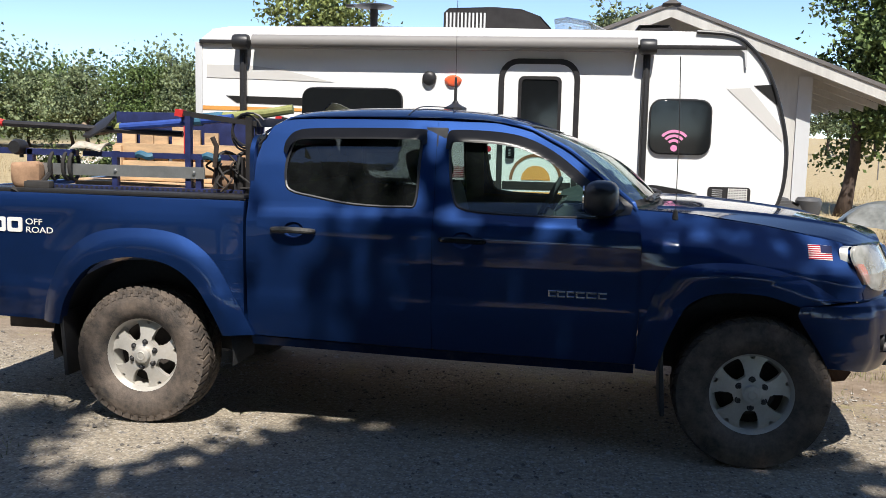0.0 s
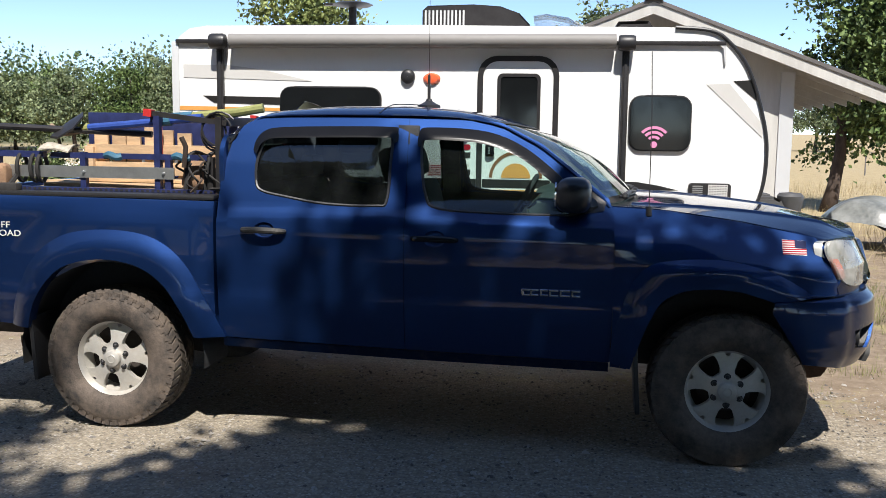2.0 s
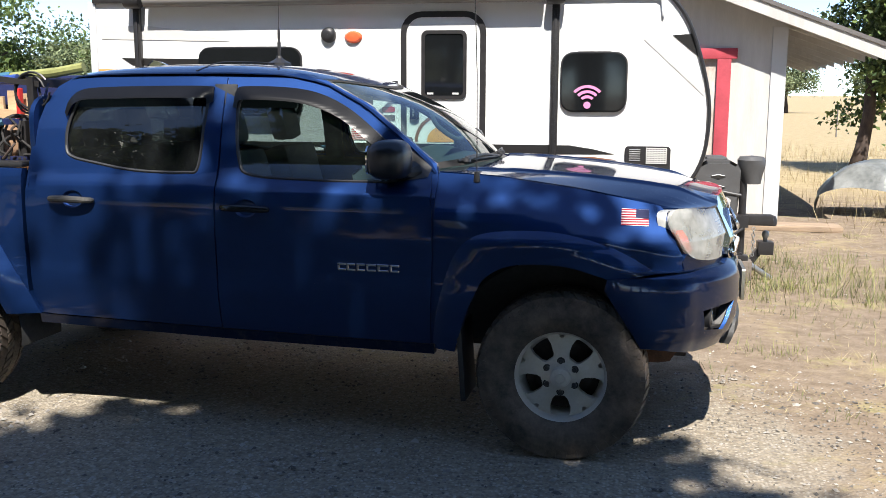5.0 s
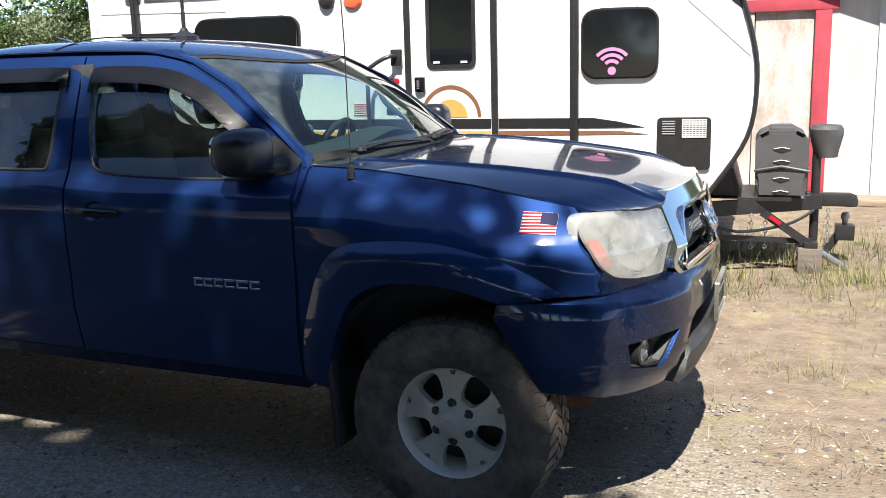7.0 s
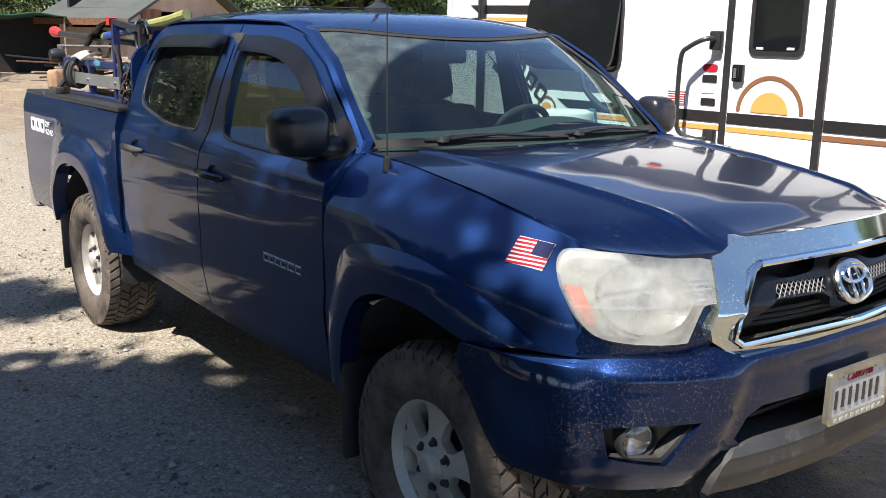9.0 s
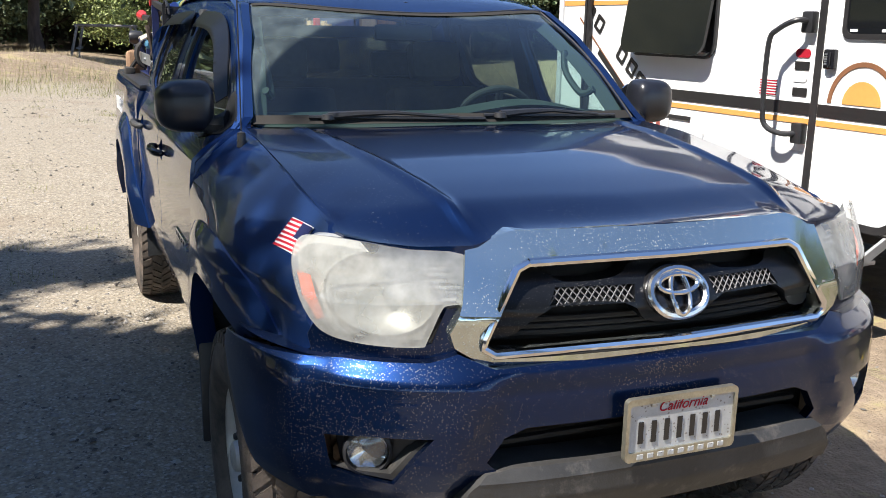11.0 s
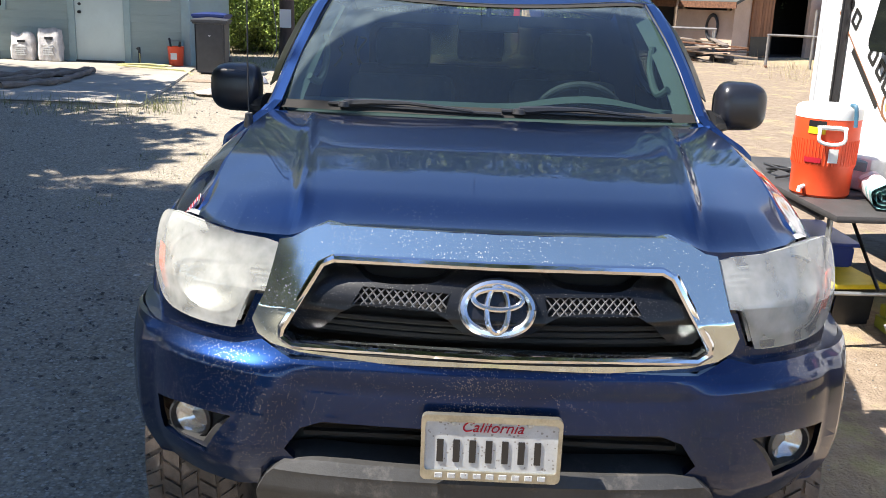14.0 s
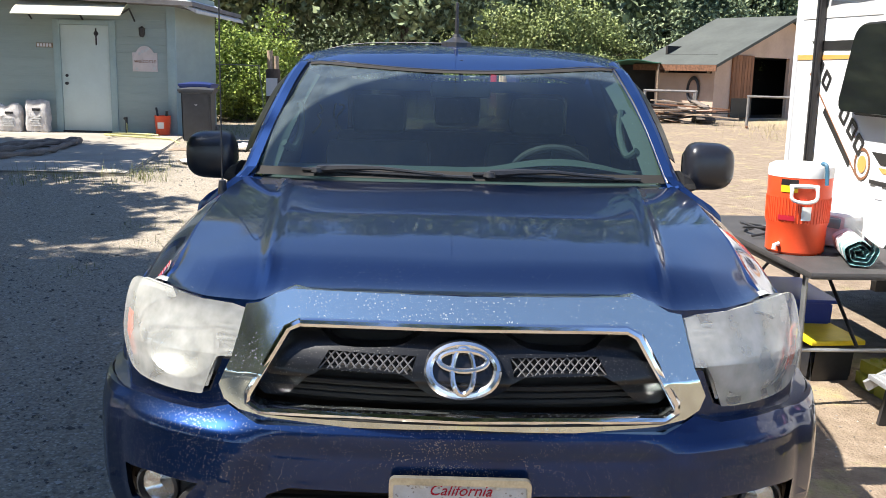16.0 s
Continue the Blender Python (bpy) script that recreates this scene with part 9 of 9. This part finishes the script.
for v in pb.verts:
    v.co += Vector((noise.noise(v.co * 14), 0, noise.noise(v.co * 14 + Vector((3, 0, 0))))) * 0.02
part("bag", pb, M["tan"], sb)
part("flap", box(-4.08, -3.92, -0.92, -0.86, 1.26, 1.32, 0.02), M["strap"], sb)
st_ = thing("ratchet_strap", "black ratchet strap wrapped round the rack rail", "strap", TM)
for x in (-3.80, -3.72, -3.68):
    part("loop", tube([(x, -0.80 + 0.05 * math.cos(a), 1.40 + 0.075 * math.sin(a)) for a in np.linspace(0, 2 * math.pi, 17)], 0.011, 6, cap=False), M["strap"], st_)
part("tail", tube(spline([(-3.80, -0.85, 1.36), (-3.84, -0.90, 1.28), (-3.90, -0.90, 1.24), (-3.98, -0.93, 1.275)], 4), 0.014, 6), M["strap"], st_)
hk = thing("light_pod", "round black work light on the rack corner", "work light", TM @ Matrix.Translation((0.13, 0, 0)))
part("housing", lathe([(0.001, -0.05), (0.035, -0.05), (0.045, -0.02), (0.04, 0.03), (0.001, 0.045)], 16, "y", m=Matrix.Translation((-4.13, -0.82, 1.50))), M["black"], hk)
part("mount", tube([(-4.13, -0.80, 1.44), (-4.13, -0.80, 1.48)], 0.012, 6), M["black"], hk)
cl1 = thing("bungee_cords", "tangled black and pale cords hanging at the rack's front", "cords", TM)
cords = random.Random(12)
for k in range(12):
    x0, y0 = -2.86 + 0.03 * k, -0.80 + cords.uniform(-0.04, 0.14)
    pts = [(x0 + cords.uniform(-0.03, 0.03), y0, 1.46 + cords.uniform(-0.03, 0.03))]
    for j in range(4):
        pts.append((x0 + cords.uniform(-0.06, 0.06), y0 + cords.uniform(-0.04, 0.04), 1.43 - 0.045 * j + cords.uniform(-0.02, 0.02)))
    part("cord", tube(spline(pts, 4), 0.006, 6), M["bark"] if k % 4 == 0 else M["strap"], cl1)
for k in range(3):
    c = (-2.70 + 0.02 * k, -0.76, 1.60 + 0.012 * k)
    part("cord", tube([(c[0] + 0.07 * math.cos(a) * (1 + 0.2 * k), c[1] - 0.01 * k, c[2] + 0.09 * math.sin(a)) for a in np.linspace(0.3 * k, 5.6 + 0.3 * k, 16)], 0.006, 6), M["black"], cl1)
for x in (-3.25, -2.86):
    part("blue_knot", tube(spline([(x - 0.045, -0.81, 1.472), (x - 0.02, -0.82, 1.478), (x + 0.02, -0.82, 1.465), (x + 0.045, -0.81, 1.470)], 4), 0.020, 8), M["teal"], cl1, "blue tape wrap")
cs = thing("canvas_sack", "lumpy grey-brown canvas sack strapped behind the cab", "sack", TM)
pb = box(-2.90, -2.68, -0.76, -0.50, 1.282, 1.470, 0.06, seg=4)
for v in pb.verts:
    v.co += Vector((noise.noise(v.co * 11), noise.noise(v.co * 11 + Vector((7, 0, 0))), noise.noise(v.co * 11 + Vector((3, 0, 0))))) * 0.03
part("bag", pb, M["tan"], cs)
for x in (-2.85, -2.74):
    part("strap", tube(spline([(x, -0.79, 1.30), (x + 0.01, -0.795, 1.38), (x, -0.77, 1.46), (x, -0.66, 1.495), (x, -0.50, 1.47)], 4), 0.012, 6), M["strap"], cs)
sk = thing("mallet", "wooden mallet handle sticking up by the cab", "mallet", TM)
part("handle", tube([(-2.84, -0.83, 1.42), (-2.82, -0.85, 1.53), (-2.84, -0.86, 1.58)], 0.014, 6), M["bark"], sk)
bn = thing("rag", "faded rag lying on the rack rail", "rag", TM)
part("cloth", panel([(-3.68, -0.84), (-3.50, -0.84), (-3.51, -0.70), (-3.66, -0.72)], lambda a, b: Vector((a, b, 1.500 + 0.02 * abs(math.sin(14 * a + 9 * b)) + 0.02 * math.sin(23 * b))), (), 0.03, (0, 0, -0.008)), M["rope"], bn)

# ---- loose cover on the ground ----
rng = np.random.default_rng(17)


def gravel(n, x0, x1, y0, y1, lo, hi, name, keep=None):
    """Loose stones: squashed eight-sided pebbles, half sunk."""
    x, y = rng.uniform(x0, x1, n), rng.uniform(y0, y1, n)
    if keep is not None:
        k = keep(x, y)
        x, y = x[k], y[k]
        n = len(x)
    z = ground_z(x, y)
    r = lo * (hi / lo) ** rng.random(n) ** 2.2
    base = np.array([(1, 0, 0), (0, 1, 0), (-1, 0, 0), (0, -1, 0), (0, 0, 0.75), (0, 0, -0.6)])
    fac = np.array([(0, 1, 4), (1, 2, 4), (2, 3, 4), (3, 0, 4), (1, 0, 5), (2, 1, 5), (3, 2, 5), (0, 3, 5)])
    a = rng.uniform(0, 6.28, n)
    sx, sy, sz = rng.uniform(0.7, 1.3, n), rng.uniform(0.6, 1.0, n), rng.uniform(0.5, 0.9, n)
    v = base[None] * np.stack([sx, sy, sz], -1)[:, None, :] * r[:, None, None]
    v = v * (1 + 0.25 * rng.normal(size=v.shape))
    c, s = np.cos(a)[:, None], np.sin(a)[:, None]
    vx, vy = v[..., 0] * c - v[..., 1] * s, v[..., 0] * s + v[..., 1] * c
    pts = np.stack([vx + x[:, None], vy + y[:, None], v[..., 2] + z[:, None] + 0.15 * r[:, None]], -1).reshape(-1, 3)
    f = (fac[None] + 6 * np.arange(n)[:, None, None]).reshape(-1, 3)
    ob = mesh_from(name, pts, f, M["stone"], smooth=False)
    return tagged(ob, "loose grey gravel stones scattered on the drive", "gravel", kind="stuff")


gravel(26000, -4.5, 4.0, 1.2, 6.2, 0.004, 0.016, "gravel")
gravel(9000, -15, 4.0, -3.0, 6.5, 0.008, 0.024, "gravel")
gravel(5000, -2.0, 5.5, 5.0, 12.0, 0.004, 0.013, "gravel")


def blades(n, x0, x1, y0, y1, h0, h1, material, label, name, clump=14, spread=0.07, keep=None, flat=0.0):
    m = max(1, n // clump)
    cx, cy = rng.uniform(x0, x1, m), rng.uniform(y0, y1, m)
    if keep is not None:
        k = keep(cx, cy)
        cx, cy = cx[k], cy[k]
        m = len(cx)
    x = np.repeat(cx, clump) + rng.normal(0, spread, m * clump)
    y = np.repeat(cy, clump) + rng.normal(0, spread, m * clump)
    n = len(x)
    z = ground_z(x, y)
    h = rng.uniform(h0, h1, n) * np.repeat(rng.uniform(0.5, 1.2, m), clump)
    a = rng.uniform(0, 6.28, n)
    lean = rng.uniform(0.15, 0.75, n) + flat
    w = 0.0015 + 0.007 * h
    dx, dy = np.cos(a), np.sin(a)
    p0 = np.stack([x - dy * w, y + dx * w, z], -1)
    p1 = np.stack([x + dy * w, y - dx * w, z], -1)
    p2 = np.stack([x + dx * h * lean, y + dy * h * lean, z + h * np.maximum(0.08, 1 - 0.5 * lean)], -1)
    v = np.stack([p0, p1, p2], 1).reshape(-1, 3)
    return tagged(mesh_from(name, v, np.arange(3 * n).reshape(-1, 3), material, smooth=False), label, "grass", kind="stuff")


off_drive = lambda x, y: (y > 7.0) | (x + 0.9 * (y - 4.6) > 2.6)
blades(9000, 1.5, 8, 4.5, 13, 0.03, 0.10, M["straw"], "short dry straw on bare dirt", "straw", keep=off_drive, flat=0.6, spread=0.12)
blades(3800, 1.5, 7, 5.5, 12.5, 0.04, 0.13, M["grass"], "small green weeds in the dry yard", "weeds", spread=0.07, clump=22, keep=off_drive)
blades(3000, 0.3, 3.2, 8.2, 10.5, 0.08, 0.28, M["grass"], "taller weeds round the trailer tongue", "weeds", spread=0.08, clump=16)
blades(14000, -3, 14, 12, 34, 0.15, 0.5, M["straw"], "golden dry grass of the field", "dry_grass", spread=0.3, keep=lambda x, y: (x > 3.3) | (y > 21))
blades(9000, -30, -4, 14, 40, 0.2, 0.6, M["straw"], "golden dry grass of the field", "dry_grass", spread=0.4)
blades(7000, -36, -18, 1, 9, 0.08, 0.3, M["straw"], "dry grass beyond the gravel", "dry_grass", spread=0.4)
blades(2600, -9.6, -7.4, -4.5, 2.0, 0.08, 0.30, M["grass"], "weeds along the edge of the concrete", "weeds", spread=0.1, keep=lambda x, y: (x > -8.4) | (y > 1.6))
blades(2400, -15, -3, 0.5, 6.5, 0.03, 0.09, M["grass"], "low weeds in the gravel", "weeds", spread=0.12, clump=60)
blades(5000, -22, -15, 0.5, 6, 0.08, 0.3, M["grass"], "weeds at the end of the drive", "weeds", spread=0.3)
